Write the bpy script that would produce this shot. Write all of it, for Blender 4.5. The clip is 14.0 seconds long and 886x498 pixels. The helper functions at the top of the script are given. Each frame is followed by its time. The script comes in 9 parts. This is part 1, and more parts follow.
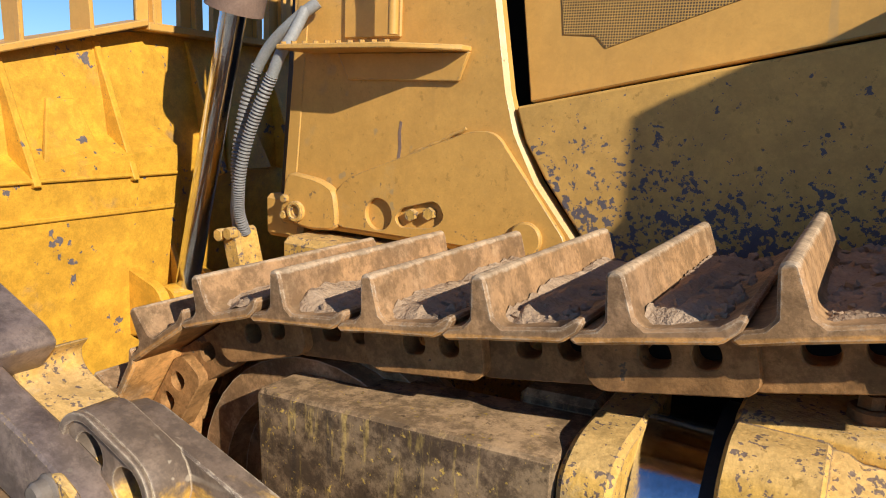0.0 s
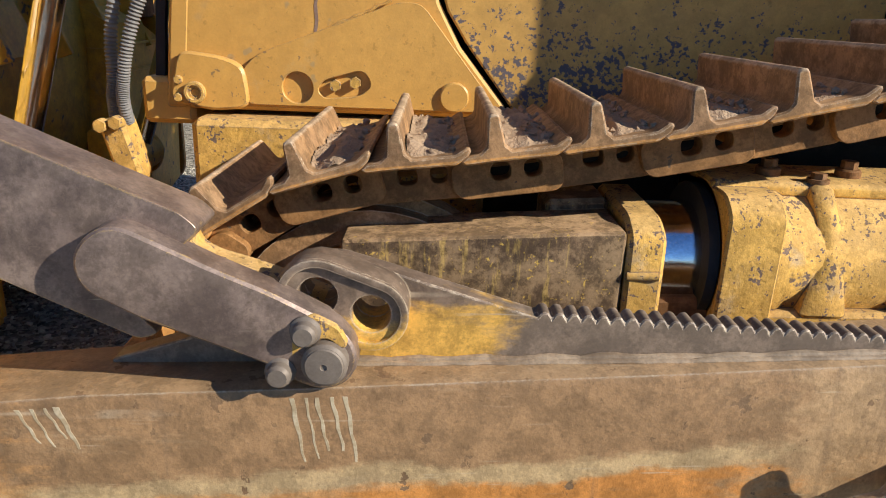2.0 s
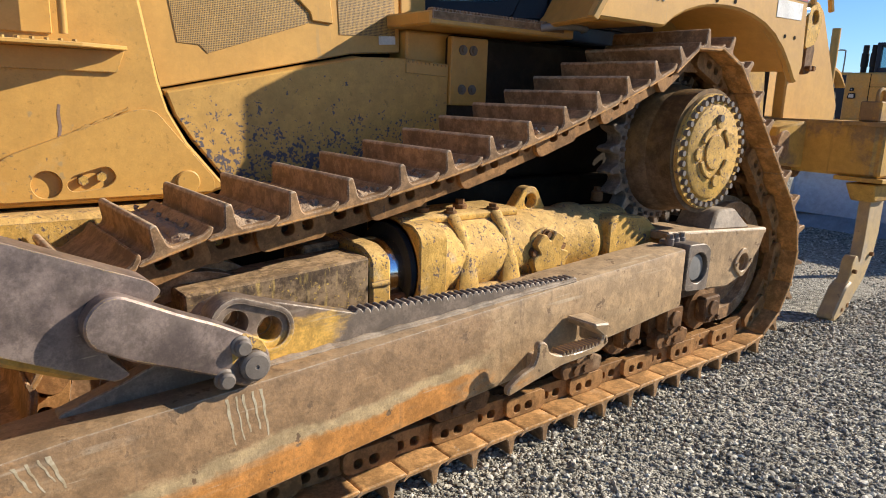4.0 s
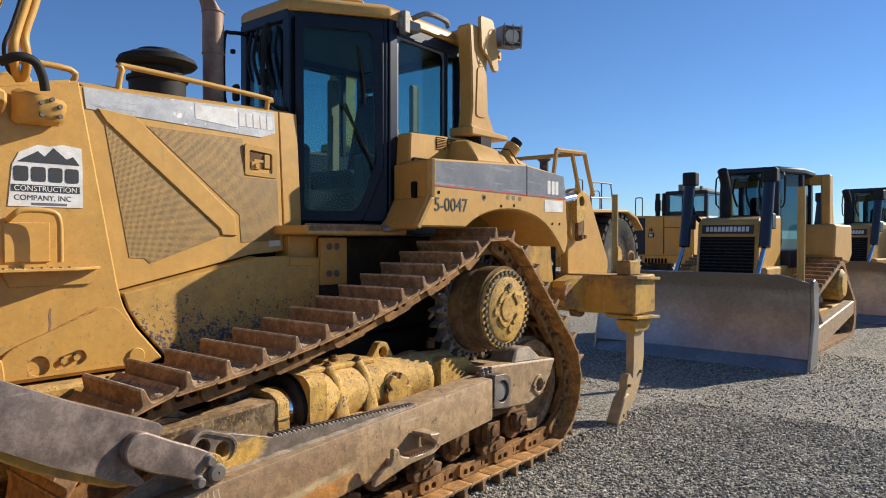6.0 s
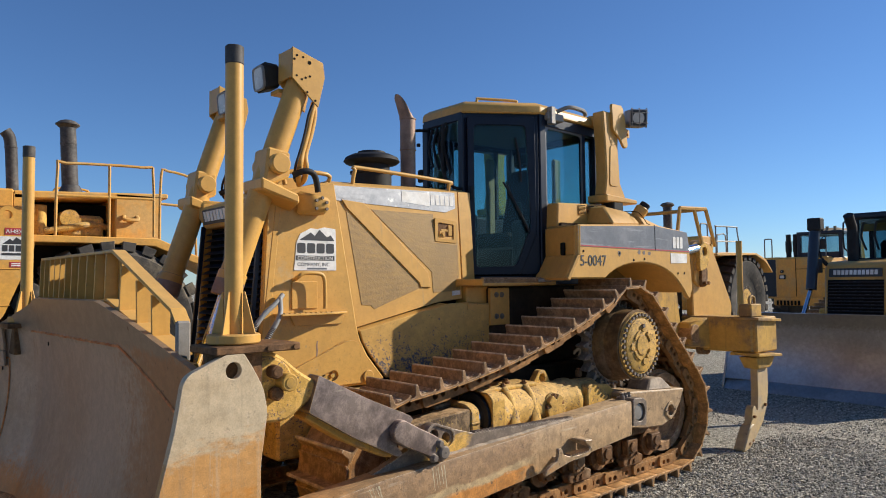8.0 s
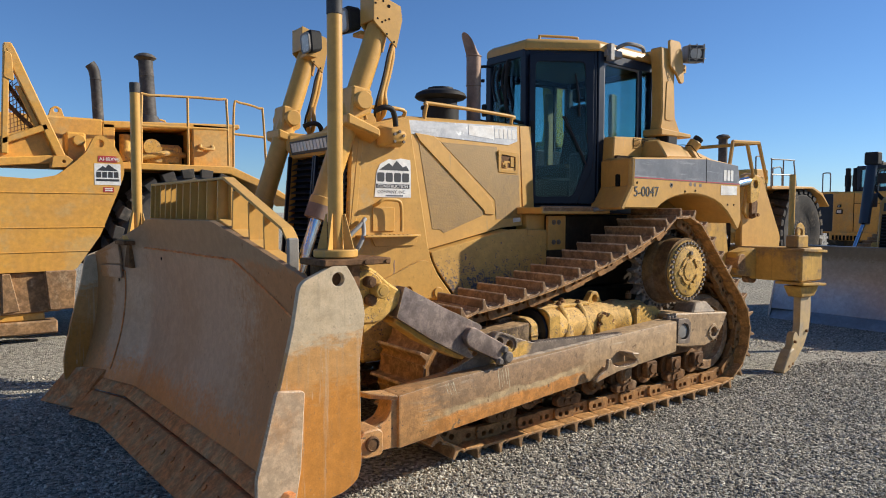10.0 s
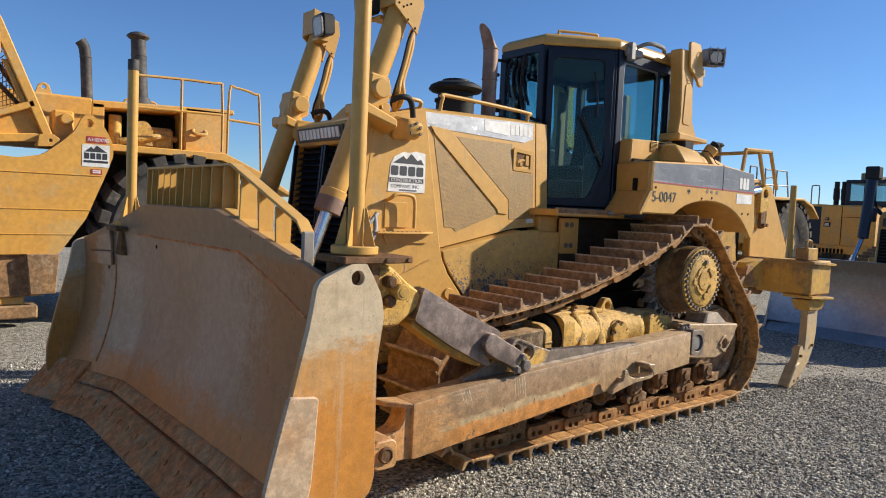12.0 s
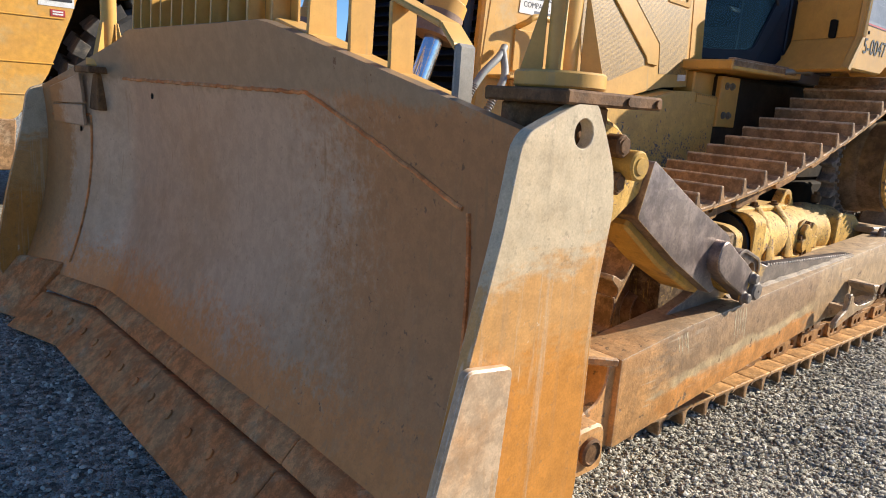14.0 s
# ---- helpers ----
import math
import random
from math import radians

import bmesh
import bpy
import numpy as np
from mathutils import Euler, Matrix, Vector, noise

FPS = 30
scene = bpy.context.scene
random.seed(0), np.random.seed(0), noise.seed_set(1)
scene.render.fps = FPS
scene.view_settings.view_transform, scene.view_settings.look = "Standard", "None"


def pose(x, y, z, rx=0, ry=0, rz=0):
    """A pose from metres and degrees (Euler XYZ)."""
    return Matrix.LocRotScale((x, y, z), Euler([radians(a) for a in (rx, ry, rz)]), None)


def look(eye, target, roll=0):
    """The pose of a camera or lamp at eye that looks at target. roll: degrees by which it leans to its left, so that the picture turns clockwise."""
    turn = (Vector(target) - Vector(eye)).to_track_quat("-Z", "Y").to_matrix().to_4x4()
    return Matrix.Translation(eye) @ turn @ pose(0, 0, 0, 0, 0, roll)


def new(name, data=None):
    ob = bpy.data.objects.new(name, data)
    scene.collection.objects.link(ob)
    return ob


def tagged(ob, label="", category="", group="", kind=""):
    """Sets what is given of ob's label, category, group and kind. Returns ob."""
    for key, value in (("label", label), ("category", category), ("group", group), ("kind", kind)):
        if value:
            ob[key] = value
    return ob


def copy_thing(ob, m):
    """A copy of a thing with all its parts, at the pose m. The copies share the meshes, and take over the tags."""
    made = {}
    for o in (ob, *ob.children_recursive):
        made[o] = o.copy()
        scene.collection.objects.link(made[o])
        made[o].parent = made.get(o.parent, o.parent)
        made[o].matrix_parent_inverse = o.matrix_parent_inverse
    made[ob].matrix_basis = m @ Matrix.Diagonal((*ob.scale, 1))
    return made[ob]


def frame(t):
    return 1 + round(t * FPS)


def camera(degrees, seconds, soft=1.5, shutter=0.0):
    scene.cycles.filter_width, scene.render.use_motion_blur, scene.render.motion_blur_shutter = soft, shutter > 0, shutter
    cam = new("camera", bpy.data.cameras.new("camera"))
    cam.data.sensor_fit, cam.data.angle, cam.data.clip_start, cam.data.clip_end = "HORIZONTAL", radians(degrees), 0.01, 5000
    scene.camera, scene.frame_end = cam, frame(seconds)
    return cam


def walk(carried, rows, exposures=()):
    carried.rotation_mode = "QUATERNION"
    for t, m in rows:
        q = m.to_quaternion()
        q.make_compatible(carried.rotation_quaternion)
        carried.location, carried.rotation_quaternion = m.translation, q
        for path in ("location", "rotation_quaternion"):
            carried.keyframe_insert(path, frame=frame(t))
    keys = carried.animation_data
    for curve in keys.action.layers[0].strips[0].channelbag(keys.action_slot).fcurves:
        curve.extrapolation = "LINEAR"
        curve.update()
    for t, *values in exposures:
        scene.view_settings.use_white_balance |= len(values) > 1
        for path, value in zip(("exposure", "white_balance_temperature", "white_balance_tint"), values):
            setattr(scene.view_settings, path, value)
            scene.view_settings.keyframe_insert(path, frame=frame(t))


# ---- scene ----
cam = camera(65.0, 14.0, soft=1.0)
PATH = [
    (0, (-1.279, -2.182, 1.41), (-2.292, -0.503, 1.018), 2.3),
    (0.5, (-1.532, -2.309, 1.376), (-2.396, -0.561, 0.93), 2.7),
    (1, (-1.738, -2.41, 1.392), (-2.367, -0.578, 0.895), 2.7),
    (1.5, (-1.891, -2.598, 1.371), (-2.21, -0.708, 0.804), 2.4),
    (2, (-2.056, -2.714, 1.333), (-2.025, -0.82, 0.692), 2.2),
    (2.5, (-2.208, -2.833, 1.321), (-1.839, -0.987, 0.645), 2.5),
    (3, (-2.438, -2.989, 1.34), (-1.765, -1.216, 0.703), 2.8),
    (3.5, (-2.679, -3.098, 1.394), (-1.717, -1.431, 0.849), 2.5),
    (4, (-2.892, -3.231, 1.446), (-1.668, -1.71, 1.014), 1.9),
    (4.2, (-2.978, -3.309, 1.449), (-1.667, -1.849, 1.061), 1.4),
    (6.3, (-3.949, -4.261, 1.755), (-2.41, -2.984, 1.762), -0.4),
    (6.5, (-4.054, -4.322, 1.765), (-2.535, -3.021, 1.801), -0.4),
    (7, (-4.335, -4.496, 1.742), (-2.873, -3.134, 1.833), -0.5),
    (7.5, (-4.654, -4.665, 1.773), (-3.275, -3.22, 1.872), -0.5),
    (8, (-4.929, -4.819, 1.777), (-3.625, -3.305, 1.871), -0.6),
    (8.5, (-5.081, -5.012, 1.761), (-3.848, -3.438, 1.809), -0.6),
    (9, (-5.23, -5.098, 1.764), (-4.041, -3.49, 1.738), -0.5),
    (9.2, (-5.284, -5.11, 1.748), (-4.105, -3.496, 1.69), -0.5),
    (11.3, (-5.414, -5.157, 1.765), (-4.171, -3.593, 1.655), 1.3),
    (11.5, (-5.417, -5.088, 1.774), (-4.174, -3.525, 1.671), 1.6),
    (12, (-5.417, -4.788, 1.748), (-4.177, -3.223, 1.635), 2.5),
    (12.5, (-5.381, -4.386, 1.664), (-4.14, -2.827, 1.493), 3.2),
    (13, (-5.298, -3.941, 1.569), (-4.046, -2.403, 1.306), 3.7),
    (13.5, (-5.12, -3.465, 1.491), (-3.852, -1.959, 1.14), 4.0),
    (14, (-5.003, -2.938, 1.443), (-3.73, -1.453, 1.026), 4.1),
]
walk(cam, [(t, look(eye, target, roll)) for t, eye, target, roll in PATH], exposures=[(0.0, 0.44), (0.5, 0.44), (2.5, 0.60), (4.0, 0.70), (6.5, 0.42), (9.0, 0.45), (11.5, 0.51), (12.5, 0.58), (13.5, 0.74), (14.0, 0.95)])

# ---- light ----
SUN_EL, SUN_AZ = radians(27.7), Vector((2.2, -1.0, 0)).normalized()
world = bpy.data.worlds.new("sky")
scene.world = world
world.use_nodes = True
wn = world.node_tree.nodes
sky = wn.new("ShaderNodeTexSky")
sky.sky_type, sky.sun_disc = "NISHITA", False
sky.sun_elevation = SUN_EL
sky.sun_rotation = math.atan2(SUN_AZ.x, SUN_AZ.y)
sky.altitude, sky.air_density, sky.dust_density, sky.ozone_density = 900, 1.0, 0.0, 6.0
tint = wn.new("ShaderNodeVectorMath")
tint.operation = "MULTIPLY"
tint.inputs[1].default_value = (0.86, 0.98, 1.12)
world.node_tree.links.new(sky.outputs[0], tint.inputs[0])
world.node_tree.links.new(tint.outputs[0], wn["Background"].inputs[0])
wn["Background"].inputs[1].default_value = 0.079
sun = new("sun", bpy.data.lights.new("sun", "SUN"))
sun.data.energy, sun.data.angle, sun.data.color = 5.0, radians(0.53), (1.0, 0.925, 0.80)
sun.matrix_world = look((SUN_AZ * math.cos(SUN_EL) + Vector((0, 0, math.sin(SUN_EL)))) * 60, (0, 0, 0))

# ---- materials ----
def material(name, a, b=None, rough=0.5, metal=0.0, scale=2.5, chip=None, chip_at=0.66, chip_scale=9.0, chip_zone=None,
             dust=None, dust_at=0.55, dust_scale=1.7, up_dust=0.0, streak=0.0, bump=0.15, bump_scale=60.0, zone=None, spec=0.5, vary=0.0,
             swipe=None, grain=0.22, spot=0.0, edge=None, edge_r=0.006, mottle=0.0, scratch=None):
    """Worn paint or metal: two tones, chipped spots, dust, run marks and a fine relief.
    zone: (axis, low, high, colour, breakup) lays a second coat between two heights with an uneven edge;
    axis 3 is the height over the push arm's underside."""
    m = bpy.data.materials.new(name)
    m.use_nodes = True
    t = m.node_tree
    N, L = t.nodes, t.links
    out = N["Principled BSDF"]
    co = N.new("ShaderNodeTexCoord").outputs["Object"]

    def math_(op, x, y=None, z=None):
        n = N.new("ShaderNodeMath")
        n.operation = op
        for i, v in enumerate((x, y, z)):
            if v is None:
                continue
            if isinstance(v, (int, float)):
                n.inputs[i].default_value = v
            else:
                L.new(v, n.inputs[i])
        return n.outputs[0]

    def noise_(s, detail=6.0, rgh=0.6, vec=None, squash=None):
        n = N.new("ShaderNodeTexNoise")
        n.inputs["Scale"].default_value, n.inputs["Detail"].default_value, n.inputs["Roughness"].default_value = s, detail, rgh
        v = vec or co
        if squash:
            mp = N.new("ShaderNodeMapping")
            mp.inputs["Scale"].default_value = squash
            L.new(v, mp.inputs[0])
            v = mp.outputs[0]
        L.new(v, n.inputs["Vector"])
        return n.outputs["Fac"]

    def ramp_(x, lo, hi):
        n = N.new("ShaderNodeMapRange")
        n.interpolation_type = "SMOOTHSTEP"
        L.new(x, n.inputs[0])
        n.inputs[1].default_value, n.inputs[2].default_value = lo, hi
        return n.outputs[0]

    def mix_(f, x, y):
        n = N.new("ShaderNodeMix")
        n.data_type = "RGBA"
        if isinstance(f, (int, float)):
            n.inputs[0].default_value = f
        else:
            L.new(f, n.inputs[0])
        for i, v in ((6, x), (7, y)):
            if isinstance(v, tuple):
                n.inputs[i].default_value = (*v[:3], 1)
            else:
                L.new(v, n.inputs[i])
        return n.outputs[2]

    if vary:
        info = N.new("ShaderNodeObjectInfo")
        add = N.new("ShaderNodeVectorMath")
        add.operation = "MULTIPLY_ADD"
        comb = N.new("ShaderNodeCombineXYZ")
        for i in range(3):
            L.new(math_("MULTIPLY", info.outputs["Random"], 17.0 + 9 * i), comb.inputs[i])
        L.new(co, add.inputs[0])
        add.inputs[1].default_value = (1, 1, 1)
        L.new(comb.outputs[0], add.inputs[2])
        co = add.outputs[0]
    b = b or tuple(c * 0.75 for c in a)
    col = mix_(ramp_(noise_(scale, 9.0, 0.68), 0.41, 0.61), a, b)
    rgh = math_("ADD", rough - 0.06, math_("MULTIPLY", noise_(scale * 6), 0.14))
    height = noise_(bump_scale, 4.0)
    sep = N.new("ShaderNodeSeparateXYZ")
    L.new(N.new("ShaderNodeTexCoord").outputs["Object"], sep.inputs[0])
    if zone:
        for ax, lo, hi, zc, brk in (zone if isinstance(zone, list) else [zone]):
            along_ = sep.outputs[ax] if ax < 3 else math_("SUBTRACT", math_("SUBTRACT", sep.outputs[2], 0.325), math_("MULTIPLY", math_("ADD", sep.outputs[0], 3.12), 0.068))
            v = math_("ADD", along_, math_("MULTIPLY", math_("SUBTRACT", noise_(2.6, 8.0, 0.7), 0.5), brk))
            v = math_("ADD", v, math_("MULTIPLY", math_("SUBTRACT", noise_(34.0, 6.0, 0.7, squash=(0.35, 1, 1)), 0.5), 1.5 * abs(hi - lo)))
            col = mix_(ramp_(v, lo * 0.8 + hi * 0.2, lo * 0.2 + hi * 0.8), col, zc)
    if streak:
        s = ramp_(noise_(5.0, 5.0, 0.6, squash=(5, 5, 0.35)), 0.55, 0.75)
        col = mix_(math_("MULTIPLY", s, streak), col, tuple(min(1, c * 0.45 + 0.02) for c in a))
    if swipe:
        s = ramp_(noise_(3.0, 7.0, 0.7, squash=swipe[1]), 0.56, 0.66)
        col = mix_(math_("MULTIPLY", s, swipe[2]), col, swipe[0])
    if dust:
        d = ramp_(noise_(dust_scale, 10.0, 0.72), dust_at - 0.06, dust_at + 0.08)
        if up_dust:
            geo = N.new("ShaderNodeNewGeometry")
            nz = N.new("ShaderNodeSeparateXYZ")
            L.new(geo.outputs["Normal"], nz.inputs[0])
            d = math_("MAXIMUM", d, math_("MULTIPLY", ramp_(nz.outputs[2], 0.45, 0.9), up_dust))
        col = mix_(math_("MULTIPLY", d, 0.8), col, dust)
        rgh = math_("ADD", rgh, math_("MULTIPLY", d, 0.25))
    if chip:
        c1 = noise_(chip_scale, 5.0, 0.62)
        c2 = noise_(chip_scale * 0.28, 3.0)
        v = math_("ADD", math_("MULTIPLY", c1, 0.62), math_("MULTIPLY", c2, 0.38))
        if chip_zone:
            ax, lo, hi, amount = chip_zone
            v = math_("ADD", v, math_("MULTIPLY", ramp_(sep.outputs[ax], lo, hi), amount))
        c = ramp_(v, chip_at, chip_at + 0.015)
        col = mix_(c, col, chip)
        height = math_("SUBTRACT", height, math_("MULTIPLY", c, 0.6))
        rgh = math_("ADD", rgh, math_("MULTIPLY", c, 0.2))
    if mottle:  # uneven rubbing and staining
        k = ramp_(noise_(14.0, 12.0, 0.8), 0.43, 0.59)
        vm = N.new("ShaderNodeVectorMath")
        vm.operation = "SCALE"
        L.new(col, vm.inputs[0])
        L.new(math_("ADD", 1.0 - mottle, math_("MULTIPLY", k, 2.0 * mottle)), vm.inputs["Scale"])
        col = vm.outputs[0]
    if scratch:  # thin drawn lines
        for sc, lo in ((22.0, 0.66), (60.0, 0.68)):
            k = math_("MULTIPLY", ramp_(noise_(sc, 2.0, 0.5, squash=scratch[1]), lo, lo + 0.06), ramp_(noise_(3.1, 4.0), 0.44, 0.58))
            col = mix_(math_("MULTIPLY", k, scratch[2]), col, scratch[0])
    if spot:  # small dark splashes
        s = ramp_(noise_(38.0, 4.0, 0.7), 0.60, 0.68)
        col = mix_(math_("MULTIPLY", s, spot), col, tuple(c * 0.35 for c in a))
    if edge:  # bare metal where corners are rubbed
        bev = N.new("ShaderNodeBevel")
        bev.samples = 4
        bev.inputs["Radius"].default_value = edge_r
        gn = N.new("ShaderNodeNewGeometry")
        dt = N.new("ShaderNodeVectorMath")
        dt.operation = "DOT_PRODUCT"
        L.new(bev.outputs[0], dt.inputs[0])
        L.new(gn.outputs["Normal"], dt.inputs[1])
        w = ramp_(math_("ADD", math_("SUBTRACT", 1.0, dt.outputs["Value"]), math_("MULTIPLY", math_("SUBTRACT", noise_(40.0, 8.0, 0.75), 0.53), 0.8)), 0.05, 0.10)
        w = math_("MULTIPLY", w, ramp_(dt.outputs["Value"], 0.9999, 0.985))
        col = mix_(w, col, edge)
        rgh = math_("SUBTRACT", rgh, math_("MULTIPLY", w, 0.12))
    if grain:
        g1 = math_("SUBTRACT", noise_(150.0, 3.0, 0.7), 0.5)
        g2 = math_("SUBTRACT", noise_(17.0, 7.0, 0.65), 0.5)
        g = math_("ADD", 1.0, math_("MULTIPLY", math_("ADD", math_("MULTIPLY", g1, 0.9), g2), grain * 3.0))
        vm = N.new("ShaderNodeVectorMath")
        vm.operation = "SCALE"
        L.new(col, vm.inputs[0])
        L.new(g, vm.inputs["Scale"])
        col = vm.outputs[0]
    L.new(col, out.inputs["Base Color"])
    L.new(rgh, out.inputs["Roughness"])
    out.inputs["Metallic"].default_value = metal
    out.inputs["Specular IOR Level"].default_value = spec
    bp = N.new("ShaderNodeBump")
    bp.inputs["Strength"].default_value, bp.inputs["Distance"].default_value = bump, 0.01
    L.new(height, bp.inputs["Height"])
    L.new(bp.outputs[0], out.inputs["Normal"])
    return m


def plain(name, colour, rough=0.5, metal=0.0, spec=0.5):
    return material(name, colour, tuple(c * 0.82 for c in colour), rough, metal, spec=spec, bump=0.05)


PRIMER = (0.12, 0.10, 0.105)
YEL = material("yellow_paint", (0.595, 0.328, 0.080), (0.545, 0.30, 0.074), 0.40, chip=PRIMER, chip_at=0.715, chip_scale=55, dust=(0.46, 0.345, 0.18), dust_at=0.74, up_dust=0.25, streak=0.14, bump=0.02, bump_scale=120, grain=0.05, spot=0.12, edge=(0.30, 0.20, 0.09), edge_r=0.005, mottle=0.04, scratch=((0.40, 0.27, 0.12), (1.2, 1.2, 0.05), 0.45), spec=0.35)
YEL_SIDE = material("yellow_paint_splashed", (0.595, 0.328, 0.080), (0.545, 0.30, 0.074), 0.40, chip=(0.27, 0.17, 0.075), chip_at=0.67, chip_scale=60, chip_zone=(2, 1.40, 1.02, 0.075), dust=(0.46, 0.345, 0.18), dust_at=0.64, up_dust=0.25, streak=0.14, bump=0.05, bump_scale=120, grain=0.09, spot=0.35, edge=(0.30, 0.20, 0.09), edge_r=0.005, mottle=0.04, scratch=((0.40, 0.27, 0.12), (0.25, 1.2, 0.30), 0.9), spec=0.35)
YEL_WORN = material("yellow_paint_chipped", (0.59, 0.335, 0.085), (0.51, 0.295, 0.08), 0.5, chip=PRIMER, chip_at=0.625, chip_scale=75, chip_zone=(2, 1.52, 1.10, 0.125), dust=(0.40, 0.30, 0.16), dust_at=0.66, bump=0.05, grain=0.10, spot=0.45, mottle=0.07, spec=0.3)
YEL_DIRT = material("yellow_paint_muddy", (0.61, 0.36, 0.085), (0.53, 0.315, 0.088), 0.6, chip=(0.17, 0.12, 0.092), chip_at=0.568, chip_scale=85, dust=(0.46, 0.34, 0.20), dust_at=0.60, dust_scale=6, up_dust=0.45, bump=0.25, bump_scale=70, spot=0.6, edge=(0.24, 0.17, 0.10), streak=0.35, mottle=0.16, spec=0.15)
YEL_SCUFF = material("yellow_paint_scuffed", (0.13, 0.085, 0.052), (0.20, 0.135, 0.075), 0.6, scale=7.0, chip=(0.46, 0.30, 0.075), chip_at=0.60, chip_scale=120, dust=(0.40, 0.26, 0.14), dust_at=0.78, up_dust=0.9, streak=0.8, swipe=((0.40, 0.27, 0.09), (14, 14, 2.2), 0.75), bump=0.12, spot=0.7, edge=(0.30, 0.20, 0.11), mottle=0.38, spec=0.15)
YEL_OLD = material("orange_yellow_paint", (0.66, 0.33, 0.055), (0.60, 0.30, 0.06), 0.5, chip=(0.30, 0.17, 0.06), chip_at=0.70, chip_scale=8, dust=(0.52, 0.33, 0.12), dust_at=0.55, streak=0.2, bump=0.06)
YEL_BACK = material("blade_back_paint", (0.60, 0.315, 0.032), (0.53, 0.275, 0.028), 0.42, chip=PRIMER, chip_at=0.605, chip_scale=22, streak=0.1, bump=0.06, spot=0.2, dust=(0.27, 0.17, 0.075), dust_at=0.62, dust_scale=2.6, mottle=0.12)
RUST = material("rusty_track_steel", (0.33, 0.19, 0.09), (0.235, 0.14, 0.075), 0.62, metal=0.05, chip=(0.50, 0.34, 0.20), chip_at=0.63, dust=(0.46, 0.32, 0.19), dust_at=0.60, dust_scale=5, up_dust=0.35, bump=0.2, bump_scale=45, vary=1, spot=0.4, edge=(0.46, 0.36, 0.27), mottle=0.28, spec=0.15)
SHOE = material("worn_shoe_steel", (0.33, 0.19, 0.09), (0.235, 0.14, 0.075), 0.62, metal=0.05, chip=(0.50, 0.34, 0.20), chip_at=0.63, dust=(0.44, 0.285, 0.15), dust_at=0.60, dust_scale=5, up_dust=0.35, bump=0.2, bump_scale=45, vary=1, spot=0.4, edge=(0.44, 0.335, 0.23), mottle=0.28, zone=[(2, -0.008, -0.014, (0.50, 0.25, 0.08), 0.004), (2, 0.066, 0.076, (0.43, 0.32, 0.215), 0.02)], spec=0.15)
LINK = material("rusty_link_iron", (0.34, 0.175, 0.065), (0.24, 0.125, 0.05), 0.6, chip=(0.10, 0.07, 0.045), chip_at=0.62, chip_scale=14, bump=0.2, vary=1, mottle=0.25, spot=0.4, spec=0.15)
# Dark rust, its tone lowered further for the shade in recesses.
RUST_DARK = material("dark_rusty_iron", (0.22, 0.11, 0.045), (0.13, 0.07, 0.035), 0.68, metal=0.0, chip=(0.38, 0.20, 0.08), chip_at=0.60, dust=(0.33, 0.22, 0.13), dust_at=0.6, bump=0.25, vary=1, spot=0.4, mottle=0.25, spec=0.15)
SHINE = material("worn_sprocket_steel", (0.30, 0.25, 0.20), (0.20, 0.145, 0.10), 0.5, metal=0.2, bump=0.2, mottle=0.25, spec=0.3)
ARM = material("muddy_push_arm", (0.295, 0.175, 0.085), (0.24, 0.142, 0.068), 0.5, scale=1.6, zone=[(3, 0.165, 0.125, (0.44, 0.31, 0.16), 0.09), (3, 0.120, 0.085, (0.53, 0.225, 0.055), 0.10), (0, -1.65, -1.15, (0.38, 0.245, 0.125), 0.5), (0, -2.65, -3.1, (0.50, 0.25, 0.085), 0.7)], swipe=((0.44, 0.325, 0.19), (0.35, 1, 3.0), 0.35), dust=(0.36, 0.25, 0.14), dust_at=0.68, dust_scale=3, up_dust=0.5, streak=0.45, bump=0.18, chip=(0.20, 0.12, 0.06), chip_at=0.60, chip_scale=24, spot=0.35, edge=(0.46, 0.37, 0.27), edge_r=0.006, mottle=0.19, scratch=((0.52, 0.42, 0.29), (0.06, 1, 1.6), 0.55))
BRACE = material("scraped_grey_steel", (0.30, 0.225, 0.185), (0.185, 0.137, 0.118), 0.40, metal=0.5, swipe=((0.26, 0.20, 0.155), (0.4, 1, 3.5), 0.45), chip=(0.60, 0.37, 0.09), chip_at=0.68, chip_scale=16, dust=(0.36, 0.26, 0.17), dust_at=0.70, bump=0.06, spot=0.3, edge=(0.56, 0.38, 0.16), edge_r=0.006, mottle=0.22, scratch=((0.40, 0.33, 0.25), (0.10, 0.6, 0.9), 0.9), scale=5.0)
GUSSET = material("gusset_steel", (0.19, 0.135, 0.095), (0.14, 0.098, 0.07), 0.52, metal=0.08, zone=[(2, 0.86, 0.78, (0.62, 0.36, 0.075), 0.16), (0, -1.98, -1.86, (0.20, 0.15, 0.11), 0.22), (0, -2.24, -2.30, (0.20, 0.15, 0.11), 0.08)], dust=(0.36, 0.28, 0.19), dust_at=0.66, bump=0.06, spot=0.3, edge=(0.52, 0.42, 0.30), edge_r=0.006, mottle=0.25, scratch=((0.44, 0.36, 0.26), (0.07, 1, 1.2), 0.7))
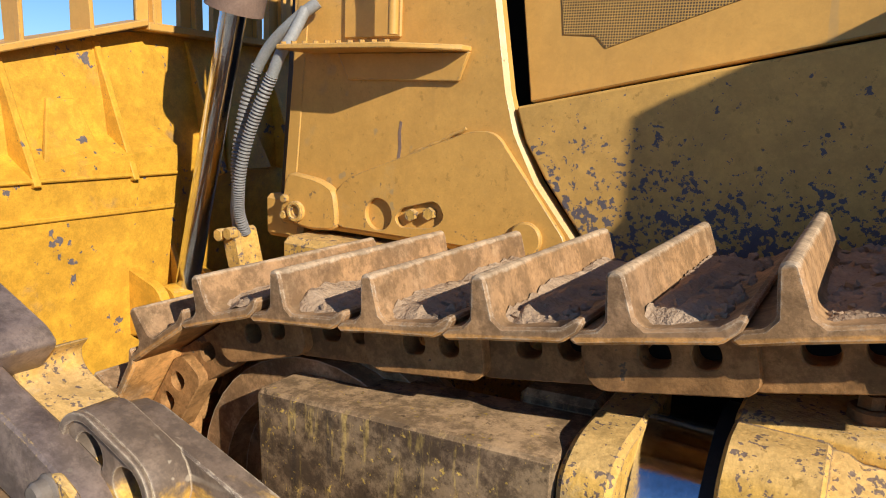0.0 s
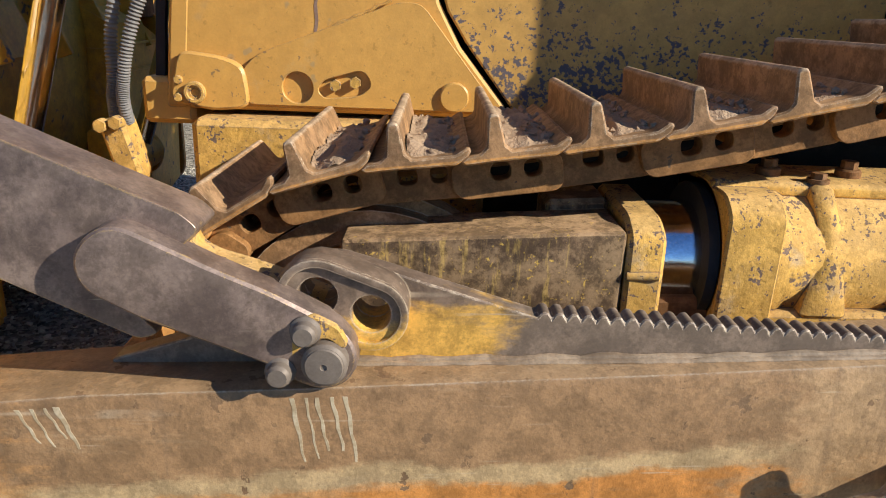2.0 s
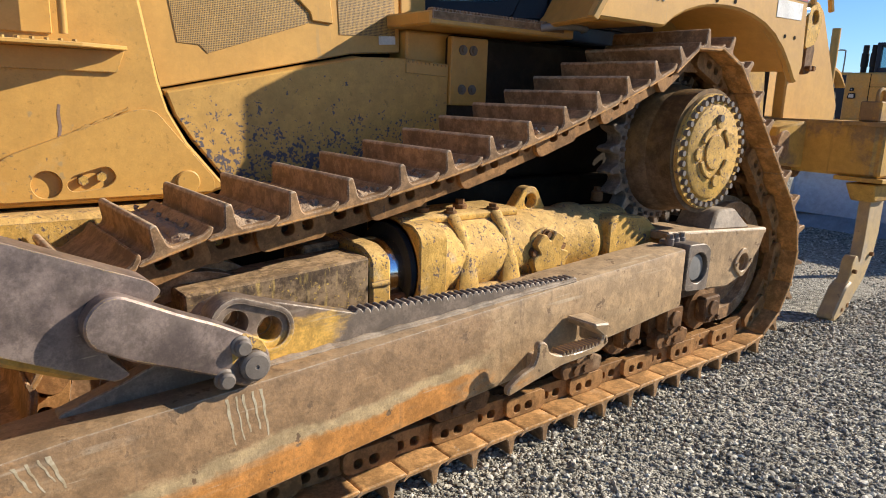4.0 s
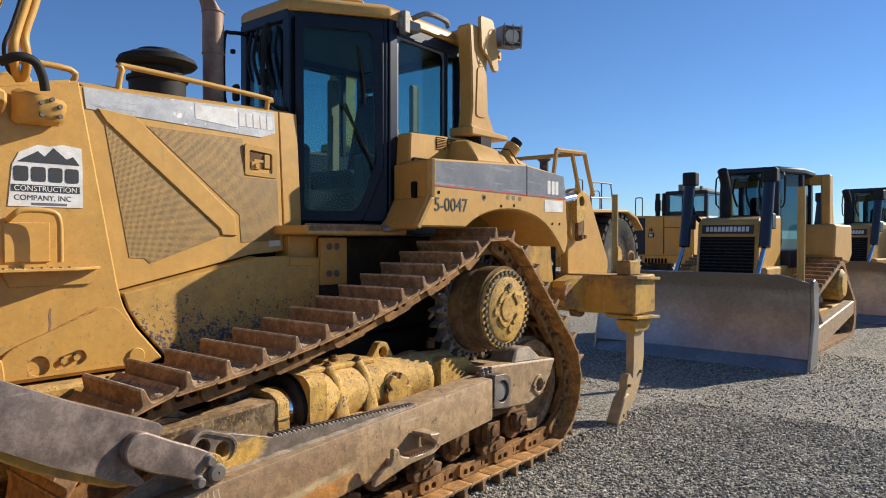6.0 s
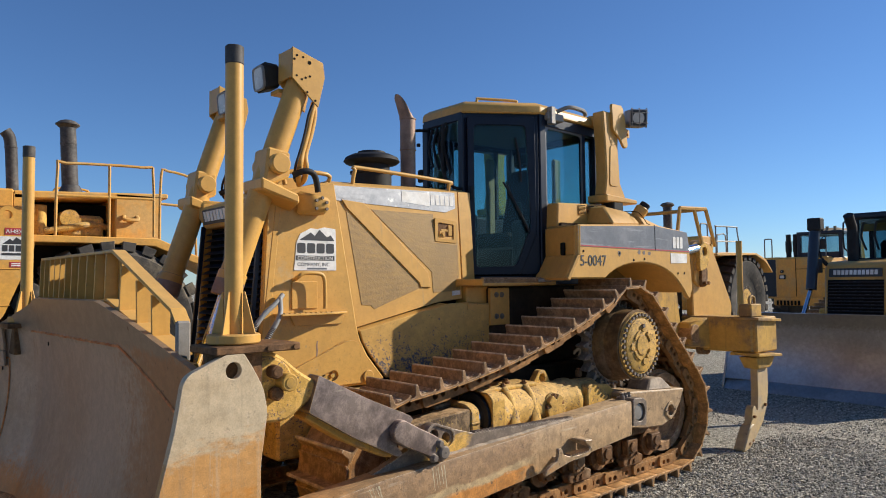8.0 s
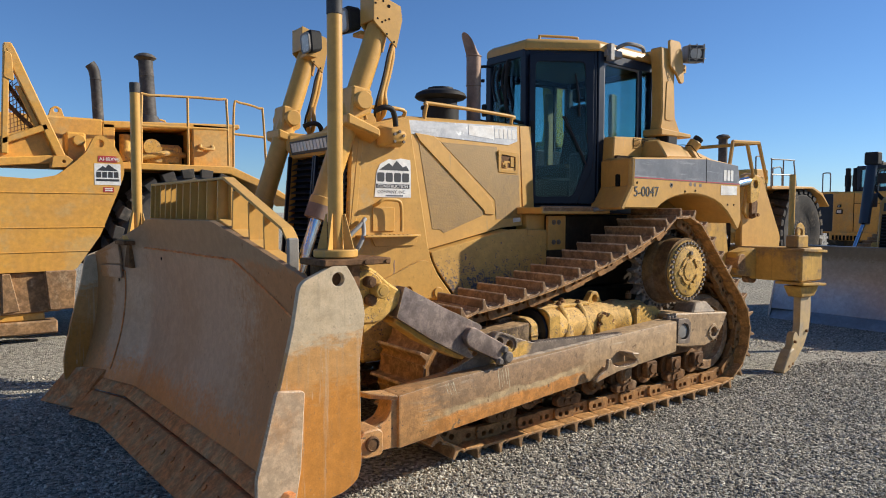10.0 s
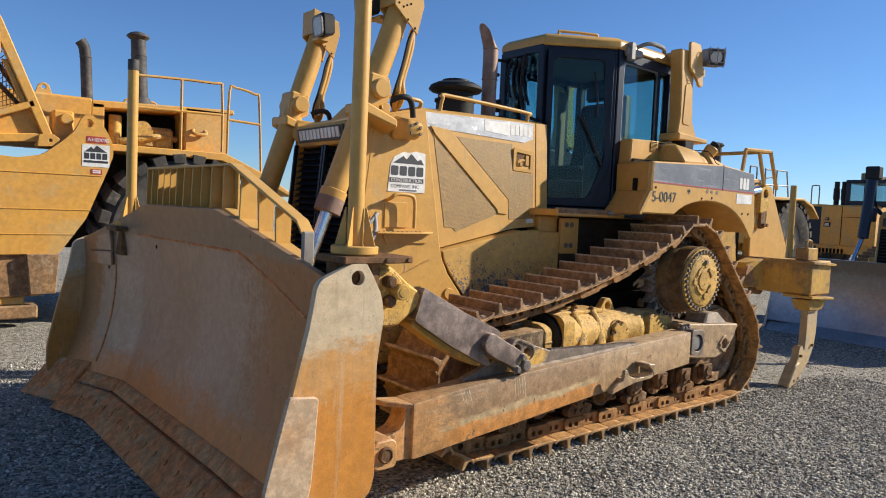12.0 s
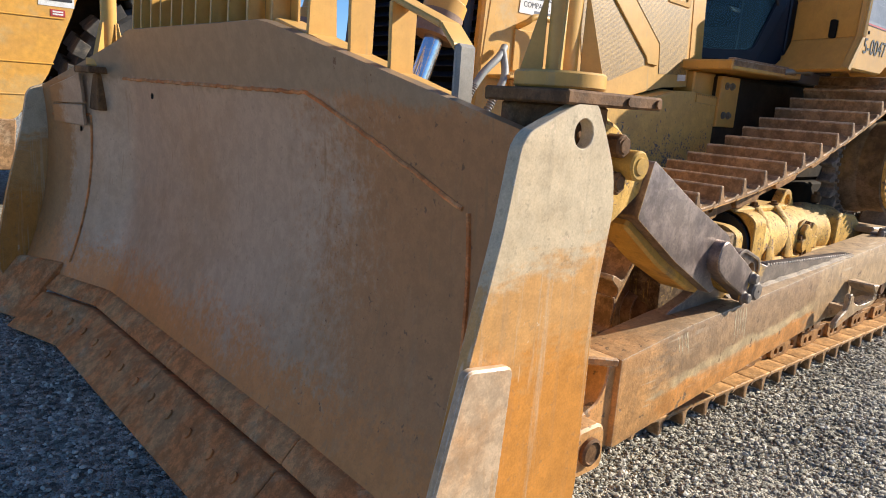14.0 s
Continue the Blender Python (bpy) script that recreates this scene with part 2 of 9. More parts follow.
FACE = material("blade_face_steel", (0.50, 0.35, 0.235), (0.45, 0.295, 0.18), 0.42, metal=0.28, scale=1.1, zone=[(1, -0.40, -1.35, (0.43, 0.21, 0.09), 0.9), (1, 1.66, 1.80, (0.40, 0.19, 0.07), 0.22), (2, 0.64, 0.22, (0.56, 0.225, 0.07), 0.6), (2, 1.39, 1.47, (0.36, 0.25, 0.155), 0.16)], swipe=((0.38, 0.24, 0.14), (5, 2.5, 0.4), 0.3), chip=(0.23, 0.13, 0.07), chip_at=0.675, chip_scale=40, chip_zone=(1, -0.35, -0.95, 0.055), bump=0.06, bump_scale=80, spot=0.3, grain=0.07, mottle=0.07, scratch=((0.34, 0.19, 0.09), (1, 1.3, 0.09), 0.6), spec=0.35)
WING = material("blade_side_steel", (0.55, 0.43, 0.28), (0.50, 0.375, 0.23), 0.45, metal=0.08, zone=[(2, 1.16, 0.94, (0.54, 0.28, 0.095), 0.42), (2, 0.92, 0.62, (0.54, 0.225, 0.045), 0.5)], swipe=((0.52, 0.38, 0.24), (9, 9, 0.3), 0.5), chip=(0.60, 0.45, 0.30), chip_at=0.655, chip_scale=14, bump=0.05, spot=0.35, streak=0.3, edge=(0.54, 0.45, 0.35), edge_r=0.006, spec=0.3, mottle=0.05, scratch=((0.64, 0.52, 0.38), (1, 1, 0.12), 0.5), dust=(0.44, 0.31, 0.19), dust_at=0.68, dust_scale=2.5)
EDGE = material("cutting_edge_steel", (0.64, 0.20, 0.055), (0.62, 0.27, 0.10), 0.68, scale=5.0, dust=(0.52, 0.33, 0.18), dust_at=0.60, dust_scale=4, bump=0.15, bump_scale=30, spot=0.35, mottle=0.22, spec=0.25)
ENDBIT = material("end_bit_steel", (0.50, 0.35, 0.22), (0.49, 0.27, 0.125), 0.45, metal=0.05, swipe=((0.50, 0.28, 0.11), (6, 6, 1), 0.6), bump=0.06, spot=0.3, edge=(0.62, 0.56, 0.48), mottle=0.15, zone=(2, 0.62, 0.30, (0.50, 0.36, 0.23), 0.3), spec=0.3)
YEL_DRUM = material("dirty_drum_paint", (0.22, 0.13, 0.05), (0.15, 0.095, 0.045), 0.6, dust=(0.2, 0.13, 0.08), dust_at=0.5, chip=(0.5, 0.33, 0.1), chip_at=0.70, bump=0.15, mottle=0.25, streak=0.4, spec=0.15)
YEL_RIP = material("muddy_ripper_paint", (0.53, 0.31, 0.072), (0.44, 0.26, 0.068), 0.55, dust=(0.20, 0.14, 0.09), dust_at=0.52, dust_scale=2.2, streak=0.6, chip=PRIMER, chip_at=0.66, bump=0.1, spec=0.15)
RIPPER = material("ripper_shank_paint", (0.50, 0.34, 0.15), (0.42, 0.30, 0.17), 0.55, dust=(0.34, 0.27, 0.19), dust_at=0.55, chip=(0.22, 0.17, 0.12), chip_at=0.62, bump=0.1)
CHROME = plain("chrome_rod", (0.75, 0.78, 0.82), 0.14, 1.0)
STEEL = plain("bolt_steel", (0.20, 0.165, 0.135), 0.55, 0.15, 0.25)
# Near-black fill for seams, bays and holes: their shade as colour.
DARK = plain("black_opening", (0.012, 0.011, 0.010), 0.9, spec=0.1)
BLACK = material("black_rubber", (0.022, 0.022, 0.024), (0.035, 0.033, 0.03), 0.6, dust=(0.12, 0.10, 0.08), dust_at=0.68, bump=0.1, spec=0.15)
CABC = material("dark_blue_cab_paint", (0.008, 0.012, 0.024), (0.012, 0.016, 0.028), 0.35, dust=(0.09, 0.085, 0.08), dust_at=0.72, bump=0.05, spec=0.3)
TYRE = material("tyre_rubber", (0.055, 0.05, 0.045), (0.085, 0.075, 0.065), 0.85, dust=(0.22, 0.18, 0.13), dust_at=0.58, bump=0.3, spec=0.15)
STACK = material("rusted_exhaust", (0.30, 0.20, 0.15), (0.22, 0.14, 0.10), 0.6, metal=0.3, dust=(0.4, 0.3, 0.22), dust_at=0.6, bump=0.2)
FOIL = material("faded_silver_decal", (0.38, 0.38, 0.38), (0.55, 0.54, 0.52), 0.35, metal=0.2, chip=(0.75, 0.74, 0.70), chip_at=0.60, chip_scale=22, swipe=((0.2, 0.19, 0.18), (1, 1, 9), 0.6), bump=0.1)
STRIPE = material("dark_stripe_decal", (0.13, 0.135, 0.15), (0.19, 0.19, 0.20), 0.4, swipe=((0.33, 0.33, 0.33), (0.6, 1, 9), 0.7), bump=0.05)
WHITE = material("white_decal", (0.74, 0.72, 0.68), (0.62, 0.58, 0.52), 0.5, bump=0.03)
INK = plain("dark_grey_ink", (0.035, 0.035, 0.038), 0.5)
REDD = plain("red_decal", (0.42, 0.04, 0.04), 0.5)
CLOD = material("dried_mud", (0.34, 0.235, 0.15), (0.44, 0.32, 0.215), 0.9, bump=0.8, bump_scale=90, spec=0.15)
RUNS = material("pale_dried_runs", (0.50, 0.42, 0.29), (0.40, 0.31, 0.19), 0.8, scale=40.0, bump=0.02, spec=0.15)
SCRAPE = material("scraped_weld", (0.30, 0.225, 0.15), (0.21, 0.145, 0.09), 0.6, scale=9.0, bump=0.15, mottle=0.2)
DULL = material("dusty_dark_metal", (0.085, 0.078, 0.072), (0.055, 0.05, 0.047), 0.6, dust=(0.17, 0.145, 0.12), dust_at=0.58, dust_scale=4, streak=0.4, bump=0.08, mottle=0.2, spec=0.25)
# Grime near black: the shade of recesses is put into its colour.
SHADED_GRIME = material("oily_grime", (0.030, 0.023, 0.017), (0.055, 0.038, 0.024), 0.85, dust=(0.13, 0.085, 0.04), dust_at=0.70, bump=0.2, spec=0.1)
RIM = plain("grey_window_rim", (0.16, 0.16, 0.17), 0.35)
NAVY = plain("navy_cylinder_paint", (0.012, 0.018, 0.035), 0.35)
HOSE = plain("grey_hose_rubber", (0.26, 0.26, 0.25), 0.6)
LAMP = plain("dull_lamp_lens", (0.62, 0.60, 0.54), 0.25)
SLEEVE = plain("grey_plastic_sleeve", (0.20, 0.19, 0.18), 0.5)
BARE = plain("galvanised_metal", (0.27, 0.25, 0.225), 0.5, 0.2, 0.3)
SEATC = plain("worn_tan_upholstery", (0.26, 0.20, 0.12), 0.8)


def perforated():
    m = material("perforated_screen", (0.50, 0.285, 0.065), (0.44, 0.255, 0.065), 0.5)
    t = m.node_tree
    N, L = t.nodes, t.links
    out = N["Principled BSDF"]
    co = N.new("ShaderNodeTexCoord")
    mp = N.new("ShaderNodeMapping")
    mp.inputs["Rotation"].default_value = (radians(90), 0, 0)
    L.new(co.outputs["Object"], mp.inputs[0])
    vo = N.new("ShaderNodeTexVoronoi")
    vo.voronoi_dimensions = "2D"
    vo.inputs["Scale"].default_value, vo.inputs["Randomness"].default_value = 150.0, 0.0
    L.new(mp.outputs[0], vo.inputs["Vector"])
    r = N.new("ShaderNodeMapRange")
    L.new(vo.outputs["Distance"], r.inputs[0])
    r.inputs[1].default_value, r.inputs[2].default_value = 0.30, 0.42
    old = out.inputs["Base Color"].links[0].from_socket
    mx = N.new("ShaderNodeMix")
    mx.data_type = "RGBA"
    L.new(r.outputs[0], mx.inputs[0])
    mx.inputs[6].default_value = (0.06, 0.04, 0.02, 1)
    L.new(old, mx.inputs[7])
    L.new(mx.outputs[2], out.inputs["Base Color"])
    return m


SCREEN = perforated()


def glass(name, tint=(0.75, 0.9, 0.92)):
    m = bpy.data.materials.new(name)
    m.use_nodes = True
    N, L = m.node_tree.nodes, m.node_tree.links
    N.remove(N["Principled BSDF"])
    tr, gl, mx, lw, po = (N.new("ShaderNode" + k) for k in ("BsdfTransparent", "BsdfGlossy", "MixShader", "LayerWeight", "Math"))
    tr.inputs[0].default_value = (*tint, 1)
    gl.inputs["Roughness"].default_value = 0.03
    lw.inputs[0].default_value = 0.5
    po.operation = "POWER"
    po.inputs[1].default_value = 4.0
    fr = N.new("ShaderNodeMapRange")
    fr.inputs[3].default_value, fr.inputs[4].default_value = 0.03, 0.8
    L.new(lw.outputs["Facing"], po.inputs[0])
    L.new(po.outputs[0], fr.inputs[0])
    L.new(fr.outputs[0], mx.inputs[0])
    L.new(tr.outputs[0], mx.inputs[1])
    L.new(gl.outputs[0], mx.inputs[2])
    L.new(mx.outputs[0], N["Material Output"].inputs[0])
    return m


GLASS = glass("tinted_cab_glass", (0.62, 0.80, 0.80))
FAR_GLASS = glass("dark_cab_glass", (0.42, 0.55, 0.60))


def gravel_ground():
    m = bpy.data.materials.new("grey_gravel")
    m.use_nodes = True
    N, L = m.node_tree.nodes, m.node_tree.links
    out = N["Principled BSDF"]
    co = N.new("ShaderNodeTexCoord").outputs["Object"]
    vo = N.new("ShaderNodeTexVoronoi")
    vo.inputs["Scale"].default_value = 42.0
    L.new(co, vo.inputs["Vector"])
    v2 = N.new("ShaderNodeTexVoronoi")
    v2.inputs["Scale"].default_value = 95.0
    L.new(co, v2.inputs["Vector"])
    big = N.new("ShaderNodeTexNoise")
    big.inputs["Scale"].default_value, big.inputs["Detail"].default_value = 0.35, 8.0
    L.new(co, big.inputs["Vector"])
    sp = N.new("ShaderNodeSeparateColor")
    L.new(vo.outputs["Color"], sp.inputs[0])
    rp = N.new("ShaderNodeValToRGB")
    e = rp.color_ramp.elements
    e[0].color, e[1].color = (0.118, 0.108, 0.087, 1), (0.575, 0.53, 0.43, 1)
    L.new(sp.outputs[0], rp.inputs[0])
    mx = N.new("ShaderNodeMix")
    mx.data_type, mx.blend_type = "RGBA", "MIX"
    r2 = N.new("ShaderNodeMapRange")
    r2.inputs[1].default_value, r2.inputs[2].default_value, r2.inputs[4].default_value = 0.5, 0.72, 0.55
    L.new(big.outputs[0], r2.inputs[0])
    L.new(r2.outputs[0], mx.inputs[0])
    L.new(rp.outputs[0], mx.inputs[6])
    mx.inputs[7].default_value = (0.50, 0.44, 0.35, 1)
    L.new(mx.outputs[2], out.inputs["Base Color"])
    out.inputs["Roughness"].default_value = 0.9
    out.inputs["Specular IOR Level"].default_value = 0.2
    ad = N.new("ShaderNodeMath")
    ad.operation = "ADD"
    L.new(vo.outputs["Distance"], ad.inputs[0])
    L.new(v2.outputs["Distance"], ad.inputs[1])
    bp = N.new("ShaderNodeBump")
    bp.invert = True
    bp.inputs["Strength"].default_value, bp.inputs["Distance"].default_value = 0.9, 0.02
    L.new(ad.outputs[0], bp.inputs["Height"])
    L.new(bp.outputs[0], out.inputs["Normal"])
    return m


GRAVEL = gravel_ground()


def stone_material():
    m = bpy.data.materials.new("gravel_stones")
    m.use_nodes = True
    N, L = m.node_tree.nodes, m.node_tree.links
    out = N["Principled BSDF"]
    g = N.new("ShaderNodeNewGeometry")
    rp = N.new("ShaderNodeValToRGB")
    e = rp.color_ramp.elements
    e[0].color, e[1].color = (0.128, 0.118, 0.095, 1), (0.74, 0.68, 0.555, 1)
    mid = e.new(0.6)
    mid.color = (0.34, 0.31, 0.25, 1)
    L.new(g.outputs["Random Per Island"], rp.inputs[0])
    L.new(rp.outputs[0], out.inputs["Base Color"])
    out.inputs["Roughness"].default_value = 0.9
    out.inputs["Specular IOR Level"].default_value = 0.25
    return m


STONE = stone_material()

# ---- building blocks ----
AX = {"y": lambda u, v, w: (u, w, v), "x": lambda u, v, w: (w, u, v), "z": lambda u, v, w: (u, v, w)}


def circle(cx, cy, r, n=20, a0=0.0):
    return [(cx + r * math.cos(a0 + 2 * math.pi * i / n), cy + r * math.sin(a0 + 2 * math.pi * i / n)) for i in range(n)]


def rounded(pts, r, n=4):
    """Rounds the corners of a polygon."""
    res = []
    k = len(pts)
    for i in range(k):
        p0, p1, p2 = Vector(pts[i - 1]), Vector(pts[i]), Vector(pts[(i + 1) % k])
        a, b = p0 - p1, p2 - p1
        c = min(r, a.length * 0.45, b.length * 0.45)
        s, e = p1 + a.normalized() * c, p1 + b.normalized() * c
        for j in range(n + 1):
            u = j / n
            res.append(tuple(s * (1 - u) ** 2 + p1 * 2 * u * (1 - u) + e * u * u))
    return res


class Shape:
    """Collects bevelled solids into one mesh."""

    def __init__(self):
        self.bm = bmesh.new()

    def _take(self, bm, bevel=0.0, seg=1, m=None):
        bmesh.ops.recalc_face_normals(bm, faces=bm.faces)
        if bevel:
            ed = [e for e in bm.edges if len(e.link_faces) == 2 and e.calc_face_angle(0) > 0.5]
            bmesh.ops.bevel(bm, geom=ed, offset=bevel, segments=seg, affect="EDGES", clamp_overlap=True, profile=0.6)
        if m is not None:
            bmesh.ops.transform(bm, matrix=m, verts=bm.verts)
        me = bpy.data.meshes.new("tmp")
        bm.to_mesh(me)
        bm.free()
        self.bm.from_mesh(me)
        bpy.data.meshes.remove(me)
        return self

    def box(self, x0, x1, y0, y1, z0, z1, bevel=0.006, m=None):
        return self.prism([(x0, z0), (x1, z0), (x1, z1), (x0, z1)], y0, y1, "y", bevel, m=m)

    def prism(self, pts, w0, w1, axis="y", bevel=0.006, holes=(), m=None, seg=1):
        bm = bmesh.new()
        f = AX[axis]
        loops = [pts, *holes]
        edges = []
        for lp in loops:
            vs = [bm.verts.new(f(u, v, w0)) for u, v in lp]
            edges += [bm.edges.new((vs[i], vs[(i + 1) % len(vs)])) for i in range(len(vs))]
        if holes:
            bmesh.ops.triangle_fill(bm, use_beauty=True, use_dissolve=False, edges=edges)
        else:
            bm.faces.new(bm.verts)
        ex = bmesh.ops.extrude_face_region(bm, geom=list(bm.faces))
        d = Vector(f(0, 0, w1 - w0))
        bmesh.ops.translate(bm, vec=d, verts=[e for e in ex["geom"] if isinstance(e, bmesh.types.BMVert)])
        return self._take(bm, bevel, seg, m)

    def hull(self, pts, bevel=0.006):
        bm = bmesh.new()
        for p in pts:
            bm.verts.new(p)
        r = bmesh.ops.convex_hull(bm, input=bm.verts)
        bmesh.ops.dissolve_limit(bm, angle_limit=0.02, verts=bm.verts, edges=bm.edges)
        return self._take(bm, bevel)

    def slab(self, pts, thick, bevel=0.004, out=None):
        """A plate of that thickness under a flat polygon of places; out tells its outer side."""
        bm = bmesh.new()
        fc = bm.faces.new([bm.verts.new(p) for p in pts])
        fc.normal_update()
        n = fc.normal.copy()
        if out is not None and n.dot(Vector(out)) < 0:
            n = -n
        ex = bmesh.ops.extrude_face_region(bm, geom=[fc])
        bmesh.ops.translate(bm, vec=-n * thick, verts=[e for e in ex["geom"] if isinstance(e, bmesh.types.BMVert)])
        return self._take(bm, bevel)

    def cyl(self, p0, p1, r0, r1=None, n=24, bevel=0.0):
        p0, p1 = Vector(p0), Vector(p1)
        d = p1 - p0
        bm = bmesh.new()
        bmesh.ops.create_cone(bm, cap_ends=True, segments=n, radius1=r0, radius2=r0 if r1 is None else r1, depth=d.length)
        m = Matrix.Translation((p0 + p1) / 2) @ d.to_track_quat("Z", "Y").to_matrix().to_4x4()
        return self._take(bm, bevel, 1, m)

    def lathe(self, prof, p, d, n=32):
        """Turns (radius, height) pairs round the axis d through p."""
        bm = bmesh.new()
        rings = []
        for r, h in prof:
            rings.append([bm.verts.new((r * math.cos(2 * math.pi * i / n), r * math.sin(2 * math.pi * i / n), h)) for i in range(n)])
        for a, b in zip(rings, rings[1:]):
            for i in range(n):
                j = (i + 1) % n
                bm.faces.new((a[i], a[j], b[j], b[i]))
        bm.faces.new(rings[0][::-1])
        bm.faces.new(rings[-1])
        bmesh.ops.remove_doubles(bm, verts=bm.verts, dist=1e-5)
        m = Matrix.Translation(p) @ Vector(d).to_track_quat("Z", "Y").to_matrix().to_4x4()
        return self._take(bm, 0, 1, m)

    def tube(self, path, r, n=12, smooth=4):
        pts = [Vector(p) for p in path]
        if smooth and len(pts) > 2:
            dense = []
            for i in range(len(pts) - 1):
                p0, p1, p2, p3 = pts[max(i - 1, 0)], pts[i], pts[i + 1], pts[min(i + 2, len(pts) - 1)]
                for j in range(smooth):
                    u = j / smooth
                    dense.append(0.5 * (2 * p1 + (p2 - p0) * u + (2 * p0 - 5 * p1 + 4 * p2 - p3) * u * u + (3 * p1 - p0 - 3 * p2 + p3) * u ** 3))
            pts = dense + [pts[-1]]
        bm = bmesh.new()
        rings, nrm = [], None
        for i, p in enumerate(pts):
            t = (pts[min(i + 1, len(pts) - 1)] - pts[max(i - 1, 0)]).normalized()
            if nrm is None:
                nrm = t.orthogonal().normalized()
            nrm = (nrm - t * nrm.dot(t)).normalized()
            bi = t.cross(nrm)
            rr = r(i / (len(pts) - 1)) if callable(r) else r
            rings.append([bm.verts.new(p + (nrm * math.cos(a) + bi * math.sin(a)) * rr) for a in (2 * math.pi * k / n for k in range(n))])
        for a, b in zip(rings, rings[1:]):
            for i in range(n):
                j = (i + 1) % n
                bm.faces.new((a[i], a[j], b[j], b[i]))
        bm.faces.new(rings[0][::-1])
        bm.faces.new(rings[-1])
        return self._take(bm)

    def bolt(self, p, d, r=0.014, h=0.014):
        d = Vector(d).normalized()
        return self.cyl(p, Vector(p) + d * h, r, r * 0.96, 6, 0.0)

    def grid(self, f, nu, nv, thick):
        """A curved plate: f(u, v) over the unit square, thickened against its normal."""
        bm = bmesh.new()
        g = [[bm.verts.new(f(i / nu, j / nv)) for j in range(nv + 1)] for i in range(nu + 1)]
        for i in range(nu):
            for j in range(nv):
                bm.faces.new((g[i][j], g[i + 1][j], g[i + 1][j + 1], g[i][j + 1]))
        bmesh.ops.recalc_face_normals(bm, faces=bm.faces)
        if thick:
            bmesh.ops.solidify(bm, geom=list(bm.faces), thickness=thick)
        return self._take(bm)


def finish(bm, name):
    me = bpy.data.meshes.new(name)
    bm.to_mesh(me)
    bm.free()
    for p in me.polygons:
        p.use_smooth = True
    me.set_sharp_from_angle(angle=radians(32))
    return me


def part(name, shape, mat, parent=None, label=""):
    ob = new(name, finish(shape.bm, name))
    ob.data.materials.append(mat)
    if parent:
        ob.parent = parent
    return tagged(ob, label)


def thing(name, label, category, at=(0, 0, 0), group="", kind=""):
    ob = new(name)
    ob.empty_display_size = 0.3
    ob.location = at
    return tagged(ob, label, category, group, kind)


def mirror_copy(ob, parent, y0=0.0):
    """A mirrored copy of a part at the other side of the plane y = y0."""
    me = ob.data.copy()
    for v in me.vertices:
        v.co.y = 2 * y0 - v.co.y
    me.flip_normals()
    c = new(ob.name, me)
    c.parent = parent
    for k in ob.children:
        mirror_copy(k, c, y0)
    return c


def lettering(text, size, m, mat, parent, name="lettering", thick=0.0015, bold=0.0):
    cu = bpy.data.curves.new("tmp", "FONT")
    cu.body, cu.size, cu.extrude, cu.offset = text, size, thick, bold
    tmp = new("tmp", cu)
    bpy.context.view_layer.update()
    me = bpy.data.meshes.new_from_object(tmp.evaluated_get(bpy.context.evaluated_depsgraph_get()))
    bpy.data.objects.remove(tmp)
    bpy.data.curves.remove(cu)
    me.transform(m)
    me.name = name
    me.materials.clear()
    me.materials.append(mat)
    ob = new(name, me)
    ob.parent = parent
    return ob


SIDE = lambda x, y, z, s=1.0: Matrix(((1, 0, 0, x), (0, 0, -1, y), (0, 1, 0, z), (0, 0, 0, 1)))  # text on a face towards -y

# ---- ground ----
def ground_height(x, y):
    return 0.02 * noise.noise((x * 0.35, y * 0.35, 0)) + 0.006 * noise.noise((x * 2.1, y * 2.1, 3)) - 0.040


def build_ground():
    s = Shape()
    bm = s.bm
    xs = sorted(set([-400, -150, -60, -30, -20] + [round(-14 + 0.5 * i, 2) for i in range(60)] + [20, 30, 60, 150, 400, 1500, -1500]))
    g = [[bm.verts.new((x, y, ground_height(x, y) if abs(x) < 30 and abs(y) < 30 else -0.04)) for y in xs] for x in xs]
    for i in range(len(xs) - 1):
        for j in range(len(xs) - 1):
            bm.faces.new((g[i][j], g[i + 1][j], g[i + 1][j + 1], g[i][j + 1]))
    ob = part("ground", s, GRAVEL)
    tagged(ob, "flat yard of grey crushed gravel with dusty patches", "ground", kind="structure")


build_ground()


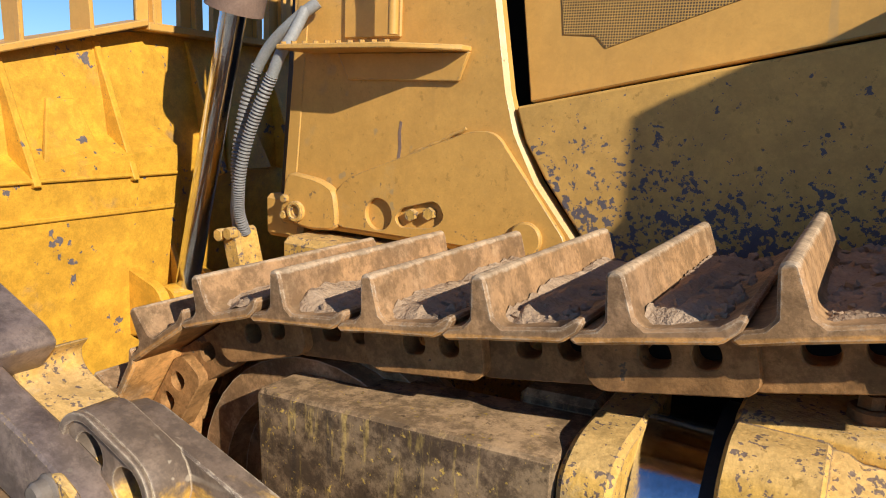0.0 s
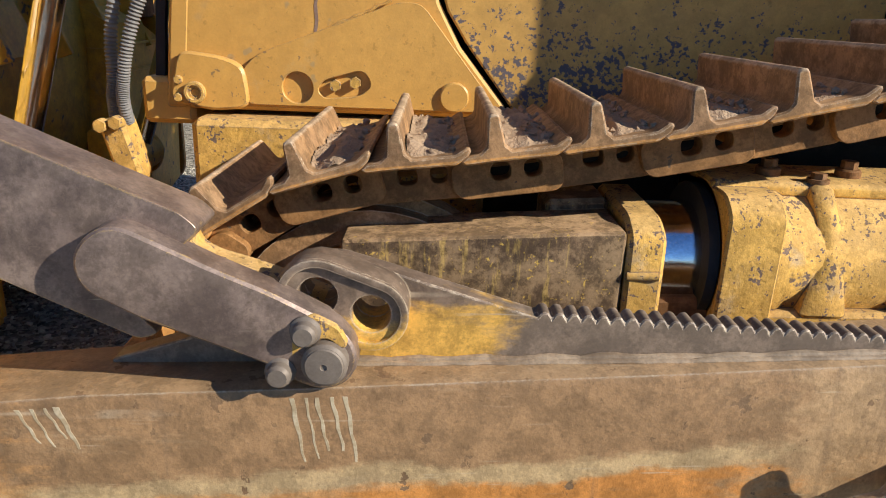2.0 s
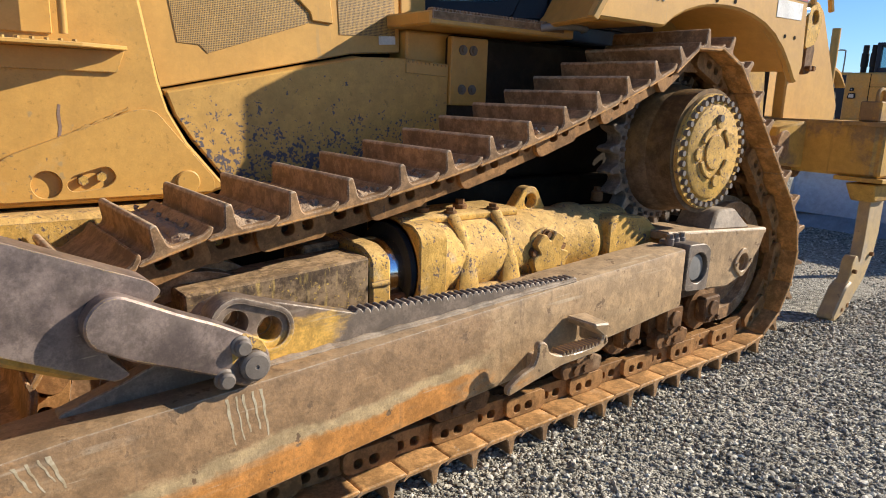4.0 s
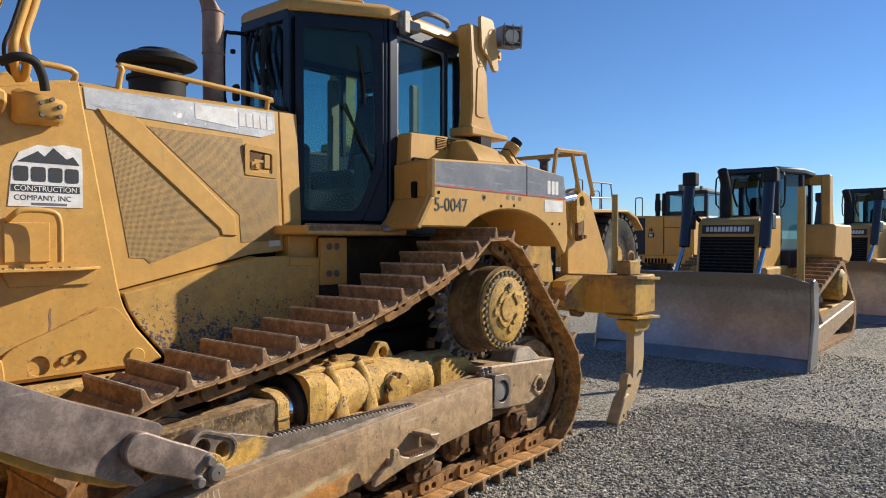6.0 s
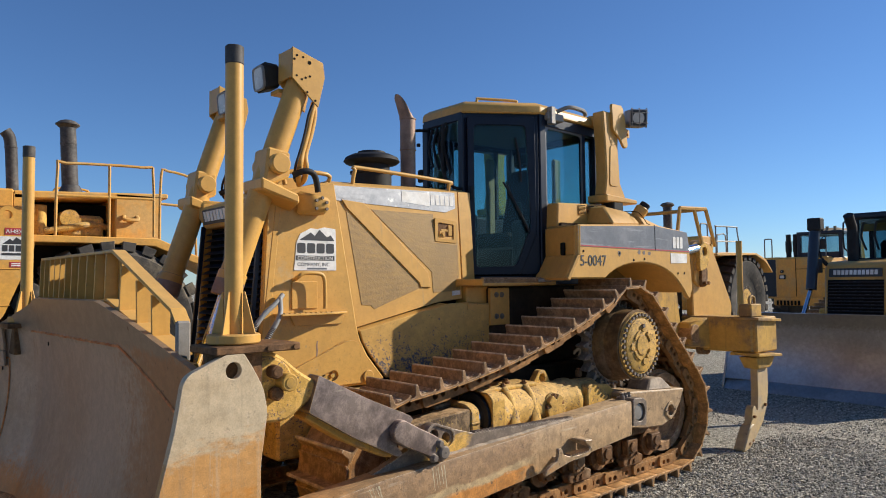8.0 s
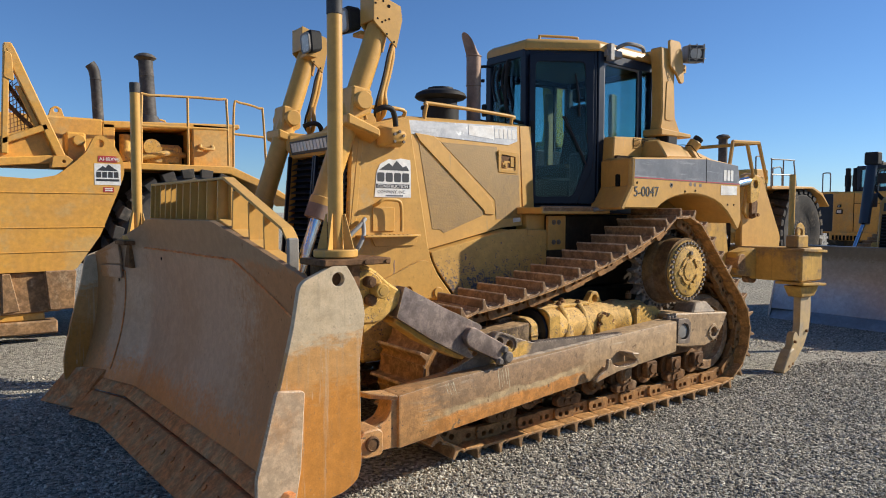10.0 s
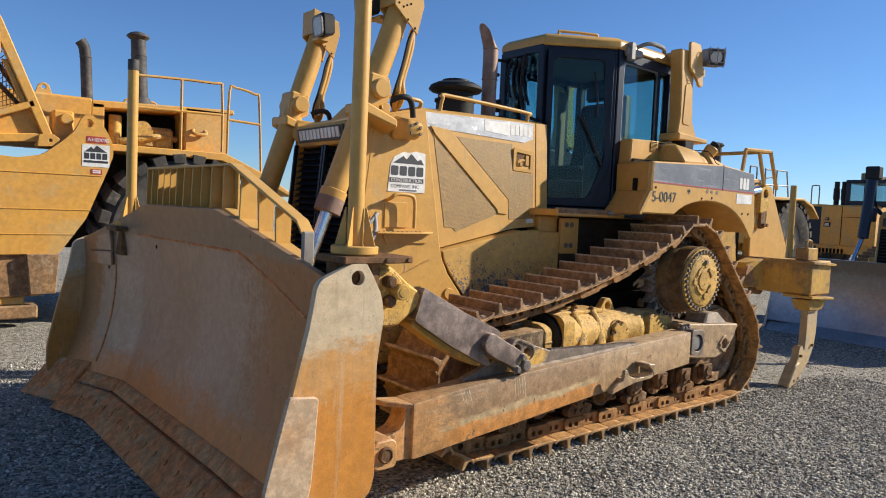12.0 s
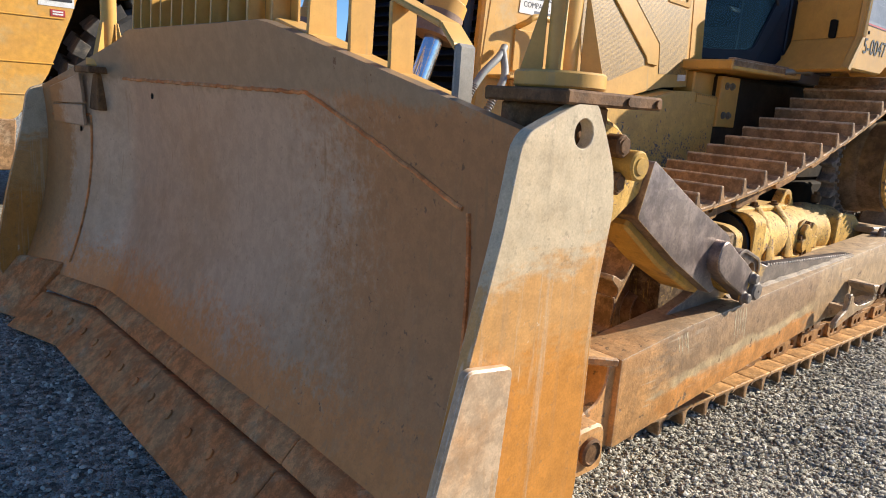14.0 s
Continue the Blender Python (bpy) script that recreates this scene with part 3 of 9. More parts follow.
def build_stones():
    """Loose stones where the ground comes close."""
    rng = np.random.default_rng(5)
    bm = bmesh.new()
    bmesh.ops.create_icosphere(bm, subdivisions=1, radius=1.0)
    base = np.array([v.co[:] for v in bm.verts])
    tris = np.array([[v.index for v in f.verts] for f in bm.faces])
    bm.free()
    spots = []
    for x0, x1, y0, y1, per in ((-3.2, 3.6, -3.6, -1.15, 3300), (-3.2, 5.5, -5.2, -3.6, 1100), (3.6, 8.0, -4.5, 1.0, 500), (-6.2, -3.4, -1.0, 3.6, 1100), (-3.9, -3.2, -3.4, -1.3, 2500)):
        n = int((x1 - x0) * (y1 - y0) * per)
        spots.append(np.column_stack([rng.uniform(x0, x1, n), rng.uniform(y0, y1, n)]))
    p = np.concatenate(spots)
    n = len(p)
    size = 0.0045 + 0.0095 * rng.random(n) ** 1.9
    ang = rng.uniform(0, 6.283, n)
    shape = base[None] * (1 + 0.38 * rng.standard_normal((n, len(base), 1)).clip(-1.2, 1.2) * 0.55) * rng.uniform(0.6, 1.35, (n, 1, 3)) * size[:, None, None]
    c, s = np.cos(ang)[:, None], np.sin(ang)[:, None]
    x = shape[..., 0] * c - shape[..., 1] * s
    y = shape[..., 0] * s + shape[..., 1] * c
    z = shape[..., 2] * 0.75
    h = np.array([ground_height(a, b) for a, b in p])
    v = np.stack([x + p[:, :1], y + p[:, 1:], z + (h + size * 0.35)[:, None]], -1).reshape(-1, 3)
    f = (tris[None] + (np.arange(n) * len(base))[:, None, None]).reshape(-1, 3)
    me = bpy.data.meshes.new("gravel")
    me.from_pydata(v.tolist(), [], f.tolist())
    me.materials.append(STONE)
    tagged(new("gravel", me), "loose grey crushed stones lying on the yard", "gravel", kind="stuff")


build_stones()

# ---- the bulldozer ----
dozer = thing("bulldozer", "dusty yellow crawler bulldozer with blade, ripper and dark cab on gravel", "bulldozer")

# running gear: plan of the loop that the track shoes follow
FRONT, REAR, SPROCKET = (-2.20, 0.53), (0.98, 0.53), (0.29, 1.215)
R_IDLER, R_SPR, GROUSER = 0.495, 0.505, 0.078


def track_loop():
    pts = []
    for i in range(21):  # sagging upper run
        d = 0.03 + 2.31 * i / 20
        pts.append((-2.30 + d, 1.03 + 0.083 * d + 0.0744 * d * d))
    dx, dz = REAR[0] - SPROCKET[0], REAR[1] - SPROCKET[1]
    for i in range(1, 11):
        a = radians(118) + (math.atan2(dx, -dz) - radians(118)) * i / 10
        pts.append((SPROCKET[0] + R_SPR * math.cos(a), SPROCKET[1] + R_SPR * math.sin(a)))
    a0 = math.atan2(dx, -dz)
    for i in range(0, 15):
        a = a0 + (-math.pi / 2 - a0) * i / 14
        pts.append((REAR[0] + R_IDLER * math.cos(a), REAR[1] + R_IDLER * math.sin(a)))
    for i in range(0, 17):
        a = -math.pi / 2 - radians(170) * i / 16
        pts.append((FRONT[0] + R_IDLER * math.cos(a), FRONT[1] + R_IDLER * math.sin(a)))
    return [Vector(p) for p in pts]


LOOP = track_loop()
LENGTHS = [(LOOP[i] - LOOP[i - 1]).length for i in range(1, len(LOOP))] + [(LOOP[0] - LOOP[-1]).length]
TOTAL = sum(LENGTHS)
SHOES = round(TOTAL / 0.207)
PITCH = TOTAL / SHOES


def along(s):
    s %= TOTAL
    for i, ln in enumerate(LENGTHS):
        if s <= ln:
            a, b = LOOP[i], LOOP[(i + 1) % len(LOOP)]
            return a + (b - a) * (s / ln), (b - a).normalized()
        s -= ln


def shoe_mesh():
    """One track shoe: a plate with turned lips and an upright grouser; x runs along the chain, z outwards."""
    s = Shape()
    P = PITCH
    prof = [(-0.075, -0.012), (-0.065, -0.022), (0.0, -0.020), (P - 0.085, -0.020), (P - 0.06, -0.006), (P - 0.05, 0.010), (P - 0.058, 0.016), (P - 0.085, 0.002),
            (0.032, 0.0), (0.020, 0.012), (0.012, GROUSER - 0.006), (0.006, GROUSER), (-0.006, GROUSER), (-0.012, GROUSER - 0.006), (-0.020, 0.012), (-0.034, 0.0), (-0.06, -0.002)]
    s.prism(prof, -0.28, 0.28, "y", 0.004)
    return finish(s.bm, "shoe")


def bar_mesh():
    """One link bar with two bolt windows, shaped like a scalloped plate."""
    s = Shape()
    P = PITCH
    out = rounded([(-0.075, -0.024), (P - 0.085, -0.024), (P - 0.058, -0.045), (P - 0.058, -0.105), (P - 0.075, -0.119), (-0.075, -0.119), (-0.095, -0.102), (-0.10, -0.05)], 0.012, 2)
    win = [rounded([(-0.012, -0.042), (0.034, -0.042), (0.034, -0.082), (-0.012, -0.082)], 0.018, 3), rounded([(0.062, -0.042), (0.102, -0.042), (0.102, -0.082), (0.062, -0.082)], 0.018, 3)]
    s.prism(out, -0.026, 0.026, "y", 0.005, holes=win)
    return finish(s.bm, "link")


def pin_mesh():
    s = Shape()
    s.cyl((-0.062, -0.150, -0.076), (-0.062, 0.150, -0.076), 0.027, n=14, bevel=0.004)
    return finish(s.bm, "pin")


SHOE_ME, BAR_ME, PIN_ME = shoe_mesh(), bar_mesh(), pin_mesh()
SHOE_ME.materials.append(SHOE)
BAR_ME.materials.append(LINK)
PIN_ME.materials.append(LINK)


def build_track(side, tag):
    yc = 1.04 * side
    rail = Shape()
    rail.tube([(q.x, yc, q.y) for q in (along(TOTAL * k / 90)[0] - Vector((-along(TOTAL * k / 90)[1].y, along(TOTAL * k / 90)[1].x)) * 0.065 for k in range(91))], 0.018, 8, 1)
    track = part("track", rail, RUST_DARK, dozer, "rusty steel crawler track with single grousers" if side < 0 else "")
    for i in range(SHOES):
        p, d = along(i * PITCH + 0.135)
        q, _ = along(i * PITCH + 0.135 + 0.11)
        d = (q - p).normalized()
        n = Vector((-d.y, d.x))
        m = Matrix(((d.x, 0, n.x, p.x), (0, 1, 0, yc), (d.y, 0, n.y, p.y), (0, 0, 0, 1)))
        for nm, me, dy in (("shoe", SHOE_ME, 0), ("link", BAR_ME, -0.13), ("link", BAR_ME, 0.13), ("pin", PIN_ME, 0)):
            ob = new(nm, me)
            ob.parent = track
            ob.matrix_basis = m @ Matrix.Translation((0, dy + (0.024 if dy > 0 else -0.024 if dy < 0 else 0) * (i % 2), 0))
    return track


build_track(-1, "left")
build_track(1, "right")

# clods of dried mud on the front upper shoes
def build_clods():
    s = Shape()
    rng = random.Random(3)
    bm = s.bm
    for i, deep in ((0, 0.034), (1, 0.036), (2, 0.032), (3, 0.026), (4, 0.016), (5, 0.010), (6, 0.008), (SHOES - 1, 0.03)):
        # a crumbling bank against each grouser
        nu, nv = 60, 16
        rows = []
        for a in range(nu + 1):
            row = []
            for b in range(nv + 1):
                along_ = 0.022 + 0.105 * b / nv
                p, d = along(0.135 + PITCH * i + along_)
                n = Vector((-d.y, d.x))
                y = -1.04 - 0.26 + 0.50 * a / nu
                h = deep * (1 - b / nv) ** 0.9 * (0.85 + 0.5 * noise.noise((y * 7, i * 3.1, b * 0.25))) * min(1, a / 4, (nu - a) / 4)
                h += 0.006 * noise.noise((y * 45, along_ * 45, i)) + 0.004 * noise.noise((y * 120, along_ * 120, i)) - 0.003
                q = p + n * max(h, -0.004)
                row.append(bm.verts.new((q.x, y, q.y)))
            rows.append(row)
        for a in range(nu):
            for b in range(nv):
                bm.faces.new((rows[a][b], rows[a + 1][b], rows[a + 1][b + 1], rows[a][b + 1]))
    for k in range(1500):
        i = rng.choice((0, 0, 0, 1, 1, 1, 2, 2, 3, 3, 4, 5, 6, SHOES - 1))
        p, d = along(0.135 + PITCH * i + 0.03 + 0.10 * rng.random() ** 1.5)
        n = Vector((-d.y, d.x))
        y = -1.04 + rng.uniform(-0.24, 0.27)
        r = 0.0025 + 0.009 * rng.random() ** 3
        q = p + n * r * 0.6
        res = bmesh.ops.create_icosphere(bm, subdivisions=1, radius=r, matrix=Matrix.Translation((q.x, y, q.y)))
        for v in res["verts"]:
            v.co += Vector((rng.uniform(-1, 1), rng.uniform(-1, 1), rng.uniform(-0.6, 0.6))) * r * 0.4
    ob = part("mud", s, CLOD)
    tagged(ob, "crumbling dried brown mud lying on the track shoes", "mud", kind="stuff")


build_clods()


def build_wheels(side):
    y = 1.04 * side
    o = side  # outwards
    for nm, c, rr in (("idler", FRONT, 0.36), ("idler", REAR, 0.36)):
        s = Shape()
        s.lathe([(0.0, -0.11), (0.10, -0.11), (0.11, -0.06), (0.27, -0.05), (0.285, -0.10), (rr, -0.10), (rr, -0.045), (rr + 0.03, -0.04), (rr + 0.03, 0.04), (rr, 0.045), (rr, 0.10), (0.285, 0.10), (0.27, 0.05), (0.11, 0.06), (0.10, 0.12), (0.0, 0.12)], (c[0], y, c[1]), (0, 1, 0), 40)
        w = part(nm, s, RUST, dozer)
        h = Shape()
        h.cyl((c[0], y + o * 0.10, c[1]), (c[0], y + o * 0.17, c[1]), 0.09, 0.075, 20, 0.006)
        for k in range(6):
            a = k * math.pi / 3
            h.bolt((c[0] + 0.06 * math.cos(a), y + o * 0.168, c[1] + 0.06 * math.sin(a)), (0, o, 0))
        part("hub_cap", h, RUST_DARK, w)
    # sprocket
    s = Shape()
    pts = []
    n = 24
    for k in range(n):
        a = 2 * math.pi * k / n
        for da, r in ((-0.42, 0.36), (-0.25, 0.37), (-0.13, 0.425), (0.0, 0.44), (0.13, 0.425), (0.25, 0.37)):
            b = a + da * 2 * math.pi / n * 1.0
            pts.append((SPROCKET[0] + r * math.cos(b), SPROCKET[1] + r * math.sin(b)))
    s.prism(pts, y - 0.045, y + 0.045, "y", 0.004)
    part("sprocket", s, SHINE, dozer)
    f = Shape()
    P = (SPROCKET[0], 0, SPROCKET[1])
    yo = lambda d: 1.04 * side + o * d
    f.lathe([(0.0, 0), (0.325, 0.0), (0.325, 0.06), (0.315, 0.10), (0.302, 0.12), (0.300, 0.25), (0.305, 0.26), (0.0, 0.26)], (P[0], yo(0.03), P[2]), (0, o, 0), 48)
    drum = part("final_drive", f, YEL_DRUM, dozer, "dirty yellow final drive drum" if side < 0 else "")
    fl = Shape()
    for k in range(40):
        a = 2 * math.pi * k / 40
        fl.bolt((P[0] + 0.352 * math.cos(a), yo(0.045), P[2] + 0.352 * math.sin(a)), (0, o, 0), 0.012, 0.02)
    tagged(part("bolt_ring", fl, STEEL, drum), kind="stuff")
    c = Shape()
    c.lathe([(0.0, 0), (0.282, 0.0), (0.282, 0.022), (0.232, 0.024), (0.226, 0.036), (0.218, 0.04), (0.0, 0.04)], (P[0], yo(0.292), P[2]), (0, o, 0), 48)
    yf = yo(0.33)
    for a0, a1 in ((0.2, 1.0), (1.75, 2.75), (3.5, 4.5), (5.2, 5.95)):
        ring = [(P[0] + r * math.cos(a0 + (a1 - a0) * k / 8), P[2] + r * math.sin(a0 + (a1 - a0) * k / 8)) for r, ks in ((0.105, range(9)), (0.135, range(8, -1, -1))) for k in ks]
        c.prism(ring, yf, yf + o * 0.016, "y", 0.005)
    c.cyl((P[0], yf, P[2]), (P[0], yf + o * 0.012, P[2]), 0.085, n=28, bevel=0.004)
    for a in (1.45, 0.45, 3.2, 4.9):
        c.cyl((P[0] + 0.145 * math.cos(a), yf, P[2] + 0.145 * math.sin(a)), (P[0] + 0.145 * math.cos(a), yf + o * 0.014, P[2] + 0.145 * math.sin(a)), 0.03, n=16, bevel=0.004)
    part("hub_cover", c, YEL_DIRT, drum)
    b = Shape()
    for k in range(34):
        a = 2 * math.pi * k / 34
        b.bolt((P[0] + 0.259 * math.cos(a), yo(0.312), P[2] + 0.259 * math.sin(a)), (0, o, 0), 0.0155, 0.024)
    b.cyl((P[0] + 0.165 * math.cos(1.5), yf, P[2] + 0.165 * math.sin(1.5)), (P[0] + 0.165 * math.cos(1.5), yf + o * 0.022, P[2] + 0.165 * math.sin(1.5)), 0.018, n=12)
    tagged(part("cover_bolts", b, STEEL, drum), kind="stuff")


build_wheels(-1)
build_wheels(1)


def build_roller_frame(side):
    o = side
    Y = lambda a: o * a
    s = Shape()
    s.prism([(-2.0, 0.40), (0.55, 0.40), (0.85, 0.50), (0.85, 0.62), (0.3, 0.72), (-1.3, 0.72), (-2.0, 0.70)], Y(0.86), Y(1.20), "y", 0.01)
    fr = part("roller_frame", s, RUST_DARK, dozer)
    # front box of the recoil frame
    b = Shape()
    b.prism([(-2.25, 0.56), (-1.625, 0.62), (-1.625, 0.893), (-2.262, 0.852)], Y(1.05), Y(1.256), "y", 0.016, seg=3)
    b.prism([(-1.78, 0.62), (-1.625, 0.64), (-1.625, 0.918), (-1.78, 0.908)], Y(0.90), Y(1.06), "y", 0.012)
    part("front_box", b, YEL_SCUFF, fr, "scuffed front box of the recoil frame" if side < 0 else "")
    e = Shape()
    e.prism(rounded([(Y(0.90), 0.64), (Y(1.265), 0.62), (Y(1.258), 0.882), (Y(1.19), 0.918), (Y(0.90), 0.925)], 0.03), -1.622, -1.535, "x", 0.012)
    e.cyl((-1.618, Y(1.256), 0.79), (-1.548, Y(1.263), 0.793), 0.010)
    part("collar", e, YEL_DIRT, fr)
    c = Shape()
    c.cyl((-1.56, Y(1.05), 0.78), (-1.30, Y(1.05), 0.78), 0.135, n=48)
    part("recoil_rod", c, CHROME, fr, "bright chrome recoil rod" if side < 0 else "")
    r = Shape()
    r.lathe([(0.138, 0), (0.178, 0.0), (0.178, 0.025), (0.138, 0.025)], (-1.425, Y(1.05), 0.785), (1, 0, 0), 40)
    part("seal_ring", r, BLACK, fr)
    h = Shape()
    h.lathe([(0.0, 0.0), (0.185, 0.0), (0.192, 0.015), (0.188, 0.15), (0.176, 0.17), (0.174, 0.55), (0.170, 0.80), (0.165, 0.95), (0.178, 1.0), (0.178, 1.05), (0.16, 1.08), (0.15, 1.35), (0.0, 1.36)], (-1.40, Y(1.05), 0.79), (1, 0, 0), 40)
    h.prism(rounded([(Y(0.88), 0.66), (Y(1.245), 0.64), (Y(1.245), 0.93), (Y(1.19), 0.972), (Y(0.88), 0.972)], 0.025, 3), -1.40, -1.27, "x", 0.012)
    h.prism(rounded([(Y(0.88), 0.90), (Y(1.10), 0.935), (Y(1.125), 0.965), (Y(1.11), 0.985), (Y(0.88), 0.985)], 0.012, 2), -1.40, -0.78, "x", 0.008)
    for x in (-1.145, -0.915):  # cast ribs under the ledge
        h.hull([(x + dx * k, Y(y), z) for dx in (-1, 1) for k, y, z in ((0.026, 1.06, 0.99), (0.026, 1.13, 0.985), (0.022, 1.19, 0.92), (0.026, 1.232, 0.80), (0.055, 1.245, 0.69), (0.055, 1.08, 0.69))], 0.012)
    h.prism(rounded([(-1.40, 0.64), (-0.35, 0.64), (-0.35, 0.72), (-1.40, 0.70)], 0.02), Y(1.10), Y(1.235), "y", 0.012)
    hs = part("recoil_housing", h, YEL_DIRT, fr, "mud-spattered yellow cast recoil housing" if side < 0 else "")
    for x in (-1.145, -0.915):
        bt = Shape()
        bt.cyl((x, Y(1.10), 0.985), (x, Y(1.10), 0.994), 0.026, n=14)
        bt.bolt((x, Y(1.10), 0.99), (0, 0, 1), 0.018, 0.018)
        part("bolt", bt, RUST_DARK, hs)
    for x in (-1.23, -1.03, -0.14):
        bt = Shape()
        bt.cyl((x, Y(1.02), 0.955), (x, Y(1.02), 1.005), 0.03, n=14, bevel=0.004)
        bt.bolt((x, Y(1.02), 1.0), (0, 0, 1), 0.02, 0.025)
        part("bolt", bt, RUST_DARK, hs)
    ey = Shape()
    out = rounded([(-0.83, 0.88), (-0.50, 0.88), (-0.58, 1.0), (-0.615, 1.06), (-0.685, 1.06), (-0.73, 1.0)], 0.035, 3)
    ey.prism(out, Y(1.0), Y(1.06), "y", 0.01, holes=[circle(-0.65, 0.995, 0.034, 16)])
    part("lifting_eye", ey, YEL_DIRT, hs)
    fl = Shape()
    c0 = Vector((-0.70, Y(1.20), 0.785))
    fl.lathe([(0.0, 0.0), (0.118, 0.0), (0.118, 0.012), (0.112, 0.018), (0.0, 0.018)], c0, (0, o, 0), 32)
    notch = []
    for k in range(60):
        a = 2 * math.pi * k / 60
        d = abs((a - 0.4 + math.pi / 5) % (2 * math.pi / 5) - math.pi / 5)
        notch.append((c0.x + (0.108 if d > 0.27 else 0.108 - 0.040 * math.cos(d / 0.27 * math.pi / 2)) * math.cos(a), c0.z + (0.108 if d > 0.27 else 0.108 - 0.040 * math.cos(d / 0.27 * math.pi / 2)) * math.sin(a)))
    fl.prism(notch, c0.y + o * 0.016, c0.y + o * 0.052, "y", 0.005)
    flange = part("flange", fl, YEL_DIRT, hs)
    fb = Shape()
    for k in range(5):
        a = 0.4 + k * 2 * math.pi / 5
        q = c0 + Vector((0.092 * math.cos(a), o * 0.016, 0.092 * math.sin(a)))
        fb.cyl(q, q + Vector((0, o * 0.008, 0)), 0.022, n=14)
        fb.bolt(q, (0, o, 0), 0.016, 0.026)
    tagged(part("flange_bolts", fb, RUST_DARK, flange), kind="stuff")
    pv = Shape()
    pv.prism(rounded([(-0.30, 0.66), (0.18, 0.66), (0.12, 0.80), (-0.02, 0.90), (-0.24, 0.925), (-0.30, 0.90)], 0.03), Y(0.88), Y(1.24), "y", 0.015)
    part("pivot_saddle", pv, YEL_DIRT, hs)
    # bottom rollers with their guards
    for k in range(8):
        x = -1.92 + 0.365 * k
        s = Shape()
        s.lathe([(0.0, -0.20), (0.055, -0.20), (0.06, -0.155), (0.115, -0.15), (0.118, -0.13), (0.095, -0.12), (0.095, 0.12), (0.118, 0.13), (0.115, 0.15), (0.06, 0.155), (0.055, 0.20), (0.0, 0.20)], (x, Y(1.04), 0.305), (0, 1, 0), 24)
        ro = part("roller", s, RUST_DARK, dozer)
        c = Shape()
        c.prism(rounded([(x - 0.07, 0.25), (x + 0.07, 0.25), (x + 0.08, 0.40), (x - 0.08, 0.40)], 0.025), Y(1.21), Y(1.27), "y", 0.008)
        c.cyl((x, Y(1.26), 0.335), (x, Y(1.285), 0.335), 0.045, n=16, bevel=0.004)
        for dx in (-0.045, 0.045):
            c.bolt((x + dx, Y(1.268), 0.275), (0, o, 0), 0.014, 0.02)
        part("roller_cap", c, RUST_DARK, ro)
        if k % 2 == 0:
            g = Shape()
            g.prism(rounded([(x - 0.10, 0.17), (x + 0.16, 0.17), (x + 0.18, 0.24), (x + 0.10, 0.27), (x - 0.06, 0.27), (x - 0.12, 0.23)], 0.02), Y(1.18), Y(1.25), "y", 0.008)
            for dx in (-0.02, 0.05):
                g.cyl((x + dx, Y(1.245), 0.21), (x + dx, Y(1.262), 0.21), 0.02, n=10)
            part("roller_guard", g, RUST_DARK, ro)


build_roller_frame(-1)
build_roller_frame(1)


# push arms, braces
ARM_SECTIONS = ((-3.12, 0.325, 0.650), (-2.65, 0.36, 0.692), (-2.17, 0.393, 0.711), (-1.6, 0.435, 0.737), (-0.9, 0.478, 0.775), (-0.10, 0.530, 0.803))


def arm_top(x):
    for (xa, _, za), (xb, _, zb) in zip(ARM_SECTIONS, ARM_SECTIONS[1:]):
        if x <= xb:
            return za + (zb - za) * (x - xa) / (xb - xa)
    return ARM_SECTIONS[-1][2]


def stadium(p, r0, q, r1, n=9):
    """An outline round two circles."""
    a = math.atan2(q[1] - p[1], q[0] - p[0])
    return [(q[0] + r1 * math.cos(a - math.pi / 2 + math.pi * k / n), q[1] + r1 * math.sin(a - math.pi / 2 + math.pi * k / n)) for k in range(n + 1)] + \
           [(p[0] + r0 * math.cos(a + math.pi / 2 + math.pi * k / n), p[1] + r0 * math.sin(a + math.pi / 2 + math.pi * k / n)) for k in range(n + 1)]


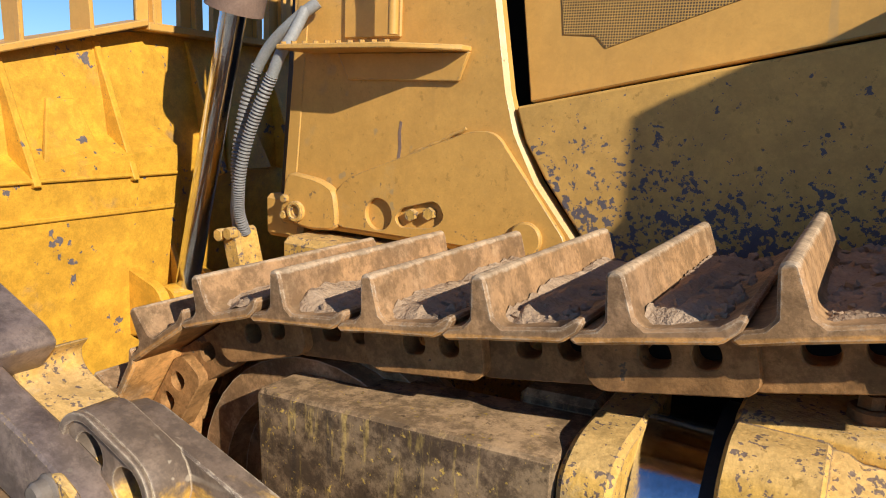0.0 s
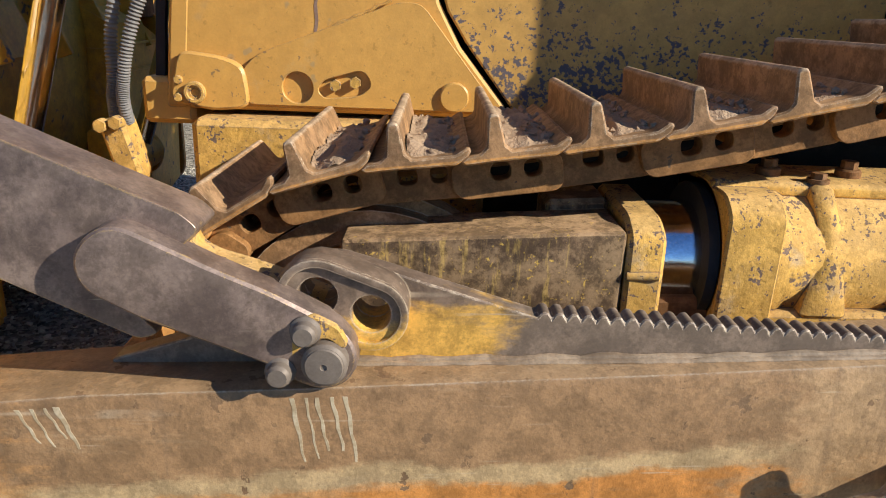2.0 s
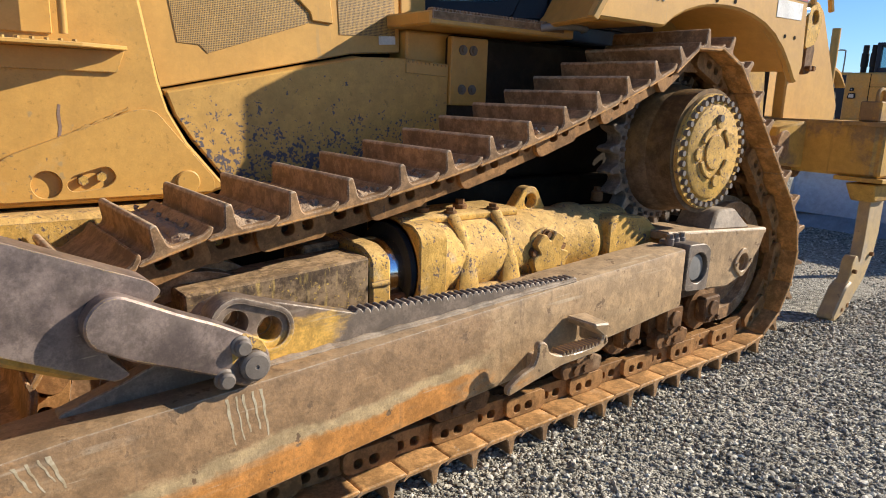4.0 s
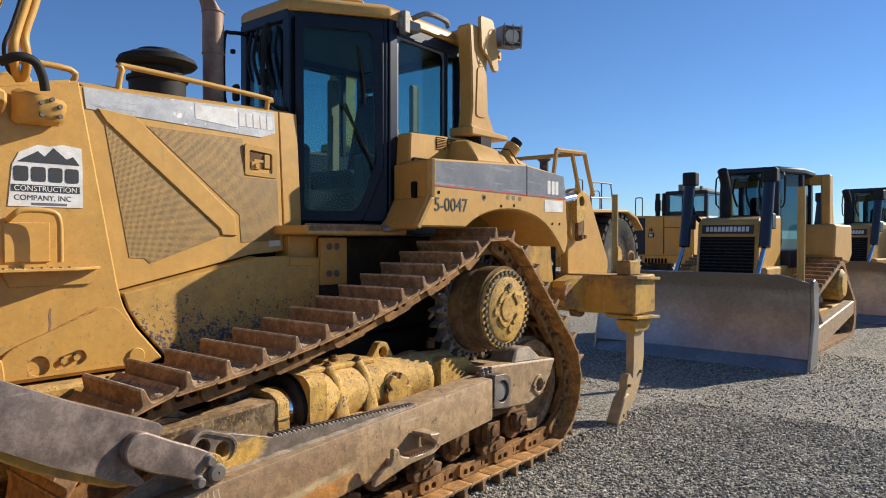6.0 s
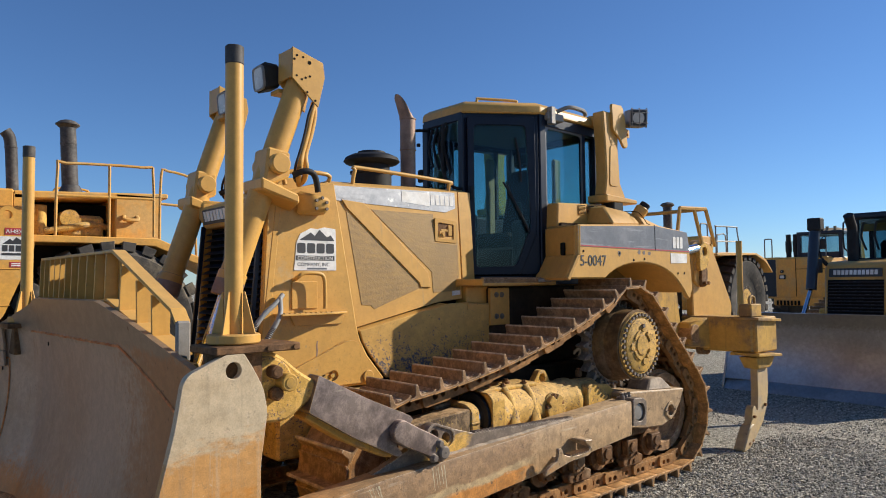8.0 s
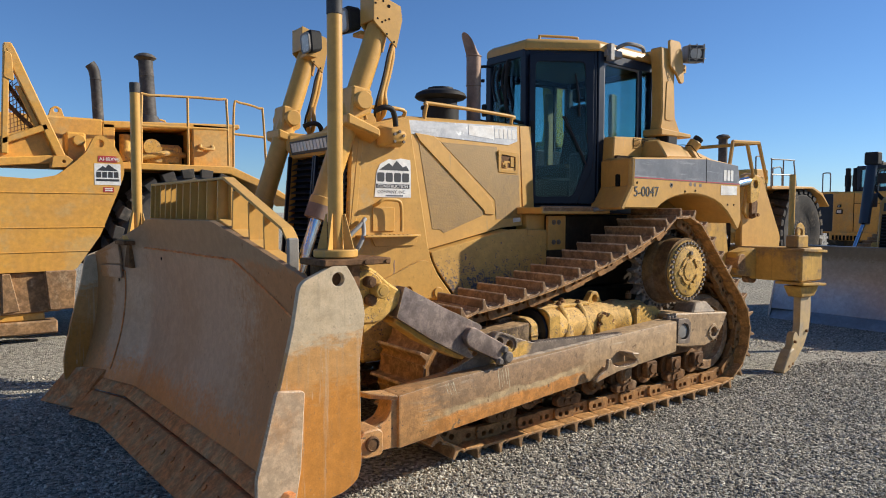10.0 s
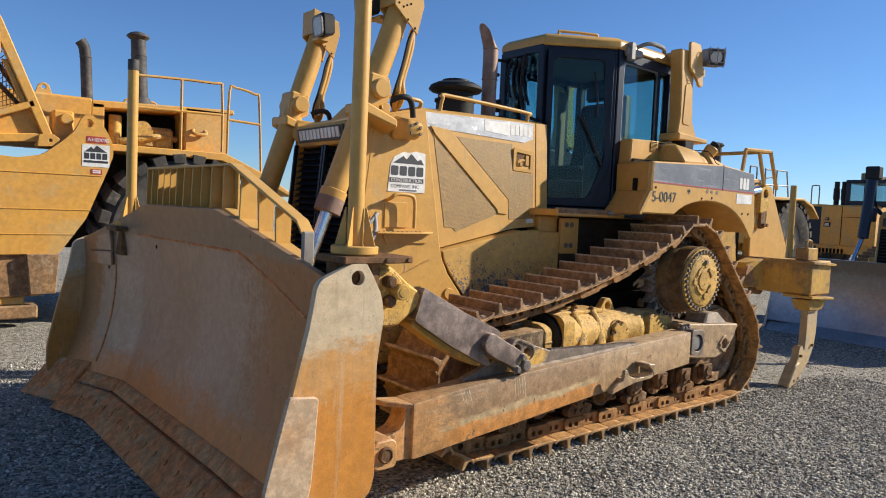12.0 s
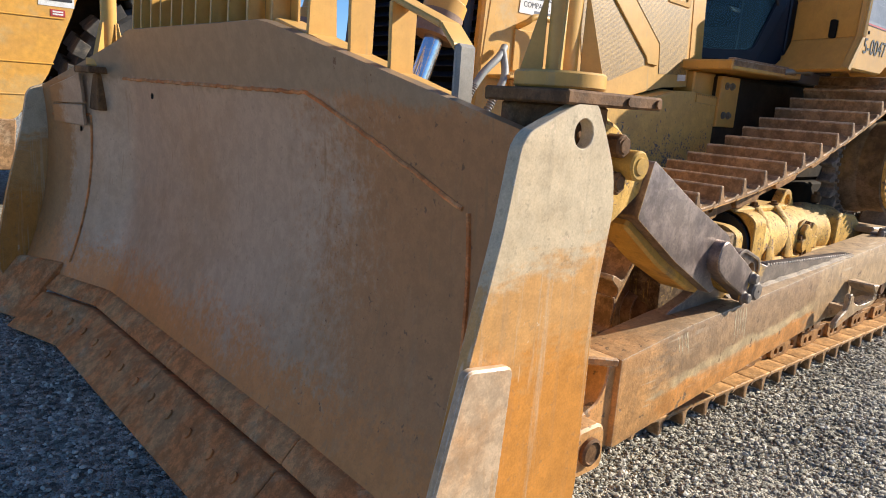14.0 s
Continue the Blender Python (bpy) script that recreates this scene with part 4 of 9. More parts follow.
def build_arm(side):
    o = side
    s = Shape()
    ya = lambda x: o * (1.69 - 0.055 * (x + 3.12))
    wide = 0.20
    bm = bmesh.new()
    rows = [[bm.verts.new(p) for p in ((x, ya(x), z0), (x, ya(x), z1), (x, ya(x) - o * wide, z1), (x, ya(x) - o * wide, z0))] for x, z0, z1 in ARM_SECTIONS]
    for a, b in zip(rows, rows[1:]):
        for i in range(4):
            j = (i + 1) % 4
            bm.faces.new((a[i], a[j], b[j], b[i]))
    bm.faces.new(rows[0][::-1])
    bm.faces.new(rows[-1])
    s._take(bm, 0.018, 2)
    arm = part("push_arm", s, ARM, dozer, "mud-stained steel push arm rusting along its lower edge" if side < 0 else "")
    # front yoke at the blade
    f = Shape()
    f.prism(rounded([(-3.10, 0.33), (-3.10, 0.645), (-3.15, 0.645), (-3.165, 0.56), (-3.20, 0.505), (-3.27, 0.48), (-3.40, 0.48), (-3.43, 0.44), (-3.42, 0.365), (-3.36, 0.335), (-3.24, 0.33)], 0.02, 3), o * 1.665, o * 1.52, "y", 0.008)
    f.prism(rounded([(-3.435, 0.365), (-3.40, 0.34), (-3.29, 0.345), (-3.275, 0.37), (-3.28, 0.485), (-3.31, 0.505), (-3.41, 0.50), (-3.435, 0.47)], 0.02, 3), o * 1.765, o * 1.50, "y", 0.008)
    f.slab([(-3.118, ya(-3.12) - o * 0.01, 0.648), (-3.118, ya(-3.12) - o * 0.19, 0.648), (-3.30, o * 1.50, 0.665), (-3.27, o * 1.60, 0.665)], 0.03, 0.006, (0, 0, 1))
    part("yoke", f, ARM, arm)
    p = Shape()
    p.lathe([(0.0, 0), (0.045, 0.0), (0.045, 0.016), (0.036, 0.022), (0.032, 0.016), (0.012, 0.018), (0.0, 0.018)], (-3.355, o * 1.762, 0.425), (0, o, 0), 24)
    part("pin", p, RUST_DARK, arm)
    # toothed gusset that carries the brace
    g = Shape()
    yo = o * 1.545
    teeth = []
    n = 36
    for k in range(n):
        x = -1.858 + 0.976 * k / n
        z = 0.809 - 0.036 * k / n
        w = 0.976 / n
        teeth += [(x, z), (x + 0.30 * w, z + 0.011), (x + 0.72 * w, z + 0.011)]
    top = [(-2.66, 0.672), (-2.645, 0.70), (-2.50, 0.748), (-2.40, 0.79), (-2.35, 0.83), (-2.335, 0.87), (-2.305, 0.90), (-2.26, 0.917), (-2.215, 0.915), (-2.12, 0.888)] + teeth + [(-0.85, 0.768), (-0.85, 0.74)]
    holes = [circle(-2.250, 0.866, 0.034, 20), circle(-2.158, 0.836, 0.034, 20)]
    g.prism(top, yo, yo - o * 0.05, "y", 0.003, holes=holes)
    g.prism(stadium((-2.250, 0.866), 0.070, (-2.158, 0.836), 0.066), yo + o * 0.066, yo - o * 0.002, "y", 0.006, holes=holes, seg=2)
    part("gusset", g, GUSSET, arm, "toothed gusset plate with two round holes" if side < 0 else "")
    rim = Shape()
    rim.prism(stadium((-2.250, 0.866), 0.070, (-2.158, 0.836), 0.066, 14), yo + o * 0.076, yo + o * 0.065, "y", 0.004, holes=[stadium((-2.250, 0.866), 0.055, (-2.158, 0.836), 0.051, 14)], seg=2)
    part("gusset_rim", rim, GUSSET, arm)
    # weld bead under the gusset, dried runs
    rng = random.Random(11)
    wb = Shape()
    wb.tube([(-2.22 + 0.03 * k, yo + o * 0.005, arm_top(-2.22 + 0.03 * k) + 0.004 + rng.uniform(-0.002, 0.002)) for k in range(45)], lambda u: 0.008 + 0.002 * math.sin(u * 900), 8, 1)
    wb.tube([(-2.22 + 0.03 * k, yo + o * 0.016, arm_top(-2.22 + 0.03 * k) + 0.001 + rng.uniform(-0.001, 0.001)) for k in range(45)], lambda u: 0.006 + 0.0015 * math.sin(u * 700), 8, 1)
    part("weld_bead", wb, SCRAPE, arm)
    if side < 0:
        dr = random.Random(21)
        skew = Matrix(((1, 0, 0, 0), (-o * 0.055, 1, 0, ya(0)), (0, 0, 1, 0), (0, 0, 0, 1)))
        for x0, n_, deep, slant in ((-2.235, 5, 0.15, 0.02), (-2.715, 4, 0.085, 0.03)):
            for k in range(n_):
                x = x0 + 0.022 * (k - n_ / 2) + dr.uniform(-0.005, 0.005)
                long_, wd = deep * dr.uniform(0.6, 1.0), dr.uniform(0.0025, 0.0055)
                lft, rgt = [], []
                for q_ in range(8):
                    zz = arm_top(x) - 0.020 - long_ * q_ / 7
                    mid_ = x + slant * q_ / 7 + 0.0015 * math.sin(q_ * 1.9 + k)
                    half = wd * (1.0 - 0.5 * q_ / 7) * dr.uniform(0.75, 1.2)
                    lft.append((mid_ - half, zz))
                    rgt.append((mid_ + half, zz))
                run = Shape()
                run.prism(lft + rgt[::-1], o * 0.0005, -o * 0.006, "y", 0, m=skew)
                part("dried_run", run, RUNS, arm, "pale dried run")
    # serrated step
    ys = ya(-1.05)
    out = o * 1.70
    st = Shape()
    st.prism(rounded([(-1.36, 0.50), (-1.30, 0.535), (-1.24, 0.555), (-1.225, 0.60), (-1.23, 0.625), (-1.205, 0.638), (-1.18, 0.62), (-1.17, 0.588), (-1.12, 0.567), (-1.02, 0.557), (-0.90, 0.566), (-0.86, 0.60), (-0.845, 0.56), (-0.90, 0.535), (-1.10, 0.525), (-1.25, 0.495), (-1.36, 0.47)], 0.012, 2), out, out - o * 0.028, "y", 0.005)
    st.hull([(x, y, z) for x in (-1.16, -1.08) for y, z in ((ys, 0.46), (ys, 0.55), (out - o * 0.02, 0.53), (out - o * 0.02, 0.55))], 0.006)
    part("step_bracket", st, ARM, arm)
    st = Shape()
    st.box(-1.11, -0.88, min(out - o * 0.06, out), max(out - o * 0.06, out), 0.548, 0.560)
    for k in range(11):
        x = -1.10 + 0.0195 * k
        st.prism([(x, 0.560), (x + 0.016, 0.560), (x + 0.008, 0.577)], out - o * 0.058, out, "y", 0)
    part("step_tread", st, BRACE, arm, "serrated foot step" if side < 0 else "")
    st = Shape()
    st.hull([(-0.955, ys, 0.652), (-0.85, ys, 0.648), (-0.945, out + o * 0.010, 0.652), (-0.862, out + o * 0.010, 0.643), (-0.95, ys, 0.63), (-0.94, out + o * 0.008, 0.632), (-0.852, ys, 0.59), (-0.87, out, 0.585)], 0.006)
    st.hull([(-0.885, ys, 0.645), (-0.848, ys, 0.645), (-0.885, out, 0.64), (-0.86, out, 0.64), (-0.875, ys, 0.55), (-0.848, ys, 0.55), (-0.88, out, 0.55), (-0.86, out, 0.555)], 0.006)
    part("step_lug", st, ARM, arm)
    # rear trunnion: strap halves round a bare ball end, then the bracket of the roller frame
    r = Shape()
    r.prism(rounded([(-0.09, 0.60), (0.09, 0.585), (0.10, 0.69), (0.10, 0.78), (0.05, 0.812), (-0.085, 0.818)], 0.02, 3), o * 1.528, o * 1.36, "y", 0.010, holes=[circle(0.005, 0.70, 0.074, 24)])
    part("trunnion_strap", r, GUSSET, arm)
    r = Shape()
    r.lathe([(0.0, 0), (0.068, 0.0), (0.068, 0.10), (0.060, 0.112), (0.0, 0.116)], (0.005, o * 1.40, 0.70), (0, o, 0), 32)
    part("trunnion_ball", r, BARE, arm, "bare grey trunnion ball" if side < 0 else "")
    c = Shape()
    for x in (-0.10, -0.055, -0.01):
        c.cyl((x, o * 1.43, 0.80), (x, o * 1.43, 0.835), 0.021, n=12, bevel=0.003)
        c.bolt((x, o * 1.43, 0.833), (0, 0, 1), 0.017, 0.02)
    tagged(part("strap_bolts", c, STEEL, arm), kind="stuff")
    e = Shape()
    e.prism([(0.02, 0.545), (0.30, 0.50), (0.62, 0.475), (0.80, 0.525), (0.93, 0.655), (0.985, 0.77), (0.06, 0.83)], o * 1.345, o * 1.29, "y", 0.010, holes=[circle(0.746, 0.60, 0.05, 20)])
    e.prism([(0.02, 0.79), (0.985, 0.735), (0.985, 0.772), (0.02, 0.835)], o * 1.344, o * 1.06, "y", 0.008)
    part("end_bracket", e, ARM, arm)
    e = Shape()
    e.prism(rounded([(0.746, 0.69), (0.655, 0.62), (0.665, 0.57), (0.746, 0.51), (0.837, 0.58), (0.827, 0.63)], 0.03, 3), o * 1.357, o * 1.343, "y", 0.004, holes=[circle(0.746, 0.60, 0.05, 20)])
    for x, z in ((0.676, 0.595), (0.816, 0.605)):
        e.bolt((x, o * 1.356, z), (0, o, 0), 0.013, 0.010)
    part("hole_flange", e, ARM, arm)
    e = Shape()
    e.hull([(0.42, o * 1.33, 0.80), (0.84, o * 1.33, 0.775), (0.52, o * 1.30, 0.905), (0.70, o * 1.30, 0.895), (0.50, o * 1.1, 0.90), (0.82, o * 1.1, 0.80), (0.42, o * 1.1, 0.80), (0.68, o * 1.1, 0.895)], 0.014)
    part("cap_block", e, SCRAPE, arm, "scraped pale block on the end bracket" if side < 0 else "")
    # brace between arm and blade, turned a little outwards at the blade
    lean = Matrix(((1, 0, 0, 0), (-o * 0.06, 1, 0, -o * 0.147), (0, 0, 1, 0), (0, 0, 0, 1)))
    b = Shape()
    prof = [(-2.432, 0.990), (-2.46, 1.016), (-2.77, 1.152), (-3.075, 1.306), (-3.135, 1.122), (-2.85, 0.95), (-2.545, 0.795), (-2.51, 0.805), (-2.56, 0.86), (-2.545, 0.90), (-2.485, 0.935)]
    b.prism(rounded(prof, 0.012, 3), o * 1.645, o * 1.545, "y", 0.016, seg=3, m=lean)
    part("brace", b, BRACE, arm, "scraped grey steel brace beam" if side < 0 else "")
    # Rib in darker muddy paint, in place of the shade under the brace.
    b = Shape()
    b.prism([(-3.09, 1.14), (-2.84, 0.975), (-2.56, 0.825), (-2.55, 0.785), (-2.62, 0.80), (-2.88, 0.925), (-3.13, 1.085)], o * 1.60, o * 1.46, "y", 0.01, m=lean)
    part("brace_rib", b, YEL_RIP, arm)
    k = Shape()
    link = [(-2.175, 0.755), (-2.18, 0.797), (-2.208, 0.833), (-2.317, 0.896), (-2.41, 0.94), (-2.484, 0.98), (-2.533, 1.005), (-2.562, 1.007), (-2.592, 0.990), (-2.612, 0.960), (-2.613, 0.927), (-2.598, 0.897), (-2.517, 0.848), (-2.43, 0.810), (-2.325, 0.762), (-2.275, 0.726), (-2.235, 0.712), (-2.198, 0.722)]
    fan = Matrix(((1, 0, 0, 0), (-o * 0.11, 1, 0, -o * 0.2452), (0, 0, 1, 0), (0, 0, 0, 1)))
    k.prism(rounded(link, 0.02, 3), o * 1.595, o * 1.662, "y", 0.013, seg=3, m=fan)
    part("brace_link", k, BRACE, arm)
    y = Shape()
    y.prism(rounded([(-2.46, 0.975), (-2.492, 0.945), (-2.484, 0.918), (-2.455, 0.90), (-2.39, 0.882), (-2.30, 0.852), (-2.19, 0.81), (-2.18, 0.77), (-2.25, 0.735), (-2.45, 0.83), (-2.56, 0.875), (-2.56, 0.94)], 0.014, 3), o * 1.592, o * 1.47, "y", 0.008)
    part("brace_fork", y, YEL_DIRT, arm)
    q = Shape()
    q.cyl((-2.229, o * 1.44, 0.772), (-2.229, o * 1.686, 0.772), 0.039, n=28, bevel=0.005)
    q.lathe([(0.0, 0), (0.034, 0.0), (0.031, 0.004), (0.006, 0.005), (0.005, 0.0025), (0.0, 0.002)], (-2.229, o * 1.685, 0.772), (0, o, 0), 28)
    part("brace_pin", q, STEEL, arm)
    kb = Shape()
    kb.prism(rounded([(-2.325, 0.755), (-2.315, 0.80), (-2.295, 0.838), (-2.25, 0.858), (-2.205, 0.835), (-2.19, 0.805), (-2.20, 0.795), (-2.225, 0.815), (-2.26, 0.805), (-2.285, 0.775), (-2.295, 0.735), (-2.315, 0.73)], 0.010, 2), o * 1.653, o * 1.668, "y", 0.003)
    part("keeper_plate", kb, YEL_DIRT, arm)
    for x, z in ((-2.261, 0.828), (-2.305, 0.752)):
        kc = Shape()
        kc.lathe([(0.0, 0), (0.027, 0.0), (0.027, 0.006), (0.022, 0.010), (0.021, 0.024), (0.016, 0.030), (0.0, 0.030)], (x, o * 1.665, z), (0, o, 0), 12)
        part("bolt", kc, STEEL, arm)
    # yellow joint at the blade end of the brace
    t = Shape()
    t.prism(rounded([(-3.50, 1.10), (-3.24, 1.09), (-3.08, 1.20), (-3.07, 1.27), (-3.17, 1.33), (-3.26, 1.41), (-3.34, 1.45), (-3.50, 1.44)], 0.05), o * 1.66, o * 1.40, "y", 0.015)
    t.prism(rounded([(-3.42, 1.22), (-3.30, 1.20), (-3.23, 1.26), (-3.24, 1.36), (-3.32, 1.42), (-3.42, 1.42)], 0.04), o * 1.70, o * 1.62, "y", 0.012)
    part("brace_joint", t, YEL_DIRT, arm)
    for x, z, yy, r0, mt in ((-3.285, 1.298, 1.775, 0.044, YEL_RIP), (-3.345, 1.352, 1.755, 0.036, RUST_DARK), (-3.335, 1.245, 1.745, 0.036, RUST_DARK)):
        t = Shape()
        t.cyl((x, o * 1.66, z), (x, o * yy, z), r0, n=20 if r0 > 0.04 else 6, bevel=0.006)
        t.lathe([(0.0, 0), (r0 * 0.6, 0.0), (r0 * 0.55, 0.004), (0.0, 0.005)], (x, o * yy, z), (0, o, 0), 16)
        part("bolt", t, mt, arm)
    return arm


build_arm(-1)
build_arm(1)


# ---- blade ----
BY0, BY1 = -1.765, 2.02
FLAT0, FLAT1 = -0.45, 1.03


def blade_top(y):
    if y < FLAT0:
        return 1.685 + (y - FLAT0) * (1.685 - 1.375) / (FLAT0 - BY0)
    if y > FLAT1:
        return 1.685 - (y - FLAT1) * (1.685 - 1.36) / (BY1 - FLAT1)
    return 1.685


def blade_shift(y):
    """How far the wings come forward."""
    return -0.03 * max(0.0, -0.95 - y) - 0.30 * max(0.0, y - 1.15)


def blade_x(y, z):
    """The hollow face of the blade."""
    k = z / 1.7
    return -4.02 + 0.62 * k * (1.0 - k) * 1.5 + 0.20 * k * k + blade_shift(y)


def build_blade():
    s = Shape()
    nu, nv = 48, 20

    def face(u, v):
        y = BY0 + 0.02 + (BY1 - BY0 - 0.04) * u
        z = 0.24 + (blade_top(y) - 0.24) * v
        return (blade_x(y, z), y, z)

    s.grid(face, nu, nv, 0.03)
    blade = part("blade", s, FACE, dozer, "scoured steel bulldozer blade, brown and grey, with rusty wings")
    # painted back with its ribs
    def back(y0, y1, deep):
        def f(u, v):
            y = y0 + (y1 - y0) * u
            z = 0.22 + (blade_top(y) - 0.03 - 0.22) * v
            flat = -3.60 + 0.05 * v + blade_shift(y) * 0.5
            return (blade_x(y, z) + 0.05 if deep or v > 0.70 else max(blade_x(y, z) + 0.05, flat), y, z)
        return f

    for y0, y1, deep in ((BY0 + 0.05, -0.42, 0), (-0.42, 0.68, 1), (0.68, BY1 - 0.05, 0)):
        b = Shape()
        b.grid(back(y0, y1, deep), 14, 20, 0.02)
        part("back_plate", b, YEL_BACK, blade, "bright yellow painted back of the blade with dark chips" if y0 < -1 else "")
    for y in (-0.42, 0.68):
        b = Shape()
        zs = [0.22 + 0.09 * k for k in range(11)]
        b.prism([(-3.572, 0.24), (-3.55, 1.12)] + [(blade_x(y, z) + 0.04, z) for z in reversed(zs)], y - 0.012, y + 0.012, "y", 0.003)
        part("cheek_plate", b, YEL_BACK, blade)
    r = Shape()
    for y in (-1.62, -1.30, -0.98, -0.62, -0.2, 0.25, 0.7, 1.15, 1.6):
        zt = blade_top(y) - 0.04
        r.prism([(-3.58, 1.10), (-3.52, 1.12), (blade_x(y, zt) + 0.08, zt), (blade_x(y, zt) + 0.03, zt), (blade_x(y, 1.1) + 0.03, 1.12)], y - 0.012, y + 0.012, "y", 0.003)
    for y0 in (-1.46, -0.80, 0.0):
        z0 = 1.12
        r.slab([(-3.575, y0 - 0.13, z0), (-3.575, y0 + 0.13, z0), (-3.66, y0 + 0.05, 1.40), (-3.66, y0 - 0.05, 1.40)], 0.02)
    for x, y in ((-3.56, -1.18), (-3.56, -0.45)):
        r.prism([(x, 0.62), (x + 0.10, 0.62), (x, 0.86)], y - 0.01, y + 0.01, "y", 0.002)
    tagged(part("ribs", r, YEL_BACK, blade), kind="stuff")
    for y0, y1 in ((-1.70, -0.43), (0.69, 1.9)):
        t = Shape()
        t.slab([(-3.60, y0, 1.115), (-3.60, y1, 1.115), (-3.53, y1, 1.13), (-3.53, y0, 1.13)], 0.015)
        t.box(-3.62, -3.54, y0, y1, 0.998, 1.015, 0.004)
        part("ledge", t, YEL_BACK, blade)
    # welded seams across the face
    w = Shape()
    rng = random.Random(8)

    def seam(p, q, n):
        pts = []
        for i in range(n + 1):
            y = p[0] + (q[0] - p[0]) * i / n
            z = p[1] + (q[1] - p[1]) * i / n + rng.uniform(-0.003, 0.003)
            pts.append((blade_x(y, z) - 0.002, y, z))
        w.tube(pts, 0.008, 6, 1)

    seam((-0.69, 1.436), (1.21, 1.436), 60)
    seam((-1.51, 1.15), (-0.69, 1.436), 30)
    seam((-1.63, 0.33), (-1.535, 1.145), 24)
    seam((1.575, 0.34), (1.555, 1.22), 24)
    seam((1.56, 1.22), (1.93, 1.20), 12)
    tagged(part("weld_seams", w, EDGE, blade), kind="stuff")
    # end plates
    for y0, y1, outer in ((BY0, BY0 - 0.04, 1), (BY1, BY1 + 0.04, 0)):
        e = Shape()
        sh = blade_shift(y0) + (-0.0 if outer else -0.03)
        pl = [(-3.965, 1.352), (-3.94, 1.385), (-3.79, 1.440), (-3.71, 1.472), (-3.665, 1.466), (-3.62, 1.40), (-3.56, 1.29), (-3.54, 1.18), (-3.575, 0.93), (-3.565, 0.34), (-3.59, 0.25), (-3.68, 0.20), (-4.02, 0.16), (-4.16, 0.24), (-4.16, 0.45), (-4.10, 0.75), (-4.0, 1.15)]
        pl = [(x + (0.112 if x < -3.9 else 0.089), z) for x, z in pl] if outer else [(x + sh * 0.4, z - 0.04) for x, z in pl]
        e.prism(rounded(pl, 0.03, 2), y0, y1, "y", 0.006, holes=[circle(-3.71 + (0.089 if outer else sh * 0.4), 1.385 - (0 if outer else 0.04), 0.038, 24)])
        part("end_plate", e, WING, blade, "worn silver end plate rusting orange below" if outer else "")
        k = Shape()
        yy = y1 - 0.03 if outer else y1 + 0.03
        if outer:
            k.prism(rounded([(-4.0, 0.835), (-3.838, 0.815), (-3.864, 0.40), (-3.914, 0.12), (-3.974, 0.02), (-4.114, 0.06), (-4.114, 0.40)], 0.02, 2), y1, y1 - 0.03, "y", 0.006)
        else:
            k.prism(rounded([(-4.15, 0.62), (-4.02, 0.62), (-4.02, 0.10), (-4.20, 0.03)], 0.02, 2), y1, y1 + 0.03, "y", 0.006)
        part("wear_plate", k, ENDBIT, blade)
    # cutting edge in three lengths, with end bits
    for a, b_ in ((-1.74, -0.953), (-0.947, 0.10), (0.106, 1.147), (1.153, 1.62)):
        c = Shape()
        sa, sb = blade_shift(a), blade_shift(b_)
        pts = []
        for y, sh in ((a, sa), (b_, sb)):
            pts += [(-3.995 + sh, y, 0.168), (-4.19 + sh, y, -0.012), (-4.155 + sh, y, -0.032), (-3.93 + sh, y, 0.15)]
        c.hull(pts, 0.006)
        part("cutting_edge", c, EDGE, blade)
        c = Shape()
        c.hull([(x + sh, y, z) for y, sh in ((a, sa), (b_, sb)) for x, z in ((-3.87, 0.265), (-3.912, 0.258), (-3.975, 0.195), (-3.978, 0.178), (-3.93, 0.17))], 0.006)
        part("backing_strip", c, EDGE, blade)
    d = Shape()
    for k in range(16):
        y = -1.6 + 0.2 * k
        x = -4.080 + blade_shift(y)
        d.cyl((x + 0.02, y, 0.077), (x - 0.0035, y, 0.0985), 0.022, n=12)
    tagged(part("edge_bolts", d, EDGE, blade), kind="stuff")
    for ys in (1, -1):
        c = Shape()
        y0 = 1.63 if ys > 0 else -1.70
        y1 = 2.16 if ys > 0 else -1.90
        xx = 0.0 if ys > 0 else 0.27
        c.hull([(-4.03, y0, 0.33), (-3.98, y0, 0.33), (-4.27, y0, 0.02), (-4.23, y0, 0.0), (-4.22 + xx, y1 - 0.03 * ys, 0.30), (-4.18 + xx, y1 - 0.03 * ys, 0.30), (-4.46 + xx * 1.6, y1, 0.01), (-4.40 + xx * 1.6, y1, 0.0)], 0.006)
        part("end_bit", c, EDGE, blade)
    # wear liners in the far top corner
    for pts in ([(1.57, 1.155), (1.57, 1.275), (1.86, 1.265), (1.86, 1.16)], [(1.56, 1.285), (1.545, 1.455), (1.60, 1.435), (1.86, 1.365), (1.86, 1.275)]):
        l = Shape()
        l.slab([(blade_x(y, z) - 0.016, y, z) for y, z in pts], -0.022, 0.003)
        part("liner", l, FACE, blade)
    for y, z in ((1.66, 1.13), (0.86, 1.36)):
        l = Shape()
        l.cyl((blade_x(y, z) - 0.001, y, z), (blade_x(y, z) - 0.0035, y, z), 0.016, n=14)
        part("bolt_hole", l, DARK, blade)
    # trash rack on the top edge
    n = Shape()
    xr = -3.70
    rail_top = [(FLAT1 + 0.10, 1.965), (FLAT0 - 0.03, 1.965), (-1.36, 1.64), (-1.42, 1.58)]
    for (ya_, za), (yb, zb) in zip(rail_top, rail_top[1:]):
        n.hull([(xr + dx, yy, zz + dz) for yy, zz in ((ya_, za), (yb, zb)) for dx in (-0.04, 0.04) for dz in (0, 0.02)], 0.004)
